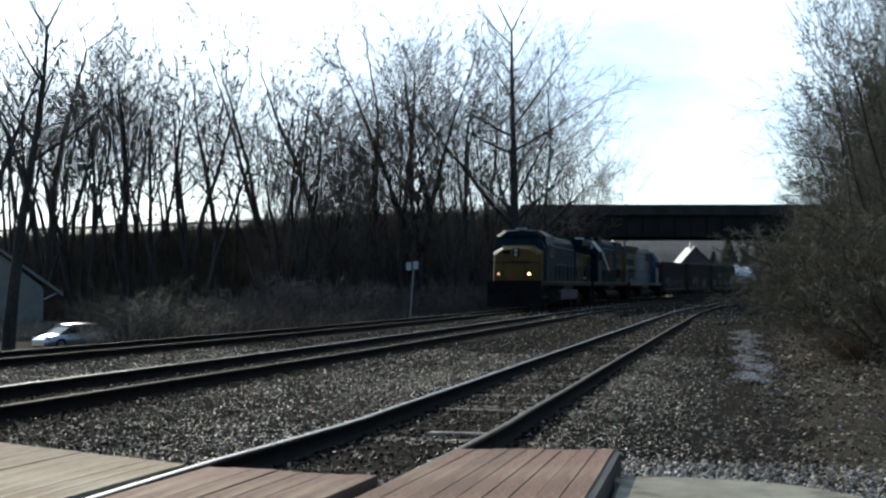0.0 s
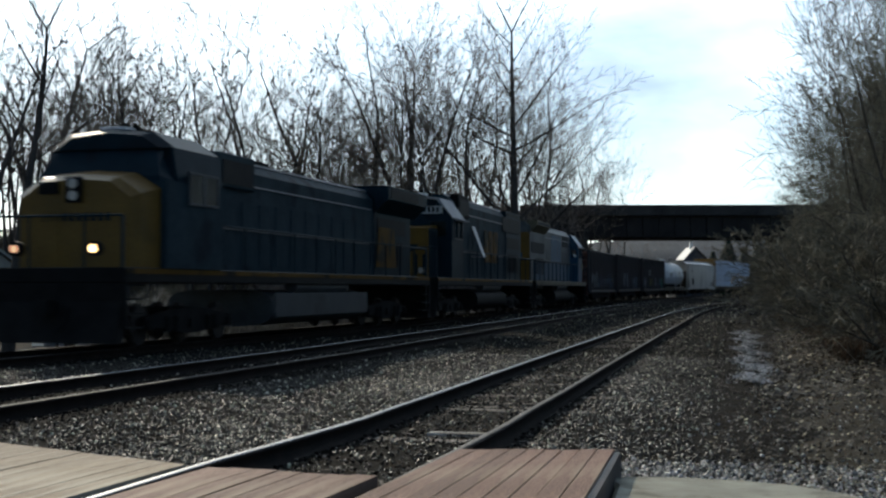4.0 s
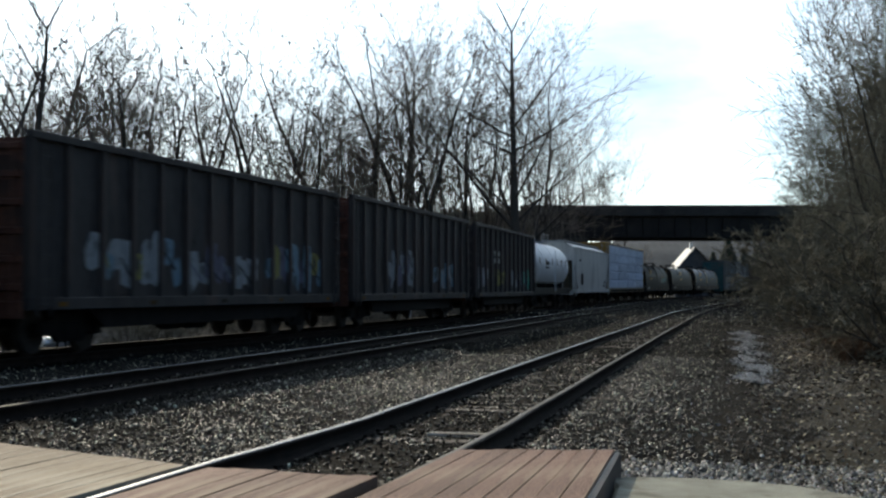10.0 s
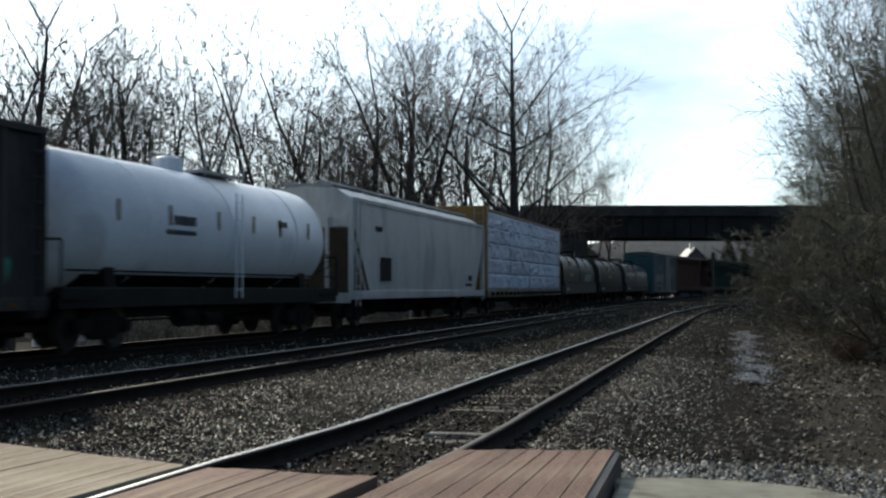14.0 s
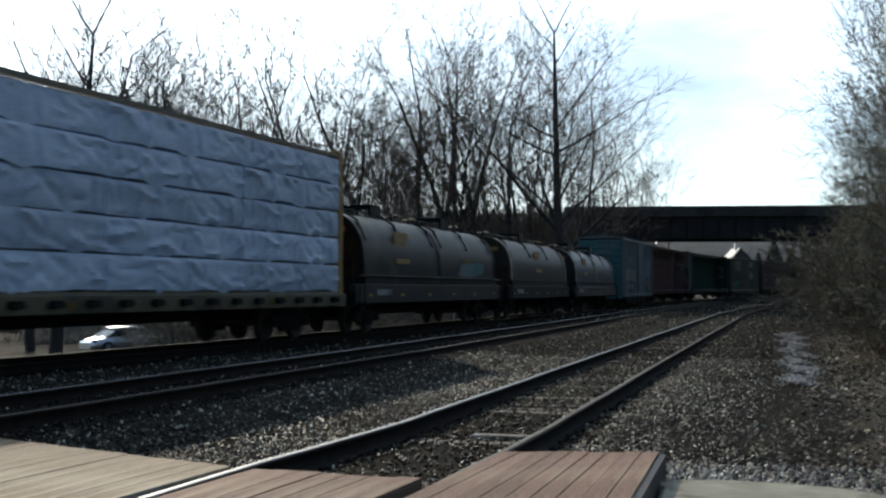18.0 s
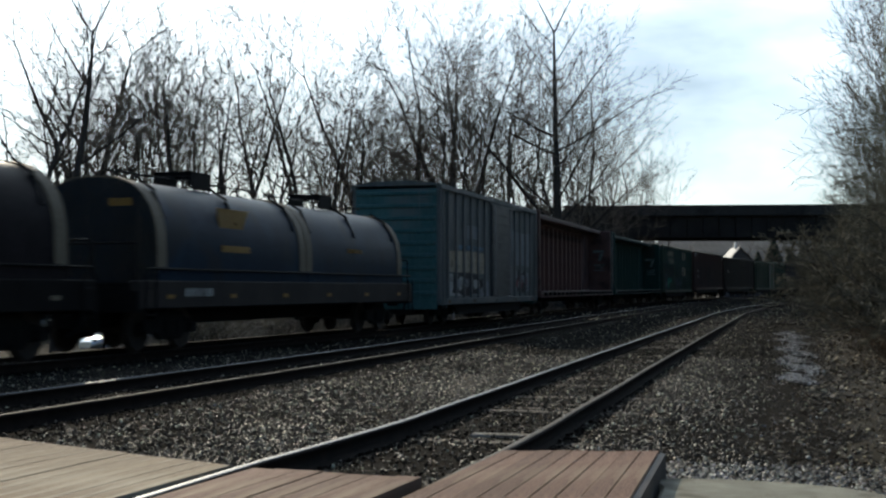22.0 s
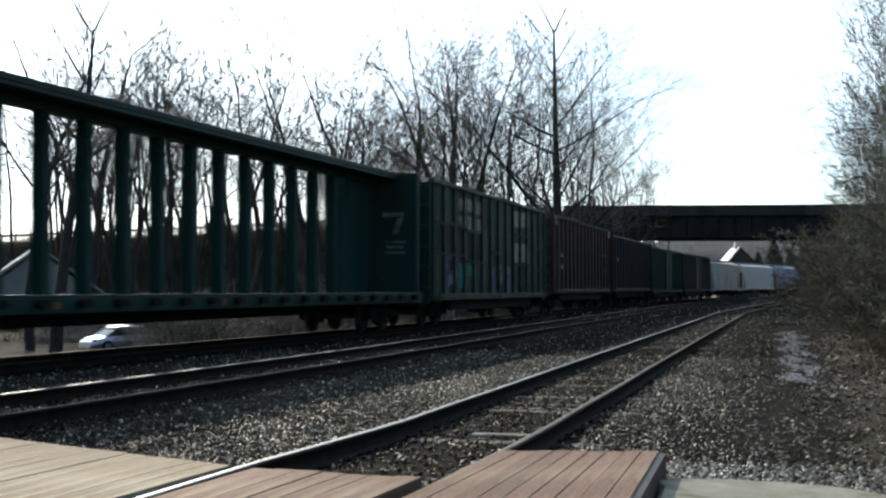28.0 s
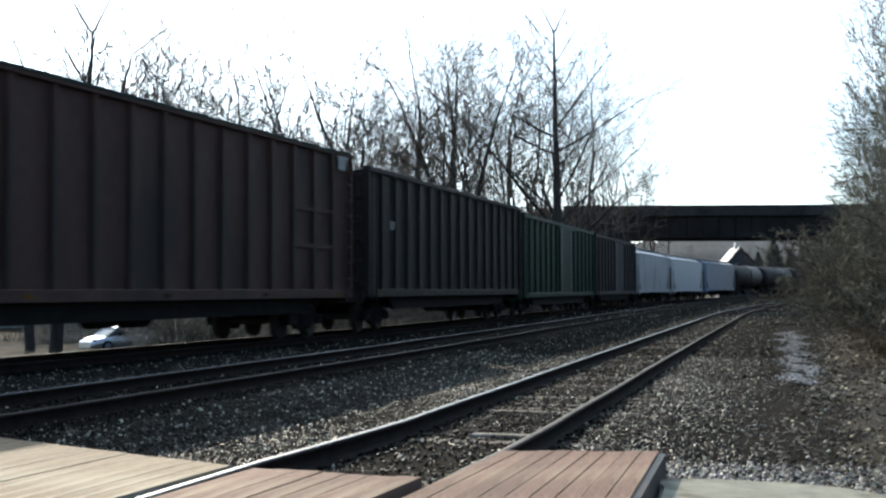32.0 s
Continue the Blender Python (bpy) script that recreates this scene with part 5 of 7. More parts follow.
    if flip:
        part("intake_grille", [bx(h1 - 1.3, h1 - 3.7, 0.98, 1.01, zh - 0.92, zh - 0.30)], M_black, h, "long dark flush intake grille")
    else:
        part("dynamic_brake", [bx(h1 - 0.8, h1 - 3.0, -1.1, 1.1, zh - 0.75, zh + 0.08)], hoodm if wide else M_dark, h, bevel=0.04)
        part("intake_grille", [bx(h1 - 1.0, h1 - 2.8, 1.1, 1.12, zh - 0.66, zh - 0.1)], M_black, h)
    part("exhaust_stack", [bx(h1 - 4.8, h1 - 5.8, -0.35, 0.35, zh, zh + 0.22)], M_dark, h)
    for q in (h1 - 6.8, h1 - 8.0):
        part("roof_fan", [C((S * q, 0, zh - 0.02), (S * q, 0, zh + 0.12), 0.55, 16)], M_dark, h)
    # rear block with its radiators
    rw, zw = (1.5, zh + 0.18) if wide else ((1.38, zh + 0.07) if flip else (1.03, zh + 0.02))
    r = part("radiator_block", [ex(hp(1.02, zh + 0.03), h2, -half + 0.9)], rearm, car)
    lip = 0.16 if flip else 0.25
    part("radiator_wing", [ex([(rw, zh - lip), (rw, zw), (-rw, zw), (-rw, zh - lip), (-1.0, zh - 2.2 * lip - 0.15), (1.0, zh - 2.2 * lip - 0.15)], h2, -half + (0.4 if wide else 1.2))], sillm if flip else rearm, r)
    if flip:
        part("end_face", [bx(-half + 0.9, -half + 0.885, -1.0, 1.0, zp + 0.02, 4.0)], M_yellow, r, "yellow end face")
        part("side_grille", [bx(h2 - 0.2, -half + 1.3, 1.02, 1.05, 3.05, 3.55)], M_black, r)
        part("end_emblem", [bx(-half + 0.884, -half + 0.878, -0.6, 0.6, 2.7, 3.0)], M_blue, r, "plain blue emblem block")
    part("radiator_grille", [bx(h2 - 0.3, -half + 1.6, 1.02, 1.04, 3.0, 3.5)] + [bx(h2 - 0.3, -half + 1.6, rw, rw + 0.015, zh - lip + 0.04, zw - 0.06)], M_black, r)
    part("hand_hold", [bx(h1 - 0.3, h2 + 0.3, 1.0, 1.02, zh - 0.62, zh - 0.59)], M_galv, h)
    for k in range(7):
        x = h2 - 0.45 - k * 0.42
        part("louvre", [bx(x, x - 0.2, 1.03, 1.055, 1.95, 2.75)], M_black, r)
    # long walkway rails, plain bars for the lettering
    handrail(car, S * h1, S * (-half + 0.3), 1.42, zp, zp + 1.0, 12, M_navy)
    handrail(car, S * h1, S * (-half + 0.3), -1.42, zp, zp + 1.0, 8, M_navy)
    if not wide:
        # the tall superstructure above the walkway
        for o in car.children:
            if o.data and min(v.co.z for v in o.data.vertices) > zp - 0.05:
                o.scale.z = TALL
                o.location.z += (1 - TALL) * zp
    bb = half - 3.9
    for sg in (1, -1):
        bogie(car, sg * bb, 2.0, 3)
    couplers(car, half)
    return car, bb, h, X


def emblem_blocks(h, y, x0, z0, z1, material, q=1.0):
    """Plain slanted blocks where the emblem stands."""
    for a in (0.0, 1.55, 3.1):
        part("emblem_shape", [EY([(x0 + q * (a + dx), z) for dx, z in ((0.0, z0 + 0.12), (0.15, z0), (1.2, z0), (1.35, z0 + 0.12), (1.35, z1 - 0.12), (1.2, z1), (0.15, z1), (0.0, z1 - 0.12))], y, y + 0.02)], material, h, "plain block emblem shape")


# ---- the train, front to rear: ((thing, half bogie distance), line position of its front and rear at 10 s) ----
TRAIN = []


def add(built, s0, s1):
    TRAIN.append((built[0], built[1], STRETCH * (s0 + s1) / 2 + 0.40))


k = loco("leading locomotive, yellow nose, dark blue cab, lit ditch lights", 22.2, (M_yellow, M_navy, M_navylit, M_navy, M_dimyellow, M_navylit), True, False)
part("emblem_shape", [EY([(-8.6, 1.9), (-6.3, 1.9), (-6.6, 3.2), (-8.3, 3.2)], 1.062, 1.07)], M_dimyellow, k[2], "plain block emblem shape")
add(k, -65.9, -43.7)
k = loco("second diesel locomotive with yellow nose face, navy cab and hood", 21.0, (M_yellow, M_navy, M_navylit, M_navy, M_dimyellow, M_navylit), False, False)
emblem_blocks(k[2], 1.035, -3.3, 2.3, 3.6, M_dimyellow, 0.72)
part("radiator_screen", [B(-9.4, -4.6, 1.045, 1.06, 3.72, 4.36)], M_black, k[2])
part("open_hood_door", [EX([(1.0, 3.65), (1.03, 3.65), (1.50, 2.5), (1.47, 2.5)], 1.9, 2.45), B(1.9, 2.45, 1.0, 1.5, 2.46, 2.5)], M_galv, k[2], "tilted open panel catching the sky")
add(k, -42.4, -21.4)
k = loco("third locomotive, faded grey over blue with a yellow end", 21.2, (M_oldgrey, M_blue, M_oldgrey, M_oldgrey, M_oldtan, M_oldgrey), False, True)
part("side_stripe", [B(-9.3, 8.9, 1.036, 1.046, 1.66, 2.55)], M_blue, k[2], "mid-blue lower stripe")
for a, b in ((-1.9, 2.4), (-6.35, -5.7)):
    part("side_patch", [EY([(a, 2.56), (b, 2.56), (b - 0.25, 4.1), (a, 4.1)], 1.004, 1.014)], M_blue, k[2], "plain faded blue block")
part("cab_plate", [B(-9.0, -7.9, 1.502, 1.51, 2.45, 2.84)], M_oldtan, k[0], "dirty tan plate below the cab window")
part("sill_band", [B(-10.4, 10.4, 1.513, 1.52, 1.36, 1.60)], M_oldtan, k[0], "dirty tan sill")
add(k, -20.2, 1.0)
add(ribbed_car("dark brown high-sided gondola with pale sprayed lettering", "gondola", 15.2, 0.98, 3.72, M_gon, M_gonend, 13, 1, tags=[(-6.6, -2.6, 1.1, 2.5, [M_taglilac, M_tagyellow, M_tagblue]), (-2.0, 1.6, 1.1, 2.3, [M_tagwhite, M_taglilac]), (2.0, 5.8, 1.1, 2.4, [M_tagblue, M_tagyellow, M_tagwhite])]), 2.3, 17.4)
add(ribbed_car("dark high-sided gondola with grey and lilac sprayed shapes", "gondola", 15.2, 0.98, 3.80, M_gon, M_gonend, 13, 2, tags=[(0.5, 4.0, 1.2, 2.5, [M_taglilac, M_tagwhite]), (-5.4, -2.2, 1.1, 2.3, [M_tagblue, M_tagwhite])]), 18.6, 34.0)
add(ribbed_car("dark high-sided gondola with yellow, white and blue sprayed shapes", "gondola", 15.0, 0.98, 3.80, M_gon, M_gon, 13, 3, tags=[(4.6, 6.8, 1.1, 2.3, [M_tagwhite, M_taglilac]), (0.3, 3.0, 1.2, 2.3, [M_tagyellow]), (-3.4, -1.2, 1.1, 2.2, [M_tagwhite, M_taglilac]), (-6.6, -4.0, 1.1, 2.2, [M_tagblue, M_taggreen, M_tagblue])], marks=[(3.2, 2.9, [(3, 0.22), (3, 0.22)]), (2.2, 2.9, [(3, 0.22), (3, 0.22)])]), 35.2, 50.3)
add(tank_car("white tank car with black underside and top railing", 14.6, M_tank, 4), 50.9, 65.3)
add(covered_hopper("pale grey covered hopper with sloped ends", 18.4, M_hopper), 66.2, 84.6)
add(centerbeam("yellow centerbeam flatcar loaded with white-wrapped lumber", 22.4, M_cbyellow, 6, load=True), 85.6, 108.0)
add(coil_car("coil car with two dark blue-grey covers and yellow marks", 16.6, M_coilcover, 2, 7), 108.9, 125.5)
add(coil_car("coil car with one long maroon-grey cover and pale end bands", 14.6, M_coilred, 1, 8, M_tan), 127.0, 141.4)
add(coil_car("coil car with two dark blue covers and tan bands", 16.0, M_coilblue, 2, 9, M_tan), 142.7, 159.1)
plates = [(3.4, 6.9, 0.98, 1.75, M_mark, "scuffed white lower panel"), (0.9, 3.3, 0.98, 1.5, M_tagwhite, "scuffed white lower panel"), (1.5, 6.6, 1.8, 2.55, M_tagbeige, "beige repainted panel"), (4.9, 6.2, 1.3, 1.75, M_gon, "dark sprayed shape"),
          (1.4, 5.4, 2.62, 2.75, M_tagblue, "pale blue stripe"), (-6.6, -3.9, 1.15, 1.95, M_tagwhite, "white sprayed ground"), (-7.3, -3.2, 2.2, 3.6, M_palegrey, "pale faded panel"), (2.6, 4.2, 3.0, 3.5, M_palegrey, "pale faded panel")]
add(ribbed_car("weathered blue boxcar with sprayed white lower panels", "boxcar", 15.6, 0.85, 4.48, M_boxblue, M_teal, 15, 10, roof=True, tags=[(1.9, 6.2, 1.1, 1.7, [M_gon, M_mark, M_tagwhite]), (-6.2, -4.2, 1.2, 1.9, [M_tagred, M_tagwhite, M_tagred])], door=(-2.6, 0.6), name="boxcar", end_ribs=9, doorm=M_oldgrey, rib_d=0.06, plates=plates), 162.0, 177.4)
add(centerbeam("empty oxide-red centerbeam flatcar with open truss posts", 23.4, M_cbred, 11), 178.9, 202.3)
add(centerbeam("empty dark green centerbeam flatcar with open truss posts", 24.4, M_green, 12), 203.9, 228.5)
plates, bays = [], random.Random(8)
M_olive2 = mat("yellowed_green_paint", (0.068, 0.084, 0.050), (0.115, 0.136, 0.082), 0.9, 0.65, bump=0.08, wear=(0.05, 0.05, 0.036), wear_at=0.55, stretch=(1, 1, 0.4))
M_greengrey = mat("grey_green_paint", (0.050, 0.062, 0.055), (0.088, 0.102, 0.092), 0.9, 0.65, bump=0.08, wear=(0.03, 0.034, 0.03), wear_at=0.55, stretch=(1, 1, 0.4))
for k in range(14):
    a = -9.3 + k * 18.96 / 14
    for za, zb in ((1.05, 2.15), (2.3, 3.3), (3.5, 4.5)):
        m_ = bays.choice((None, None, M_olive2, M_greengrey, M_brown2))
        if m_ and not 1.9 < a < 6.2:
            plates.append((a + 0.16, a + 1.2, za, zb, m_, "bay repainted in another shade"))
for x0_, x1_ in ((4.95, 5.95), (3.65, 4.75), (2.45, 3.4)):
    plates += [(x0_, x1_, 3.98, 4.42, M_tagbeige, "faded pale letter block"), (x0_, x1_, 3.36, 3.78, M_tagbeige, "faded pale letter block")]
plates += [(6.25, 7.7, 1.05, 2.35, M_taglilac, "pale lilac sprayed ground"), (5.0, 6.0, 1.25, 2.12, M_taggreen, "teal painted panel"), (3.65, 4.75, 1.72, 2.1, M_taggreen, "teal painted panel"), (0.3, 1.0, 1.02, 2.05, M_taglilac, "pale lilac sprayed ground"),
           (-2.25, -1.6, 1.02, 2.1, M_tagblue, "pale blue sprayed ground"), (-4.4, -3.2, 3.82, 4.45, M_tagbeige, "pale beige repainted panel"), (-6.0, -4.6, 3.82, 4.45, M_tagbeige, "pale beige repainted panel"),
           (-4.4, -3.2, 2.35, 3.12, M_tagbeige, "pale beige repainted panel"), (-6.0, -4.6, 2.35, 3.12, M_tagbeige, "pale beige repainted panel"), (6.2, 9.0, 2.45, 3.4, M_brown2, "brown primer panel"), (2.4, 4.8, 2.25, 3.25, M_brown2, "brown primer panel")]
add(ribbed_car("faded green high-sided wagon with pale patches and sprayed shapes", "gondola", 18.6, 1.0, 4.62, M_olive, M_green, 14, 13, tags=[(6.4, 7.5, 1.15, 2.2, [M_tagwhite, M_tagblue]), (-0.9, -0.4, 1.3, 2.3, [M_tagwhite, M_taglilac])],
    horizontals=((5.0, 9.2, 2.4), (2.4, 5.0, 3.3), (2.4, 5.0, 2.2), (5.0, 9.2, 3.42), (-0.3, 1.1, 2.6), (-6.2, -3.0, 2.25), (-6.2, -3.0, 3.45), (-9.2, -6.6, 3.0), (-9.2, -6.6, 2.0)), plates=plates, stakem=M_green), 229.6, 248.1)
add(trim_top(ribbed_car("dark red-brown high-sided wagon with stakes", "gondola", 19.4, 1.15, 4.62, M_brown, M_brown, 16, 14, marks=[(7.2, 3.0, [(5, 0.2)]), (7.2, 2.4, [(5, 0.2)])], horizontals=((-8.9, -6.2, 3.2), (-8.9, -6.2, 2.3))), 19.4, 4.62), 250.3, 269.6)
add(ribbed_car("dull grey-brown high-sided wagon with stakes", "gondola", 19.4, 1.15, 4.45, M_brown2, M_brown2, 16, 15, marks=[(7.6, 3.2, [(3, 0.25)])]), 270.9, 290.3)
add(ribbed_car("green boxcar with ribbed sides", "boxcar", 19.4, 1.0, 4.25, M_green2, M_green2, 15, 16, roof=True, name="boxcar", door=(-2, 1.2)), 290.9, 310.5)
add(ribbed_car("dark boxcar with ribbed sides", "boxcar", 17.8, 1.0, 4.2, M_gon, M_gon, 14, 17, roof=True, name="boxcar", door=(-2, 1.2)), 311.3, 329.4)
add(covered_hopper("pale grey covered hopper car far back", 18.8, M_hopper, 4.15, False), 330.3, 350.0)
add(covered_hopper("dull white covered hopper car far back", 19.6, M_white, 4.1, False), 351.3, 372.2)
add(covered_hopper("blue-grey covered hopper car far back", 19.8, M_hopperb, 4.1, False), 373.6, 394.2)
for a in (395.4, 414.6, 433.8):
    add(tank_car("dark grimy tank car at the far end", 18.2, M_gon, 20, rails=False, band=False), a, a + 18.2)


def travelled(t):
    q = t - 10
    if q < -1:
        return -12.0 + 11.85 * (q + 1)
    if q < 0:
        return 12.15384 * q + 0.152 * q * q
    return 12.15384 * q - 0.08015 * q * q + 0.0024433 * q ** 3


def car_pose(mid, bb, t):
    s = mid - STRETCH * travelled(t)
    f, r = on_line(s - bb, OFF_T), on_line(s + bb, OFF_T)
    ax = (f - r).normalized()
    ay = Vector((0, 0, 1)).cross(ax).normalized()
    m = Matrix((ax, ay, ax.cross(ay))).transposed().to_4x4()
    m.translation = (f + r) / 2
    return m


def motions():
    times = [0.5 * i for i in range(65)]
    for car, bb, mid in TRAIN:
        walk(car, [(t, car_pose(mid, bb, t)) for t in times])


# ---- plank crossing and path ----
def plank_panel(name, label, corners, pitch, material, zt=0.0, thick=0.09):
    """Planks laid along the rails between two end lines; corners: near-left, near-right, far-right, far-left."""
    t = thing(name, label, "plank crossing", "panels of the plank crossing", "structure")
    nl, nr, fr, fl = [Vector((*c, 0)) for c in corners]
    n = max(1, round(((nr - nl).length + (fr - fl).length) / 2 / pitch))
    rnd = random.Random(name)
    for k in range(n):
        a, b = (k + 0.012) / n, (k + 0.988) / n
        q = [nl.lerp(nr, a), nl.lerp(nr, b), fl.lerp(fr, b), fl.lerp(fr, a)]
        dz = rnd.uniform(-0.004, 0.004)
        mid = (q[0] + q[1] + q[2] + q[3]) / 4
        ang = math.atan2((q[3] - q[0]).y, (q[3] - q[0]).x)
        rot = Matrix.Rotation(-ang, 3, "Z")
        lq = [rot @ (p - mid) for p in q]
        e = rnd.uniform(-0.012, 0.012)
        sh = loft([[(p.x + e, p.y, -thick) for p in lq], [(p.x + e, p.y, 0) for p in lq]])
        o = new("plank", mesh("plank", [sh], material, bevel=0.004))
        o.parent = t
        o.matrix_basis = Matrix.Translation((mid.x, mid.y, zt + dz)) @ Matrix.Rotation(ang, 4, "Z")
    part("bearer", [loft([[(c[0], c[1], -0.2) for c in corners], [(c[0], c[1], zt - thick - 0.004) for c in corners]])], M_tie, t)
    return t


def near_pt(y, o):
    """A place at offset o from the near track's middle, at depth y."""
    ss = np.linspace(-30, 10, 400)
    pts = [on_line(s, off_near(s) + o) for s in ss]
    p = pts[int(np.argmin([abs(q.y - y) for q in pts]))]
    return (p.x, y)


plank_panel("plank_crossing_outer", "sun-bleached timber planks beside the near rail", [near_pt(-5.0, -4.4), near_pt(-5.0, -0.84), near_pt(9.05, -0.84), near_pt(11.5, -4.4)], 0.185, M_plank2)
plank_panel("plank_crossing_middle", "brown timber planks between the rails", [near_pt(-5.0, -0.64), near_pt(-5.0, 0.55), near_pt(8.5, 0.58), near_pt(8.95, -0.64)], 0.185, M_plank)
plank_panel("plank_crossing_inner", "red-brown timber planks beside the rail and path", [near_pt(-5.0, 0.84), (-1.745, -5.0), (1.265, 9.82), near_pt(9.82, 0.84)], 0.18, M_plank, 0.012, 0.13)

e0, e1 = Vector((-1.745, -5.0, 0)), Vector((1.265, 9.82, 0))
# Added strip: the shaded side of the planks put in as dark colour.
edge_board = part("edge_board", [loft([[(q.x + dx, q.y, z) for dx, z in ((0.002, 0.0), (0.045, -0.01), (0.05, -0.30), (0.002, -0.30))] for q in (e0, e1)])], M_gon, [o for o in scene.objects if o.name == "plank_crossing_inner"][0], "dark strip standing for the shaded plank side")
pav = []
for x, y in ((-0.24, 2.0), (0.99, 8.1), (1.16, 9.0), (1.2, 9.36), (1.4, 9.40), (1.75, 9.34), (2.1, 9.2), (2.4, 8.98), (2.62, 8.6), (2.85, 8.0), (3.6, 6.8), (6.5, 2.0), (6.5, -5.0), (-1.66, -5.0)):
    pav.append((x, y))
path_v = loft([[(x * 1.0, y, -0.4) for x, y in pav], [(x, y, -0.16) for x, y in pav], [(x + (0.03 if x < 1.2 else -0.03), y - 0.03, -0.125) for x, y in pav]])
path = new("pavement", mesh("pavement", [path_v], M_concrete))
tagged(path, "pale grey concrete path with a rounded edge", "path", kind="structure")


# ---- loose stones, litter and growth on the ground ----
rng = np.random.default_rng(5)


def scatter_stones(n, su, off0, off1, size, name, label, zlift=0.0, power=1.0, material=None, mask=None):
    s = su[0] + (su[1] - su[0]) * rng.random(n) ** power
    o = off0 + (off1 - off0) * rng.random(n)
    x0, y0, th = np.interp(s, PS, PX), np.interp(s, PS, PY), np.interp(s, PS, PTH)
    x, y = x0 + o * np.cos(th), y0 - o * np.sin(th)
    m_, n_ = np.interp(s, PS, OFF_M), np.interp(s, PS, OFF_N)
    prof_o = np.stack([-3.6 + 0 * m_, -2.4 + 0 * m_, 1.0 + 0 * m_, m_ / 2, m_ - 1.3, m_ + 1.3, (m_ + n_) / 2, n_ - 1.3, n_ + 1.3, n_ + 2.2, n_ + 3.4, n_ + 30], 1)
    prof_z = np.array([-0.7, -0.165, -0.155, -0.23, -0.155, -0.155, -0.25, -0.16, -0.165, -0.25, -0.325, -0.325])
    low = np.interp(s, PS, DROP_N)
    z = np.empty(n)
    for k in range(prof_o.shape[1] - 1):
        a, b = prof_o[:, k], prof_o[:, k + 1]
        w = (o >= a) & (o < b)
        z[w] = prof_z[k] + (prof_z[k + 1] - prof_z[k]) * ((o[w] - a[w]) / (b[w] - a[w]))
    z = z + rail_z(s) - low * np.clip(1 - (np.abs(o - n_) - 1.35) / 1.5, 0, 1)
    far = o > n_ + 2.6
    if far.any():
        z[far] = np.maximum(z[far], ground_z(x[far], y[far]))
    keep = np.ones(n, bool)
    for c in (0 * m_ + OFF_T, m_, n_):
        keep &= np.abs(np.abs(o - c) - 0.7535) > 0.09           # clear of the rails
    keep &= ~((y < 9.0 + np.clip(-x - 1.5, 0, 9) * 0.9) & (o > n_ - 4.4) & (o < n_ + 0.8))   # clear of the planks
    keep &= ~((y < 9.9) & (o >= n_ + 0.7) & (o < n_ + 1.95))
    keep &= ~((y < 9.3) & (o >= n_ + 0.8))
    keep &= (np.abs(x + 0.015 * y) < 0.375 * y + 0.6)                                        # only the stretch before the crossing
    if mask is not None:
        keep &= mask(o, s, m_, n_)
    x, y, z, s = x[keep], y[keep], z[keep], s[keep]
    n = len(x)
    r = size * (0.45 + 0.75 * rng.random(n) ** 1.6)
    base = np.array([(1, 0, 0), (-1, 0, 0), (0, 1, 0), (0, -1, 0), (0, 0, 1), (0, 0, -1)], float)
    v = base[None] * (0.55 + 0.6 * rng.random((n, 6, 1))) + 0.28 * (rng.random((n, 6, 3)) - 0.5)
    v[:, :, 2] *= 0.72
    a, b = rng.random(n) * 6.283, rng.normal(0, 0.8, n)
    ca, sa, cb, sb = np.cos(a), np.sin(a), np.cos(b), np.sin(b)
    vx, vy, vz = v[..., 0], v[..., 1], v[..., 2]
    vy, vz = vy * cb[:, None] - vz * sb[:, None], vy * sb[:, None] + vz * cb[:, None]
    vx, vy = vx * ca[:, None] - vy * sa[:, None], vx * sa[:, None] + vy * ca[:, None]
    v = np.stack([vx, vy, vz], -1) * r[:, None, None] + np.stack([x, y, z + zlift + r * 0.25], -1)[:, None]
    f = np.array([(0, 2, 4), (2, 1, 4), (1, 3, 4), (3, 0, 4), (2, 0, 5), (1, 2, 5), (3, 1, 5), (0, 3, 5)])
    f = (f[None] + 6 * np.arange(n)[:, None, None]).reshape(-1, 3)
    ob = new(name, big(name, v.reshape(-1, 3), f, material or M_stone))
    return tagged(ob, label, "ballast", kind="stuff")


def off_ties(o, s, m_, n_):
    q = np.clip(1.0 - (o - n_ - 1.7) * 0.75, 0.08, 1) * (0.8 + 0.25 * np.sin(1.3 * o + 0.5 * np.sin(0.9 * s)) * np.sin(0.8 * s + 1.1 * o))
    q = np.where(np.minimum(np.abs(o - m_), np.abs(o - OFF_T)) < 1.35, 0.10, q)          # oil stain and rail shade between and beside the rails, left as dark bed
    # Band outside the near rails thinned to dark bed, as the rail's shadow.
    q = np.where(np.abs(o - n_) < 1.3, np.where(np.abs(o - n_) > 1.05, 0.8, np.where(np.abs(o - n_) > 0.8, 0.3, 0.22)), q)
    return rng.random(len(o)) < q


def in_tracks(o, s, m_, n_):
    return np.where(np.minimum(np.abs(o - m_), np.abs(o - OFF_T)) < 1.45, 0.9, np.where(np.abs(o - n_) < 1.15, 0.35, 0.0)) > rng.random(len(o))


def beside_path(o, s, m_, n_):
    y = np.interp(s, PS, PY) - o * np.sin(np.interp(s, PS, PTH))
    return rng.random(len(o)) < np.clip((11.6 - y) / 0.9, 0.01, 1)


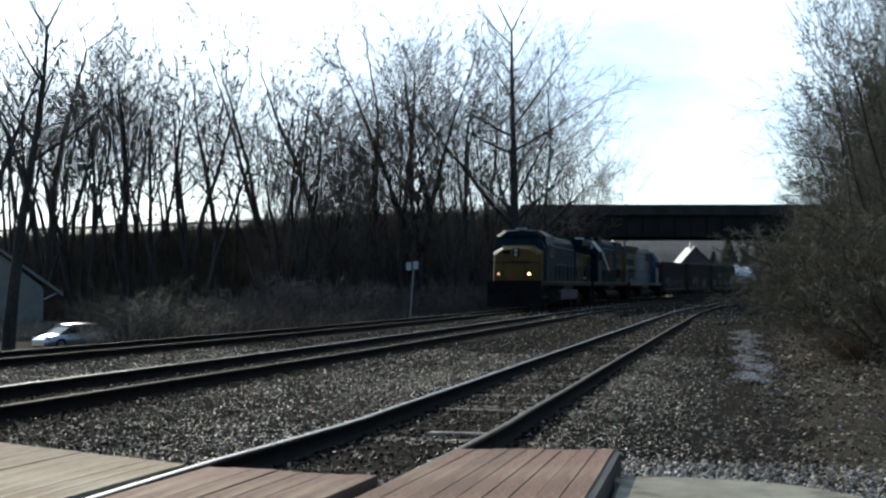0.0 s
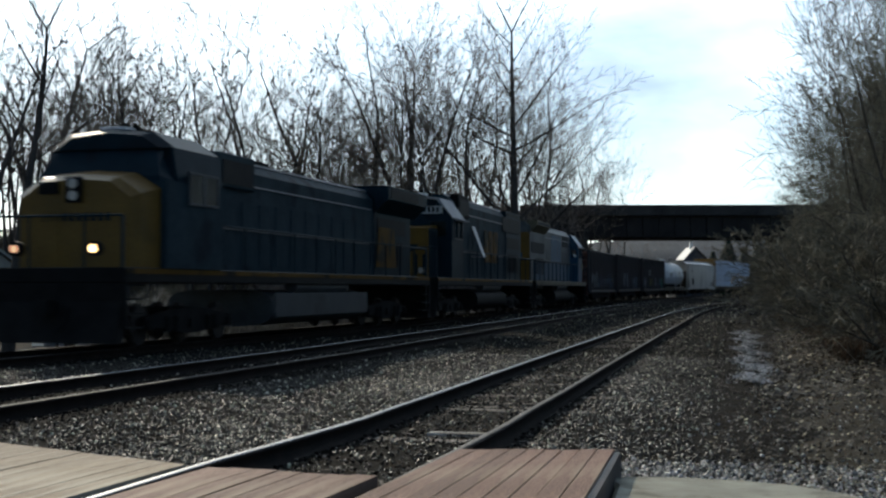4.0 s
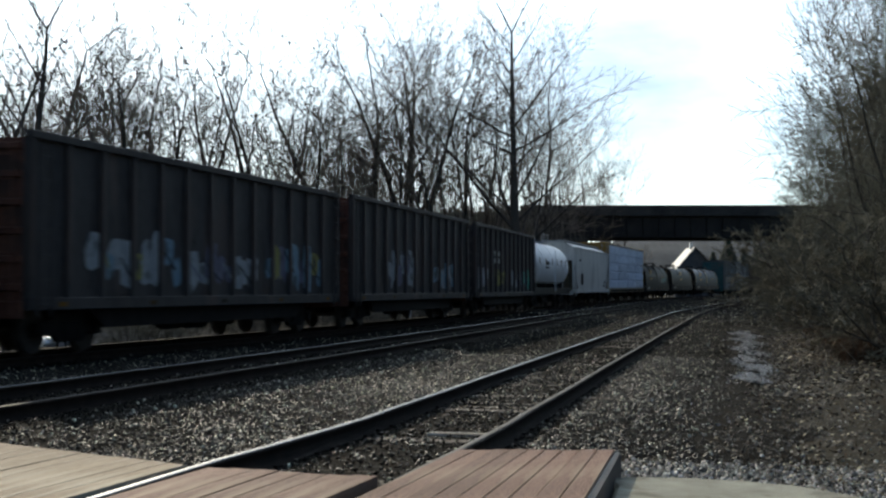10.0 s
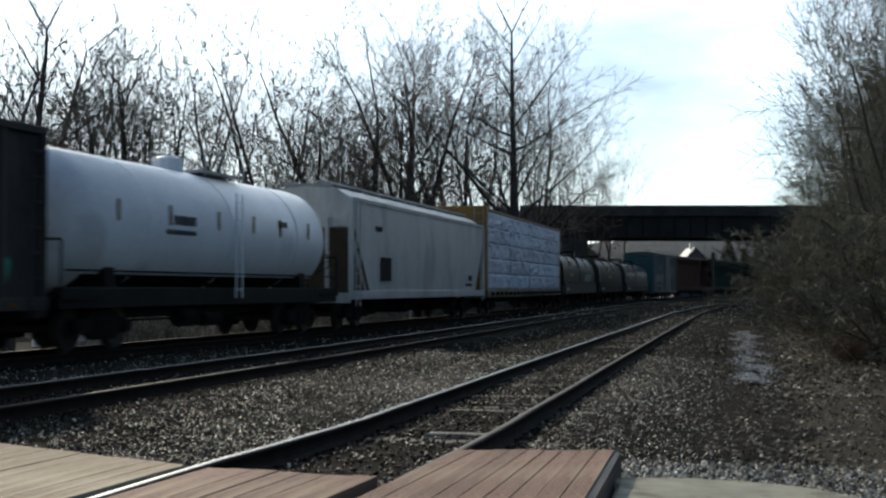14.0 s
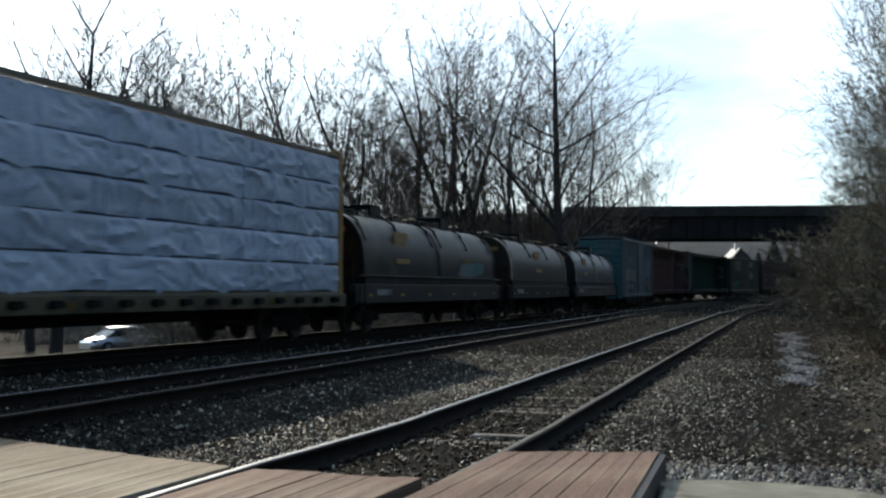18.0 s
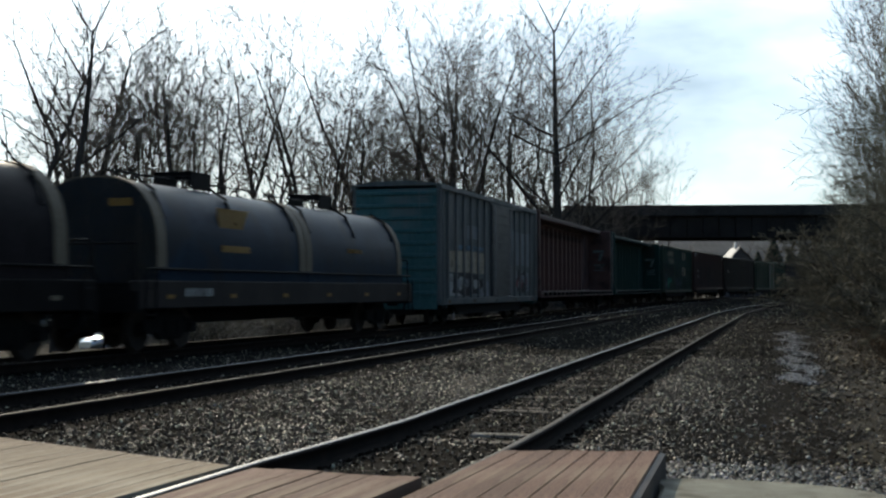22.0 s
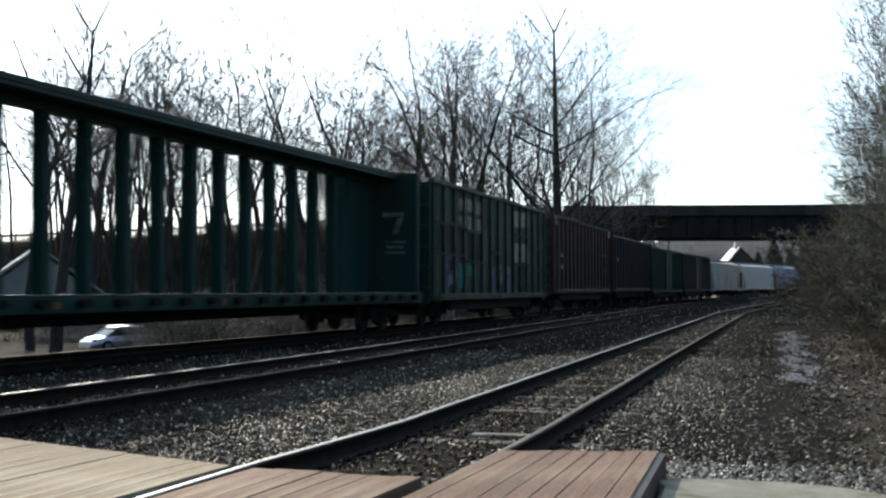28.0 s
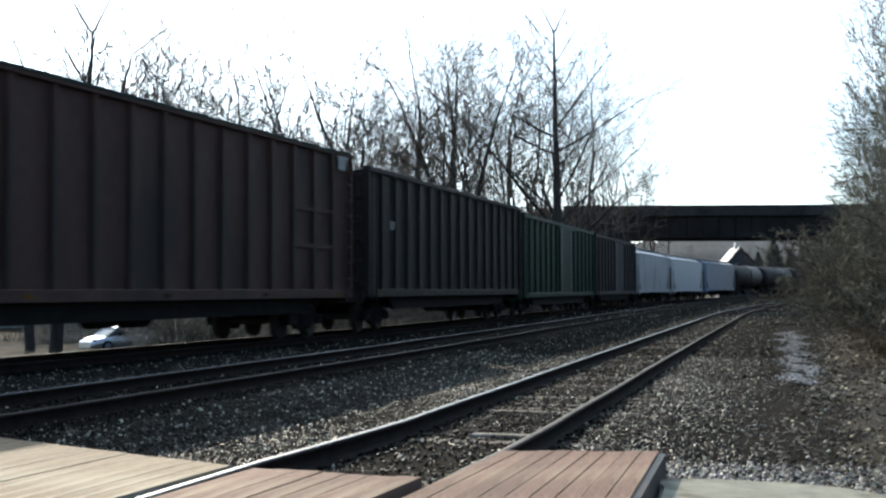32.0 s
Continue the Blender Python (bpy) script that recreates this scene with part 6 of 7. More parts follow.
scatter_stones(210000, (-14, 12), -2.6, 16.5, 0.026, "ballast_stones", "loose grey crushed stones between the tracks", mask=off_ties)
scatter_stones(70000, (-14, 16), -2.0, 11.4, 0.026, "ballast_stones", "oil-stained and shaded dark stones between the rails", material=M_oilyshade, mask=in_tracks)
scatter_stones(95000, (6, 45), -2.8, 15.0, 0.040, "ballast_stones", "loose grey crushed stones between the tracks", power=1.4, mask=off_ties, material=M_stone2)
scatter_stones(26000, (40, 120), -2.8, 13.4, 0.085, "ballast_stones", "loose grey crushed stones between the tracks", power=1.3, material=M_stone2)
M_gravel = islands("path_gravel", (0.05, 0.048, 0.042), (0.36, 0.35, 0.31), 0.55, (0.85, 0.83, 0.77), 0.6, 0.3)
scatter_stones(80000, (-14, 2), 11.6, 17.5, 0.027, "path_gravel", "coarse pale gravel beside the path", material=M_gravel, mask=beside_path)


def flat_bits(n, place, size, name, label, category, material):
    """Curled flat pieces strewn on the ground."""
    x, y, z = place(n)
    n = len(x)
    r = size * (0.5 + rng.random(n))
    a = rng.random(n) * 6.283
    ex, ey = np.stack([np.cos(a), np.sin(a), (rng.random(n) - 0.5) * 0.9], -1), np.stack([-np.sin(a), np.cos(a), (rng.random(n) - 0.5) * 0.9], -1)
    c = np.stack([x, y, z + 0.03 + rng.random(n) * 0.03], -1)
    v = np.stack([c - ex * r[:, None], c + ey * r[:, None] * 0.6 + [0, 0, 0.012], c + ex * r[:, None], c - ey * r[:, None] * 0.6 + [0, 0, 0.012]], 1)
    f = (np.array([(0, 1, 3), (1, 2, 3)])[None] + 4 * np.arange(n)[:, None, None]).reshape(-1, 3)
    return tagged(new(name, big(name, v.reshape(-1, 3), f, material)), label, category, kind="stuff")


def right_ground(n, o0=13.0, o1=21, s0=-13, s1=70, p=1.6):
    s, o = s0 + (s1 - s0) * rng.random(n) ** p, o0 + (o1 - o0) * rng.random(n)
    x0, y0, th = np.interp(s, PS, PX), np.interp(s, PS, PY), np.interp(s, PS, PTH)
    x, y = x0 + o * np.cos(th), y0 - o * np.sin(th)
    k = y > 9.3
    x, y = x[k], y[k]
    return x, y, np.maximum(ground_z(x, y), -0.33)


flat_bits(60000, right_ground, 0.026, "fallen_leaves", "brown and pale fallen leaves on the gravel verge", "leaves", M_leaf)
flat_bits(7000, lambda n: right_ground(n, 9.2, 11.4, -8, 45), 0.028, "fallen_leaves", "dead leaves between the near rails", "leaves", M_leaf)


flat_bits(9000, lambda n: right_ground(n, 13.2, 22, 2, 30, 1.2), 0.05, "fallen_leaves", "curled brown leaves under the bushes", "leaves", M_leaf)


def tubes(segs, n):
    """Arrays of verts and quads for tapered bars: segs of (p0, p1, r0, r1)."""
    P0, P1 = np.array([q[0] for q in segs]), np.array([q[1] for q in segs])
    R0, R1 = np.array([q[2] for q in segs]), np.array([q[3] for q in segs])
    d = P1 - P0
    d /= np.linalg.norm(d, axis=1, keepdims=True) + 1e-9
    ref = np.where(np.abs(d[:, 2:3]) < 0.9, [[0, 0, 1.0]], [[1.0, 0, 0]])
    a = np.cross(d, ref)
    a /= np.linalg.norm(a, axis=1, keepdims=True) + 1e-9
    b = np.cross(d, a)
    w = np.arange(n) * 2 * np.pi / n
    ring = a[:, None] * np.cos(w)[None, :, None] + b[:, None] * np.sin(w)[None, :, None]
    v = np.concatenate([P0[:, None] + ring * R0[:, None, None], P1[:, None] + ring * R1[:, None, None]], 1)
    i = np.arange(n)
    f = np.stack([i, (i + 1) % n, n + (i + 1) % n, n + i], -1)
    f = (f[None] + 2 * n * np.arange(len(segs))[:, None, None]).reshape(-1, 4)
    return v.reshape(-1, 3), f


def limb(rnd, p, d, length, r, level, out, o):
    """One bent limb, its side shoots and the fork at its end; out[level] collects the pieces."""
    n, tip = (16, 9, 6, 4, 2)[level], (0.17, 0.21, 0.3, 0.6, 0.6)[level]
    lat = o["lat"][level] if level < o["top"] else 0
    first = o["first"] if level == 0 else 0.16
    marks = [first + (0.97 - first) * (i + rnd.random()) / lat for i in range(lat)]
    az, k, w, up = rnd.uniform(0, 6.28), 0, o["wob"][level], o["up"][level]
    for i in range(n):
        d = (d + Vector((rnd.gauss(0, w), rnd.gauss(0, w), rnd.gauss(0, w * 0.6) + up))).normalized()
        q = p + d * (length / n)
        ra, rb = r * (1 - (1 - tip) * i / n), r * (1 - (1 - tip) * (i + 1) / n)
        out[level].append((tuple(p), tuple(q), max(ra, o["twig"]), max(rb, o["twig"] * 0.8)))
        while k < lat and marks[k] < (i + 1) / n:
            t = marks[k]
            k += 1
            az += 2.4 + rnd.uniform(-0.6, 0.6)
            a = d.cross(Vector((0, 0, 1)) if abs(d.z) < 0.9 else Vector((1, 0, 0))).normalized()
            side = a * math.cos(az) + d.cross(a) * math.sin(az)
            ang = radians(rnd.uniform(*(o["ang"] if level == 0 else (26, 60))))
            nl = length * o["len"][level] * (1.12 - 0.62 * t) * rnd.uniform(0.6, 1.25)
            limb(rnd, p.lerp(q, t * n - i), (d * math.cos(ang) + side * math.sin(ang)).normalized(), nl, ra * rnd.uniform(0.30, 0.48), level + 1, out, o)
        p = q
    if level < min(o["top"], 3):
        az = rnd.uniform(0, 6.28)
        for j in range(2):
            a = d.cross(Vector((0, 0, 1)) if abs(d.z) < 0.9 else Vector((1, 0, 0))).normalized()
            side = a * math.cos(az + 3.0 * j) + d.cross(a) * math.sin(az + 3.0 * j)
            ang = radians(rnd.uniform(14, 34))
            limb(rnd, p, (d * math.cos(ang) + side * math.sin(ang)).normalized(), length * 0.36 * rnd.uniform(0.8, 1.2), r * tip * 0.85, level + 1, out, o)


def tree_kind(seed, height, r, lat, lean=(0, 0), wob=0.05, top=4, twig=0.013, forks=0, first=0.3, up=0.06, ang=(32, 62), reach=0.40):
    """The trunk with its main limbs, and the finer growth, of one kind of bare tree."""
    rnd = random.Random(seed)
    out = [[] for _ in range(5)]
    o = {"lat": lat, "top": top, "first": first, "wob": (wob, wob * 1.5, max(0.09, wob), max(0.12, wob), 0.2), "up": (0.012, up, up * 0.8, up * 0.6, 0.0), "ang": ang, "len": (reach, 0.46, 0.52, 0.55), "twig": twig}
    if forks:
        base = height * rnd.uniform(0.10, 0.22) if height > 5 else 0.1
        fork = Vector((lean[0] * base, lean[1] * base, base))
        out[0].append(((0, 0, -0.4), tuple(fork), r * 1.2, r))
        for k in range(forks):
            a = 2 * math.pi * k / forks + rnd.uniform(-0.5, 0.5)
            b = 0.26 if height > 5 else 0.75
            limb(rnd, fork, Vector((math.cos(a) * b + lean[0], math.sin(a) * b + lean[1], 1)).normalized(), (height - base) * rnd.uniform(0.68, 0.88), r * 0.68, 0, out, o)
    else:
        out[0].append(((0, 0, -0.5), (0, 0, 0.02), r * 1.4, r * 1.08))
        limb(rnd, Vector((0, 0, 0)), Vector((lean[0], lean[1], 1)).normalized(), height * 0.80, r, 0, out, o)
    tv, tf = tubes(out[0], 8)
    lv_, lf = tubes(out[1], 5)
    wv, wf = tubes(out[2] + out[3] + out[4], 3)
    return np.concatenate([tv, lv_]), np.concatenate([tf, lf + len(tv)]), wv, wf


TREES = []
px_, py_, pz_ = right_ground(2600, 11.6, 18, -13, 2, 1.0)
straw = []
for x, y, z in zip(px_, py_, pz_):
    a, l_ = rng.random() * 6.283, 0.03 + 0.12 * rng.random() ** 2
    if y < 11.6:
        straw.append(((x, y, z + 0.05), (x + l_ * math.cos(a), y + l_ * math.sin(a), z + 0.05 + 0.03 * rng.random()), 0.003, 0.0015))
sv, sf = tubes(straw, 3)
tagged(new("straw", big("straw", sv, sf, islands("straw", (0.3, 0.24, 0.16), (0.7, 0.62, 0.46), 0.7))), "dry pale straw and twigs on the gravel", "straw", kind="stuff")



def make_kind(bark, twigm, *a, **k):
    tv, tf, wv, wf = tree_kind(*a, **k)
    TREES.append((big("trunk", tv, tf, bark, True), big("crown", wv, wf, twigm), a[1]))
    return len(TREES) - 1


K_tall = [make_kind(M_bark, M_twig, 11, 20.0, 0.34, (20, 8, 6), wob=0.02, first=0.22, reach=0.46, twig=0.0100, up=0.022, ang=(44, 76), top=3), make_kind(M_bark, M_twig, 17, 18.0, 0.25, (14, 8, 6), (0.03, 0.02), 0.028, first=0.34, twig=0.0094, reach=0.5, up=0.03, ang=(34, 66), top=3),
          make_kind(M_bark, M_twig, 13, 17.0, 0.25, (8, 7, 5), wob=0.05, forks=3, first=0.28, twig=0.0100, up=0.024, ang=(34, 62), reach=0.5, top=3), make_kind(M_bark, M_twig, 14, 18.0, 0.20, (13, 7, 5), (-0.07, 0.03), 0.05, first=0.40, twig=0.0100, up=0.024, ang=(34, 64), reach=0.5, top=3),
          make_kind(M_bark, M_twig, 15, 18.0, 0.24, (10, 7, 5), (0.05, 0.0), 0.045, first=0.44, twig=0.0100, up=0.024, ang=(34, 62), reach=0.52, top=3)]
K_front = make_kind(M_bark, M_twig, 17, 18.0, 0.31, (8, 5, 4), (0.052, 0.02), 0.028, first=0.50, twig=0.005, reach=0.5, up=0.03, ang=(34, 66), top=3)
K_thin = [make_kind(M_bark, M_twig, 21, 14.0, 0.115, (10, 6, 4), wob=0.05, first=0.42, twig=0.0094, reach=0.44, ang=(30, 62), up=0.026, top=3), make_kind(M_bark, M_twig, 22, 13.0, 0.105, (9, 6, 4), (0.13, 0), 0.06, first=0.44, twig=0.0094, reach=0.46, ang=(30, 62), up=0.026, top=3),
          make_kind(M_bark, M_twig, 23, 12.0, 0.12, (6, 6, 4), wob=0.055, forks=2, first=0.36, twig=0.0094, reach=0.46, ang=(30, 60), up=0.026, top=3), make_kind(M_bark, M_twig, 24, 14.0, 0.13, (8, 6, 4), (-0.18, 0), 0.06, first=0.42, twig=0.0094, reach=0.5, ang=(30, 62), up=0.026, top=3)]
K_right = [make_kind(M_bark2, M_twig2, 31, 11.0, 0.12, (11, 8, 6), (-0.12, -0.02), 0.07, forks=2, first=0.12, twig=0.0065, reach=0.52, up=0.012, ang=(40, 80), top=3), make_kind(M_bark2, M_twig2, 32, 9.0, 0.09, (9, 8, 6), (-0.14, 0), 0.075, forks=3, first=0.10, twig=0.0065, reach=0.54, up=0.008, ang=(40, 82), top=3),
           make_kind(M_bark2, M_twig2, 33, 12.0, 0.15, (17, 8, 6), (-0.10, 0.0), 0.06, first=0.10, twig=0.007, reach=0.48, up=0.012, ang=(46, 84), top=3)]
K_bush = [make_kind(M_bark2, M_twig2, 41, 3.6, 0.04, (7, 5, 4, 2), wob=0.13, top=3, up=0.03, forks=7, twig=0.0085, first=0.1, reach=0.5), make_kind(M_bark2, M_twig2, 42, 2.8, 0.035, (7, 5, 4, 2), wob=0.15, top=3, up=0.0, forks=8, twig=0.0085, first=0.1, reach=0.5)]
K_dense = [make_kind(M_bark, M_twig, 61, 9.0, 0.07, (13, 6, 4), wob=0.05, first=0.12, twig=0.0085, reach=0.34, ang=(26, 56), top=3), make_kind(M_bark, M_twig, 62, 8.0, 0.065, (8, 6, 4), wob=0.05, first=0.12, twig=0.0085, forks=2, ang=(26, 56), top=3)]
# Pale twigs and stalks, with the sunlight on them put into the colour.
M_paletwig = mat("twig_pale", (0.26, 0.235, 0.20), (0.52, 0.485, 0.42), 1.2, 0.6, bump=0)
K_grey = [make_kind(M_bark2, M_paletwig, 71, 3.0, 0.04, (7, 5, 4, 2), wob=0.17, top=3, up=-0.03, forks=9, twig=0.0085, first=0.1, reach=0.5)]
K_shrub = [make_kind(M_bark, M_twig, 51, 3.2, 0.045, (7, 5, 4, 2), wob=0.13, top=3, up=0.03, forks=7, twig=0.011, first=0.1, reach=0.5)]


def plant(kind, x, y, height, turn, label, name="tree", group="bare trees behind the tracks", sink=0.0, wide=1.0, z=None):
    tr, tw, h = TREES[kind]
    q = height / h
    t = thing(name, label, "tree" if name == "tree" else "shrub", group)
    z = float(ground_z(np.array([x]), np.array([y]))[0]) if z is None else z
    t.matrix_basis = pose(x, y, z - sink, 0, 0, turn) @ Matrix.Diagonal((q * wide, q * wide, q, 1))
    for nm, me in (("trunk", tr), ("crown", tw)):
        o = new(nm, me)
        o.parent = t
    return t


F = 2350.0


def at_px(px, d):
    return (px - 784) / F * d


rt = random.Random(77)
# the trees that stand out
for kind, px, d, toppx, turn in ((0, 912, 112, -60, 20), (2, 745, 124, 30, 75), (K_front, 14, 48, -110, 0), (4, 92, 130, -20, 100), (4, 74, 132, -10, 220), (2, 335, 126, 75, 10), (4, 575, 128, 60, 200), (4, 395, 130, 60, 150), (3, 660, 126, 60, 40),
                                 (2, 480, 128, 55, 130), (3, 965, 126, 130, 60), (4, 215, 128, 95, 300), (3, 270, 132, 90, 222), (3, 830, 124, 95, 190), (3, 1030, 130, 255, 20), (4, -30, 70, -20, 80), (3, 160, 128, 120, 15), (2, 120, 134, 110, 40), (4, 700, 132, 80, 310)):
    x = at_px(px, d)
    zg = float(ground_z(np.array([x]), np.array([float(d)]))[0])
    zt = 1.186 + (513 - toppx) / F * d
    plant(kind if kind == K_front else K_tall[kind], x, float(d), (zt - zg) * (1.02 if kind in (0, 1, K_front) else 1.12), turn, "tall bare winter tree with dark trunk and fine twigs", wide=1.0)
# the thinner growth between them
for k in range(66):
    px = rt.uniform(-90, 1075)
    d = rt.uniform(116, 141)
    x = at_px(px, d)
    u, _ = line_offset(np.array([x]), np.array([d]))
    if u[0] > -6.5 or (d > 118 and u[0] > -12) or (px < 205 and d < 122):
        continue
    toppx = (rt.uniform(50, 180) if px < 960 else rt.uniform(270, 340))
    zg = float(ground_z(np.array([x]), np.array([float(d)]))[0])
    zt = 1.186 + (513 - toppx) / F * d
    plant(rt.choice(K_thin), x, float(d), max(4.0, (zt - zg)), rt.uniform(0, 360), "slender bare tree on the wooded bank", group="slender trees on the bank", wide=1.1)
for px, d, toppx in ((955, 121, 150), (985, 125, 190), (940, 118, 215), (1012, 128, 232), (1000, 124, 260), (1045, 172, 262), (1078, 178, 285), (1100, 184, 300), (1060, 168, 300), (965, 119, 250)):
    x = at_px(px, d)
    zg = float(ground_z(np.array([x]), np.array([float(d)]))[0])
    plant(rt.choice(K_thin), x, float(d), max(4.0, 1.186 + (513 - toppx) / F * d - zg), rt.uniform(0, 360), "slender bare tree beside the bridge", group="slender trees on the bank", wide=1.15)
# trees beyond the road on the embankment
for k in range(34):
    px, d = (rt.uniform(-60, 985) if k < 20 else rt.uniform(420, 960)), rt.uniform(158, 184)
    x = at_px(px, d)
    zg = float(ground_z(np.array([x]), np.array([float(d)]))[0])
    zt = 1.186 + (513 - rt.uniform(170, 300)) / F * d
    plant(rt.choice(K_thin), x, d, zt - zg, rt.uniform(0, 360), "bare tree beyond the embankment road", group="bare trees beyond the road", wide=1.15)
# dense tangle under the tall trees
for k in range(20):
    px, d = rt.uniform(560, 985), rt.uniform(116, 136)
    x = at_px(px, d)
    u, _ = line_offset(np.array([x]), np.array([d]))
    if u[0] < -9:
        plant(K_shrub[0], x, d, rt.uniform(3.5, 6.0), rt.uniform(0, 360), "tall tangled undergrowth beneath the trees", "bush", "undergrowth on the bank", wide=0.8)
for k in range(64):
    px, d = (rt.uniform(440, 990) if k < 36 else rt.uniform(540, 810)), rt.uniform(117, 141)
    x = at_px(px, d)
    u, _ = line_offset(np.array([x]), np.array([d]))
    if u[0] < -9:
        zg = float(ground_z(np.array([x]), np.array([float(d)]))[0])
        plant(rt.choice(K_dense), x, d, max(3.5, 1.186 + (513 - (rt.uniform(300, 378) if k < 36 else rt.uniform(250, 340))) / F * d - zg), rt.uniform(0, 360), "dense twiggy young tree on the bank", group="young trees on the bank", wide=1.1)
for px, d, h in ((205, 65, 1.9), (222, 64, 2.5), (248, 62, 2.9), (236, 66, 2.5), (275, 63, 3.1), (305, 64, 2.9), (330, 65, 2.2), (292, 61, 2.3)):
    plant(K_grey[0], at_px(px, d), float(d), h, rt.uniform(0, 360), "grey tangled bush with sunlit twigs beside the track", "bush", "sunlit bushes below the bank", wide=1.25)
# low bushes at the foot of the bank
for px, d, h in ((285, 64, 3.4), (335, 66, 3.0), (245, 63, 3.0), (300, 60, 2.6), (470, 78, 3.2), (560, 84, 3.4), (640, 92, 3.2), (420, 72, 2.4), (790, 100, 3.4), (860, 106, 3.2), (520, 88, 4), (700, 98, 3.5)):
    plant(K_bush[0] if px < 345 else K_shrub[0], at_px(px, d), float(d), h, rt.uniform(0, 360), "leafless tangled bush below the bank", "bush", "bushes below the bank", wide=1.5)
for k in range(90):
    px, d = rt.uniform(-20, 1000), rt.uniform(112, 143)
    x = at_px(px, d)
    u, _ = line_offset(np.array([x]), np.array([d]))
    if u[0] > -7:
        continue
    plant(K_shrub[0], x, d, rt.uniform(1.4, 2.8), rt.uniform(0, 360), "leafless tangled bush on the bank", "bush", "bushes on the bank", wide=1.4)
# right-hand thicket
for px, d, toppx, kind in ((1560, 34, -160, 0), (1500, 44, -90, 2), (1620, 30, -200, 2), (1450, 58, 120, 0), (1480, 50, 20, 1), (1540, 52, -120, 2), (1410, 70, 270, 1), (1430, 64, 170, 0), (1580, 42, -150, 0), (1520, 62, -40, 1), (1600, 60, -80, 2), (1460, 80, 180, 2), (1500, 90, 120, 0),
                           (1550, 80, 60, 1), (1660, 40, -160, 0), (1420, 100, 300, 0), (1450, 110, 290, 1), (1640, 70, -20, 2), (1470, 38, 60, 1), (1505, 36, 0, 0), (1545, 46, -60, 2), (1440, 48, 190, 1), (1590, 36, -120, 1), (1530, 40, 100, 0), (1480, 66, 60, 2), (1500, 74, 20, 0), (1520, 56, 40, 2), (1450, 76, 200, 1), (1470, 58, 150, 0), (1490, 48, 170, 1), (1545, 60, -20, 0), (1510, 84, 90, 2), (1440, 90, 250, 1)):
    x = at_px(px + 80, d)
    zg = float(ground_z(np.array([x]), np.array([float(d)]))[0])
    zt = 1.186 + (513 - toppx) / F * d
    plant(K_right[kind], x, float(d), max(3.5, zt - zg), rt.uniform(-40, 40), "bare grey-brown tree leaning over the verge", group="trees along the verge", wide=0.78)
for k in range(16):
    d = rt.uniform(70, 125)
    plant(rt.choice(K_bush), at_px(rt.uniform(1445, 1530), d), d, rt.uniform(4.0, 6.5), rt.uniform(0, 360), "tall leafless bush beside the bridge", "bush", "bushes beside the bridge", wide=1.0)
for k in range(46):
    d = rt.uniform(27, 105)
    px = 1425 + max(0, (60 - d)) * 3.2 + rt.uniform(0, 190)
    plant(rt.choice(K_bush), at_px(px, d), float(d), rt.uniform(1.8, 4.2), rt.uniform(0, 360), "dense leafless bush at the edge of the verge", "bush", "bushes along the verge", wide=1.35)


def stalks(n, place, h, name, label, category, material, per=5, r=0.008, spread=0.5, bend=0.5):
    x, y, z = place(n)
    n = len(x)
    x, y, z = np.repeat(x, per), np.repeat(y, per), np.repeat(z, per)
    m = n * per
    x, y = x + rng.normal(0, 0.12, m), y + rng.normal(0, 0.12, m)
    hh = h * (0.4 + 0.8 * rng.random(m))
    dx, dy = rng.normal(0, spread, m) * hh, rng.normal(0, spread, m) * hh
    p0 = np.stack([x, y, z - 0.05], -1)
    p1 = p0 + np.stack([dx * 0.4, dy * 0.4, hh * 0.6], -1)
    p2 = p1 + np.stack([dx * (0.6 + bend), dy * (0.6 + bend), hh * 0.35], -1)
    w = np.stack([rng.normal(0, 1, m), rng.normal(0, 1, m), 0 * x], -1)
    w /= np.linalg.norm(w, axis=1, keepdims=True)
    w2 = np.stack([-w[:, 1], w[:, 0], 0 * x], -1)
    v = np.stack([p0 + w * r, p0 - w * r * 0.5 + w2 * r, p0 - w * r * 0.5 - w2 * r, p1 + w * r * 0.7, p1 - w * r * 0.35 + w2 * r * 0.7, p1 - w * r * 0.35 - w2 * r * 0.7, p2], 1)
    f = np.array([(0, 1, 4), (0, 4, 3), (1, 2, 5), (1, 5, 4), (2, 0, 3), (2, 3, 5), (3, 4, 6), (4, 5, 6), (5, 3, 6)])
    f = (f[None] + 7 * np.arange(m)[:, None, None]).reshape(-1, 3)
    return tagged(new(name, big(name, v.reshape(-1, 3), f, material)), label, category, kind="stuff")


def left_bank(n):
    d = 52 + 92 * rng.random(n)
    px = -120 + 1160 * rng.random(n)
    x = (px - 784) / F * d
    u, s = line_offset(x, d)
    k = (u < -5.5) & ~((px < 120) & (d > 84) & (d < 118)) & ~((px < 215) & (d < 82))
    k &= (ground_z(x, d) > 1.5) | (rng.random(n) < 0.22)
    x, d = x[k], d[k]
    return x, d, ground_z(x, d)


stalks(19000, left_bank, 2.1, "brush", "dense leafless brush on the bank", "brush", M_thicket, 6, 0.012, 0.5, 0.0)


def bank_face(n):
    d = 129 + 17 * rng.random(n)
    x = (-110 + 1110 * rng.random(n) - 784) / F * d
    u, s = line_offset(x, d)
    k = u < -8
    return x[k], d[k], ground_z(x[k], d[k])


stalks(15000, bank_face, 1.7, "brush", "dense leafless brush on the embankment", "brush", M_brush, 6, 0.014, 0.5)


stalks(420, bank_face, 2.6, "brush", "pale arching stalks among the brush", "brush", M_paletwig, 4, 0.017, 1.1, 0.6)


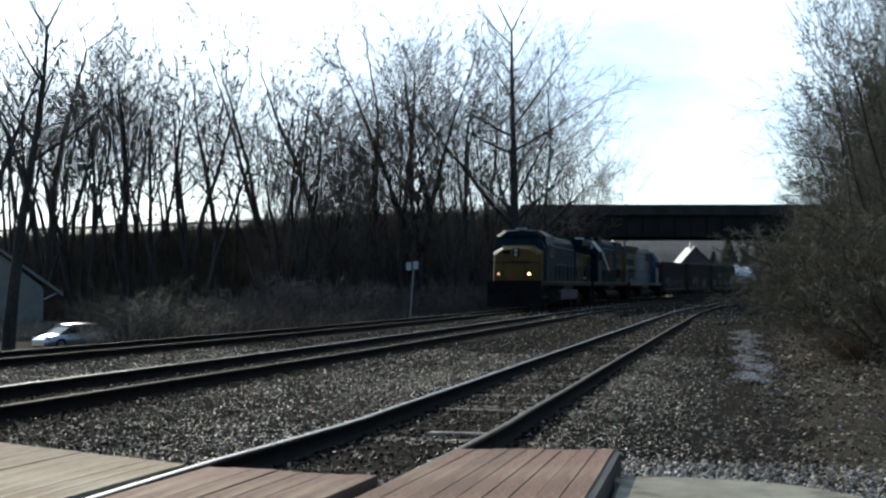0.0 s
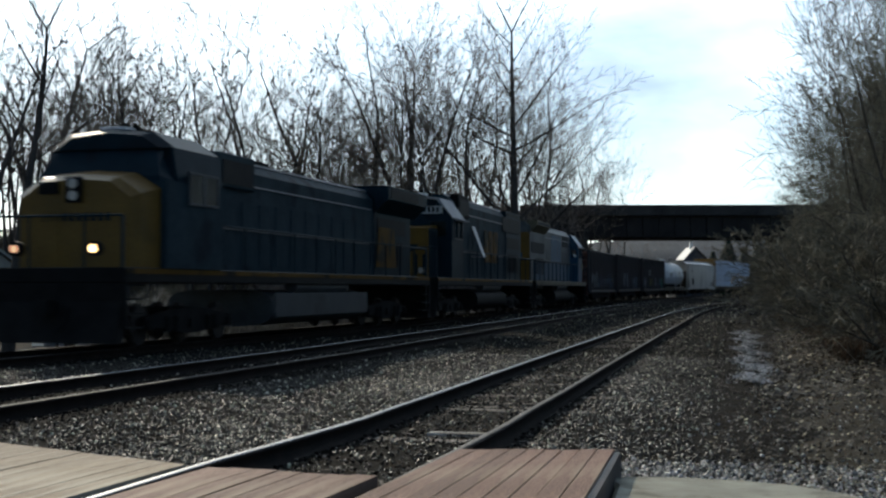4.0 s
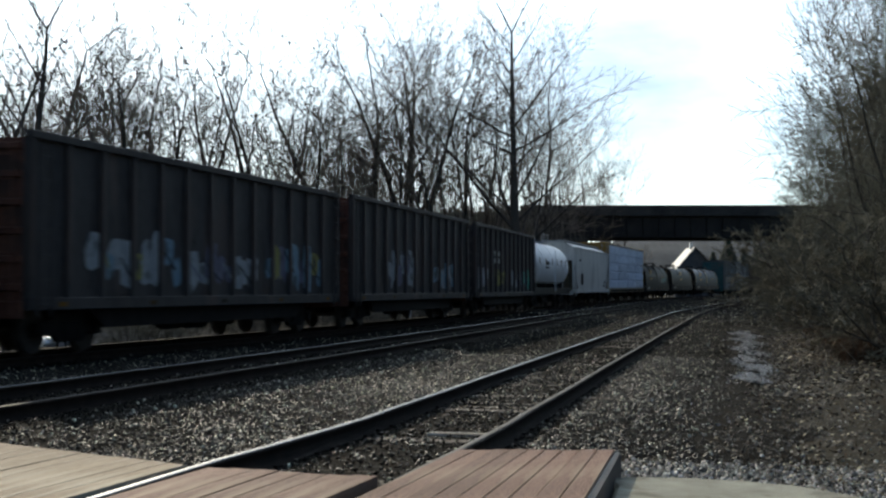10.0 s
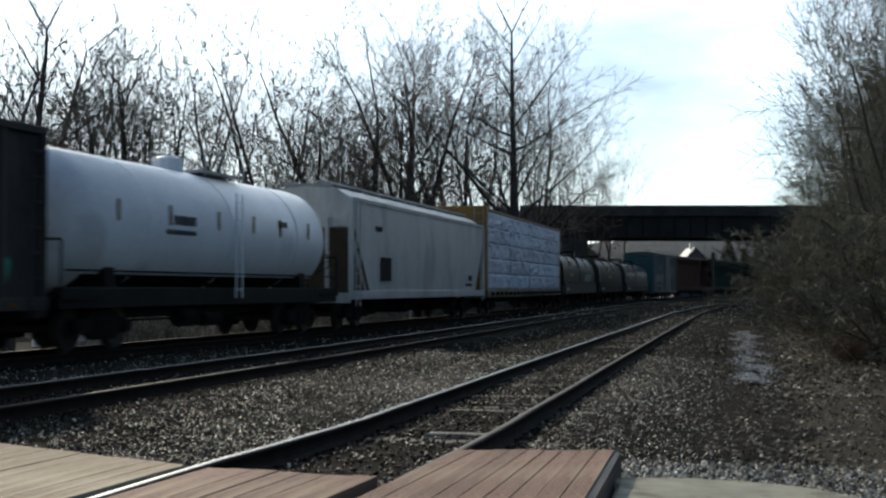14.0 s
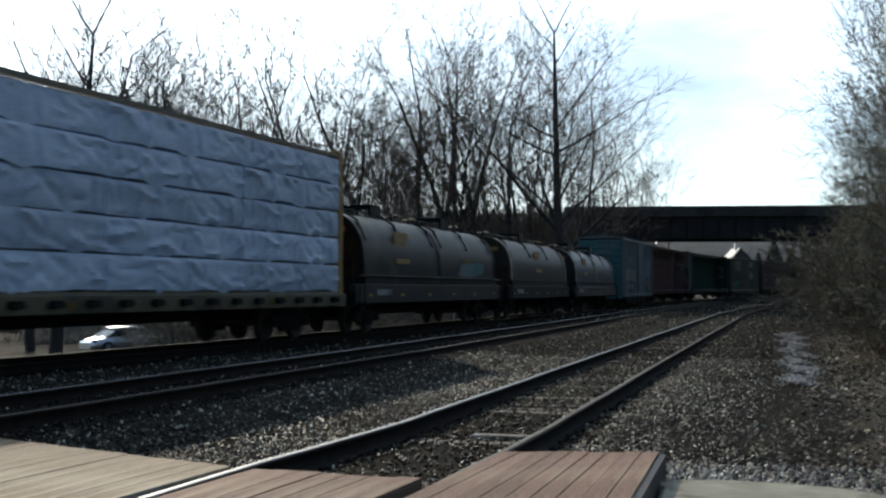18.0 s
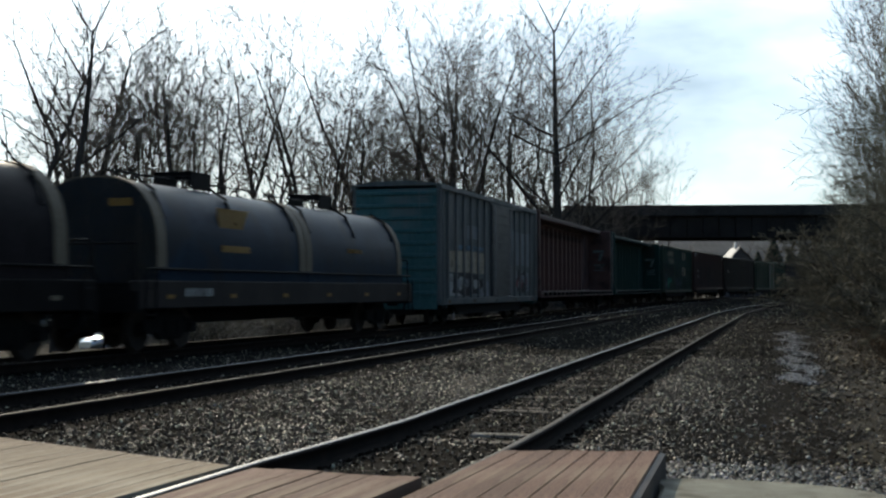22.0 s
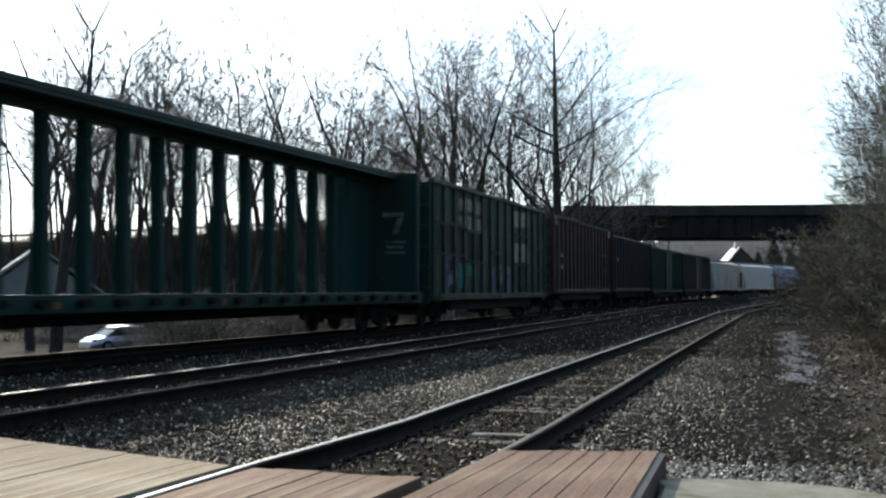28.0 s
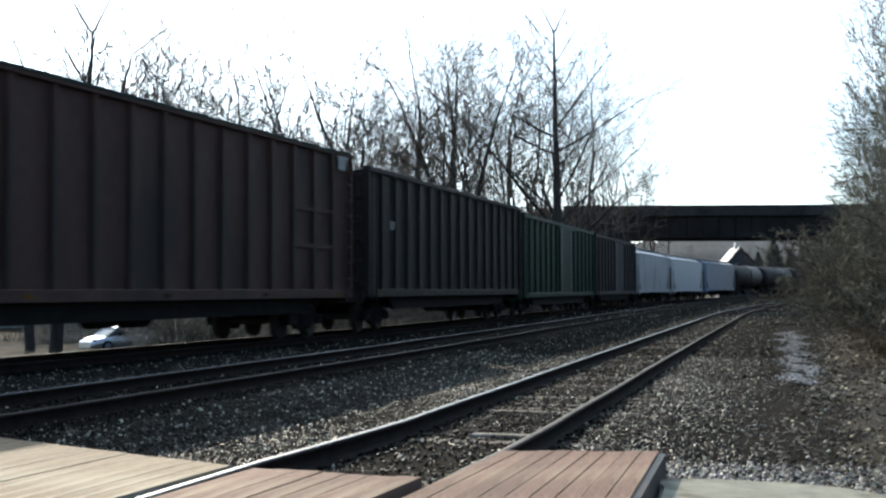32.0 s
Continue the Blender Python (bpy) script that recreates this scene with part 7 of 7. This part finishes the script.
def low_scrub(n):
    d = 78 + 34 * rng.random(n)
    x = (-40 + 190 * rng.random(n) - 784) / F * d
    return x, d, ground_z(x, d)


stalks(1500, low_scrub, 0.6, "scrub", "low dead scrub in front of the house", "scrub", M_brush, 6, 0.012, 0.5)


def verge(n):
    d = 27 + 78 * rng.random(n) ** 1.4
    px = 1378 + np.maximum(0, 58 - d) * 3.9 + 230 * rng.random(n)
    x = (px - 784) / F * d
    return x, d, ground_z(x, d)


stalks(5000, verge, 0.55, "dry_grass", "tufts of rust-brown dead grass and stems", "grass", M_grass, 7, 0.005, 0.45, -0.2)
stalks(2200, verge, 0.75, "brush", "tangled grey stems along the verge", "brush", M_thicket, 5, 0.006, 0.8, -0.3)


def bridge_screen(n):
    d = 84 + 44 * rng.random(n)
    px = 1392 + 70 * rng.random(n)
    x = (px - 784) / F * d
    return x, d, ground_z(x, d)


stalks(2600, bridge_screen, 4.2, "brush", "tall tangled stems beside the bridge", "brush", M_brush, 7, 0.016, 0.22)
stalks(260, lambda n: right_ground(n, 13.6, 17, -8, 40), 0.16, "weeds", "thin weeds on the gravel verge", "weeds", M_grass, 4, 0.003, 0.5)

# pale gravel washed out on the verge
def pale_patch(n):
    d = 20.5 + 26 * rng.random(n) ** 1.5
    px = 1333 - (d - 20.5) * 0.75 + rng.normal(0, 1, n) * (14 - (d - 20.5) * 0.22) + 9 * np.sin(d * 1.1)
    x = (px - 784) / F * d
    k = np.sin(x * 9) + np.sin(d * 2.3 + 1) > -0.9
    x, d = x[k], d[k]
    return x, d, np.maximum(ground_z(x, d), -0.34) + 0.045


M_pale = islands("pale_gravel", (0.16, 0.165, 0.172), (0.44, 0.45, 0.46), 0.7)
flat_bits(5200, pale_patch, 0.032, "pale_gravel", "patch of pale washed-out gravel on the verge", "gravel", M_pale)

# ---- bridge ----
BY = 146.0
bridge = thing("road_bridge", "dark steel girder road bridge over the tracks", "bridge")
bl, br = at_px(985, BY), at_px(1660, BY)
zs, zt_ = 1.186 + (513 - 420) / F * BY, 1.186 + (513 - 363) / F * BY
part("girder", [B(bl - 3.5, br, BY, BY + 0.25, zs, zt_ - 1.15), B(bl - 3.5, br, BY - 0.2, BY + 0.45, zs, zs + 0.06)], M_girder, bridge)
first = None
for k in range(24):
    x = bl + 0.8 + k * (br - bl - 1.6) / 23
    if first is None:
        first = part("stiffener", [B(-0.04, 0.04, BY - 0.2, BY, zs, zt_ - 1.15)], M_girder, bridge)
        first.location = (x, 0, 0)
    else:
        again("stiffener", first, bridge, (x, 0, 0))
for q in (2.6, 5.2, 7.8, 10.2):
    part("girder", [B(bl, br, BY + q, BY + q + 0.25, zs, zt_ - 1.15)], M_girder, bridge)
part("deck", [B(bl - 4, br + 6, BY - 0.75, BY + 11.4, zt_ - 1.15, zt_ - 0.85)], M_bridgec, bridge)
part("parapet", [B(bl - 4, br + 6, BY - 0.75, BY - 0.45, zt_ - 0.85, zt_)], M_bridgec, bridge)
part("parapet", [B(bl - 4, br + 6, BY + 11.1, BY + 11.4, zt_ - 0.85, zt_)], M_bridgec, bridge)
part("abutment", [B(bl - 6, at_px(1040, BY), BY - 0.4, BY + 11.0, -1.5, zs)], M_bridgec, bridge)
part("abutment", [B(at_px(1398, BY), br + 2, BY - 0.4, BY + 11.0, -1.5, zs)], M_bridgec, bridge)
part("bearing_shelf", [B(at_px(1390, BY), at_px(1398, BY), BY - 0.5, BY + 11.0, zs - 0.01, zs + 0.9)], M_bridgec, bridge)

# road along the embankment and its guardrail
road = thing("guardrail", "galvanised guardrail on posts along the embankment road", "guardrail")
prev = None
for k in range(34):
    x = -58 + k * 2.15
    y = 146 + 0.04 * (13 - x) + 1.0
    z = float(np.interp(x, [-60, 13], [6.85, 9.5]))
    part("post", [B(x - 0.08, x + 0.08, y - 0.08, y + 0.08, z - 0.6, z + 0.75)], M_galv, road)
    if prev:
        a, b = Vector(prev), Vector((x, y - 0.1, z))
        wv = [[(p.x, p.y + dy, p.z + dz) for dy, dz in ((0, 0.42), (-0.08, 0.50), (0, 0.58), (-0.08, 0.66), (0, 0.74), (0.03, 0.74), (0.03, 0.42))] for p in (a, b)]
        part("rail_beam", [loft(wv)], M_galv, road)
    prev = (x, y - 0.1, z)
rv = [[(x, 148.2 + 0.04 * (13 - x) + dy, float(np.interp(x, [-60, 13], [6.66, 9.36]))) for dy in (0, 7)] for x in (-200, -60, -20, 13)]
rdm = big("road", [p for r in rv for p in r], [(2 * i, 2 * i + 2, 2 * i + 3, 2 * i + 1) for i in range(3)], mat("asphalt", (0.04, 0.04, 0.042), (0.065, 0.065, 0.067), 1, 0.9))
tagged(new("road", rdm), "grey asphalt road on top of the embankment", "road", kind="structure")

# ---- small house, parked car and sign below the bank ----
HD = 112.0
house = thing("house", "small pale grey gabled house beyond the tracks", "house", at=pose(at_px(-16, HD), HD, 0, 0, 0, 24))
px = HD / F
hw, he, hr, hb = 90 * px, 1.186 + (513 - 512) * px, 1.186 + (513 - 430) * px, 1.186 + (513 - 572) * px
part("wall", [EY([(-hw, hb - 1), (hw, hb - 1), (hw, he + 0.1), (0, hr - 0.35), (-hw, he + 0.1)], 0, 7.0)], M_siding, house)
for sg in (1, -1):
    part("roof_slope", [EY([(0, hr), (sg * 122 * px, he - 0.35), (sg * 122 * px, he - 0.53), (0, hr - 0.2)], -0.5, 7.5)], M_roof, house)
    part("barge_board", [EY([(0, hr + 0.02), (sg * 123 * px, he - 0.34), (sg * 123 * px, he - 0.6), (0, hr - 0.26)], -0.56, -0.505)], M_siding, house)
for k in range(14):
    z = hb + 0.05 + k * 0.2
    part("siding_board", [B(-hw, hw, -0.03, -0.002, z, z + 0.185)], M_siding, house)
part("soffit_bracket", [C((hw, -0.2, he - 0.9), (112 * px, -0.2, he - 0.35), 0.06, 6)], M_white, house)

CD = 74.0
car = thing("parked_car", "silver parked car glinting in the sun", "car", at=pose(at_px(132, CD), CD, 1.186 - (618 - 513) / F * CD, 0, 0, 48))


def shell(stations, floor):
    """A rounded car shell: stations of (x, half width, top height)."""
    secs = []
    for x, w, h in stations:
        ring = [(x, w * 0.92, floor)]
        for k in range(13):
            a = math.pi * k / 12
            ring.append((x, w * math.copysign(abs(math.cos(a)) ** 0.42, math.cos(a)), floor + 0.1 + (h - floor - 0.1) * math.sin(a) ** 0.38))
        secs.append(ring + [(x, -w * 0.92, floor)])
    return loft(secs)


part("body", [shell([(-2.25, 0.62, 0.58), (-2.12, 0.76, 0.70), (-1.85, 0.84, 0.79), (-1.4, 0.87, 0.87), (-0.9, 0.88, 0.93), (0.2, 0.88, 0.96), (1.3, 0.88, 0.98), (1.85, 0.85, 0.96), (2.1, 0.78, 0.86), (2.22, 0.66, 0.66)], 0.24)], M_carpaint, car, smooth=True)
part("greenhouse", [shell([(-1.3, 0.72, 0.90), (-0.95, 0.76, 1.12), (-0.55, 0.76, 1.33), (0.3, 0.76, 1.42), (1.0, 0.76, 1.40), (1.5, 0.74, 1.22), (1.85, 0.70, 0.98)], 0.82)], M_glass, car, "tinted windows", smooth=True)
part("roof", [shell([(-0.62, 0.62, 1.33), (-0.4, 0.68, 1.40), (0.3, 0.69, 1.45), (0.95, 0.68, 1.43), (1.15, 0.62, 1.37)], 1.28)], M_carpaint, car, smooth=True)
part("bonnet_edge", [C((-1.25, y * 0.9, 0.9), (-0.6, y * 0.8, 1.33), 0.03, 6) for y in (-0.8, 0.8)], M_carpaint, car)
for x in (-1.35, 1.35):
    for y in (-0.82, 0.82):
        w = part("wheel", [C((x, y - 0.1, 0.32), (x, y + 0.1, 0.32), 0.32, 16)], M_black, car)
        part("rim", [C((x, y - 0.11, 0.32), (x, y + 0.11, 0.32), 0.2, 12)], M_galv, w)
for y in (-0.6, 0.6):
    part("headlight", [B(-2.12, -1.98, y - 0.16, y + 0.16, 0.58, 0.74)], M_glass, car)

SD = 80.0
sign = thing("trackside_sign", "small pale double sign on a leaning post", "sign", at=pose(at_px(731, SD), SD, 0))
q = SD / F
zsg = 1.186 + (513 - 471) * q
part("post", [C((-8 * q, 0.05, -1.9), (2 * q, 0.05, zsg + 0.2), 0.05, 8)], M_galv, sign)
part("panel", [B(-12 * q, -3 * q, -0.02, 0.0, zsg - 8 * q, zsg + 6 * q)], M_white, sign)
part("panel", [B(0, 9 * q, -0.02, 0.0, zsg - 6 * q, zsg + 8 * q)], M_white, sign)

# ---- beyond the bridge ----
def ridge(name, y, x0, x1, base, peak, seed, material, label):
    rr = np.random.default_rng(seed)
    n = 220
    xs = np.linspace(x0, x1, n)
    h = np.zeros(n)
    for k in range(1, 40):
        h += rr.normal() / k ** 1.1 * np.sin(2 * np.pi * k * (xs - x0) / (x1 - x0) + rr.random() * 6.28)
    h = (h - h.min()) / (h.max() - h.min())
    h = (base + (peak - base) * h) * np.sin(np.pi * np.linspace(0.02, 0.98, n)) ** 0.35 + rr.normal(0, 0.9, n)
    v = []
    for x, z in zip(xs, h):
        v += [(x, y - 260, -5), (x, y - 90, z * 0.62), (x, y, z), (x, y + 200, -5)]
    f = [(4 * i + j, 4 * i + 4 + j, 4 * i + 5 + j, 4 * i + 1 + j) for i in range(n - 1) for j in range(3)]
    return tagged(new(name, big(name, v, f, material, False)), label, "hills", kind="structure")


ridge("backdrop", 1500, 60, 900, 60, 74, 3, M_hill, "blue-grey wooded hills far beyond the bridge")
FD = 262.0
fq = FD / F
barn = thing("white_roofed_house", "distant house, roof pale on the lit side, dark on the other", "house", at=pose(at_px(1232, FD), FD, 0))
zr_, ze_ = 1.186 + (513 - 436) * fq, 1.186 + (513 - 480) * fq
part("wall", [EY([(-38 * fq, -2), (40 * fq, -2), (40 * fq, ze_), (0, zr_ - 0.3), (-38 * fq, ze_)], 0, 9)], mat("far_house_wall", (0.06, 0.065, 0.075), (0.10, 0.105, 0.115), 1, 0.8), barn)
# Light put into the roof colours: pale lit slope, near-black shaded slope.
part("roof_slope", [EY([(-2 * fq, zr_), (-44 * fq, ze_ - 0.5), (-44 * fq, ze_ - 0.8), (-2 * fq, zr_ - 0.3)], -0.6, 9.5)], M_roof, barn)
part("roof_slope", [EY([(-2 * fq, zr_), (44 * fq, ze_ - 0.5), (44 * fq, ze_ - 0.8), (-2 * fq, zr_ - 0.3)], -0.6, 9.5)], M_dark, barn)
part("chimney", [B(-7 * fq, -3 * fq, 2, 3, zr_ - 0.8, zr_ + 0.9)], M_white, barn)


def pine(px, d, toppx, seed):
    rnd = random.Random(seed)
    zt = 1.186 + (513 - toppx) / F * d
    H = zt + 1
    t = thing("pine_tree", "dark evergreen tree beyond the bridge", "tree", "evergreens beyond the bridge", at=pose(at_px(px, d), d, -1))
    part("trunk", [C((0, 0, 0), (0, 0, H * 0.95), 0.25, 7, 0.04)], M_bark, t)
    v, f = [], []
    for k in range(420):
        z = H * (0.12 + 0.88 * (k / 420) ** 0.9)
        R = (H * 0.42) * (1 - z / H) ** 0.8 + 0.2
        a = rnd.uniform(0, 6.283)
        r0, r1 = R * rnd.uniform(0.0, 0.3), R * rnd.uniform(0.7, 1.15)
        w = rnd.uniform(0.25, 0.5)
        c, s = math.cos(a), math.sin(a)
        o = len(v)
        v += [(c * r0, s * r0, z + 0.2), (c * r1 * 0.8 - s * w, s * r1 * 0.8 + c * w, z - 0.15 * R), (c * r1, s * r1, z - 0.3 * R), (c * r1 * 0.8 + s * w, s * r1 * 0.8 - c * w, z - 0.15 * R), (c * r1 * 0.6, s * r1 * 0.6, z + 0.25)]
        f += [(o, o + 1, o + 4), (o + 1, o + 2, o + 4), (o + 2, o + 3, o + 4), (o + 3, o, o + 4)]
    o = new("crown", big("crown", v, f, M_pine))
    o.parent = t
    return t


for px_, d, tp, sd in ((1289, 270, 424, 1), (1318, 300, 440, 2), (1262, 310, 446, 3), (1340, 280, 436, 4), (1235, 330, 452, 5)):
    pine(px_, float(d), tp, sd)
for k in range(26):
    px_, d = rt.uniform(1040, 1420), rt.uniform(190, 330)
    if abs(px_ - 1210) < 40:
        continue
    x = at_px(px_, d)
    u, s = line_offset(np.array([x]), np.array([d]))
    if -5 < u[0] < 15:
        continue
    plant(rt.choice(K_thin), x, d, rt.uniform(8, 13), rt.uniform(0, 360), "bare tree beyond the bridge", group="bare trees beyond the bridge", wide=1.3)

motions()
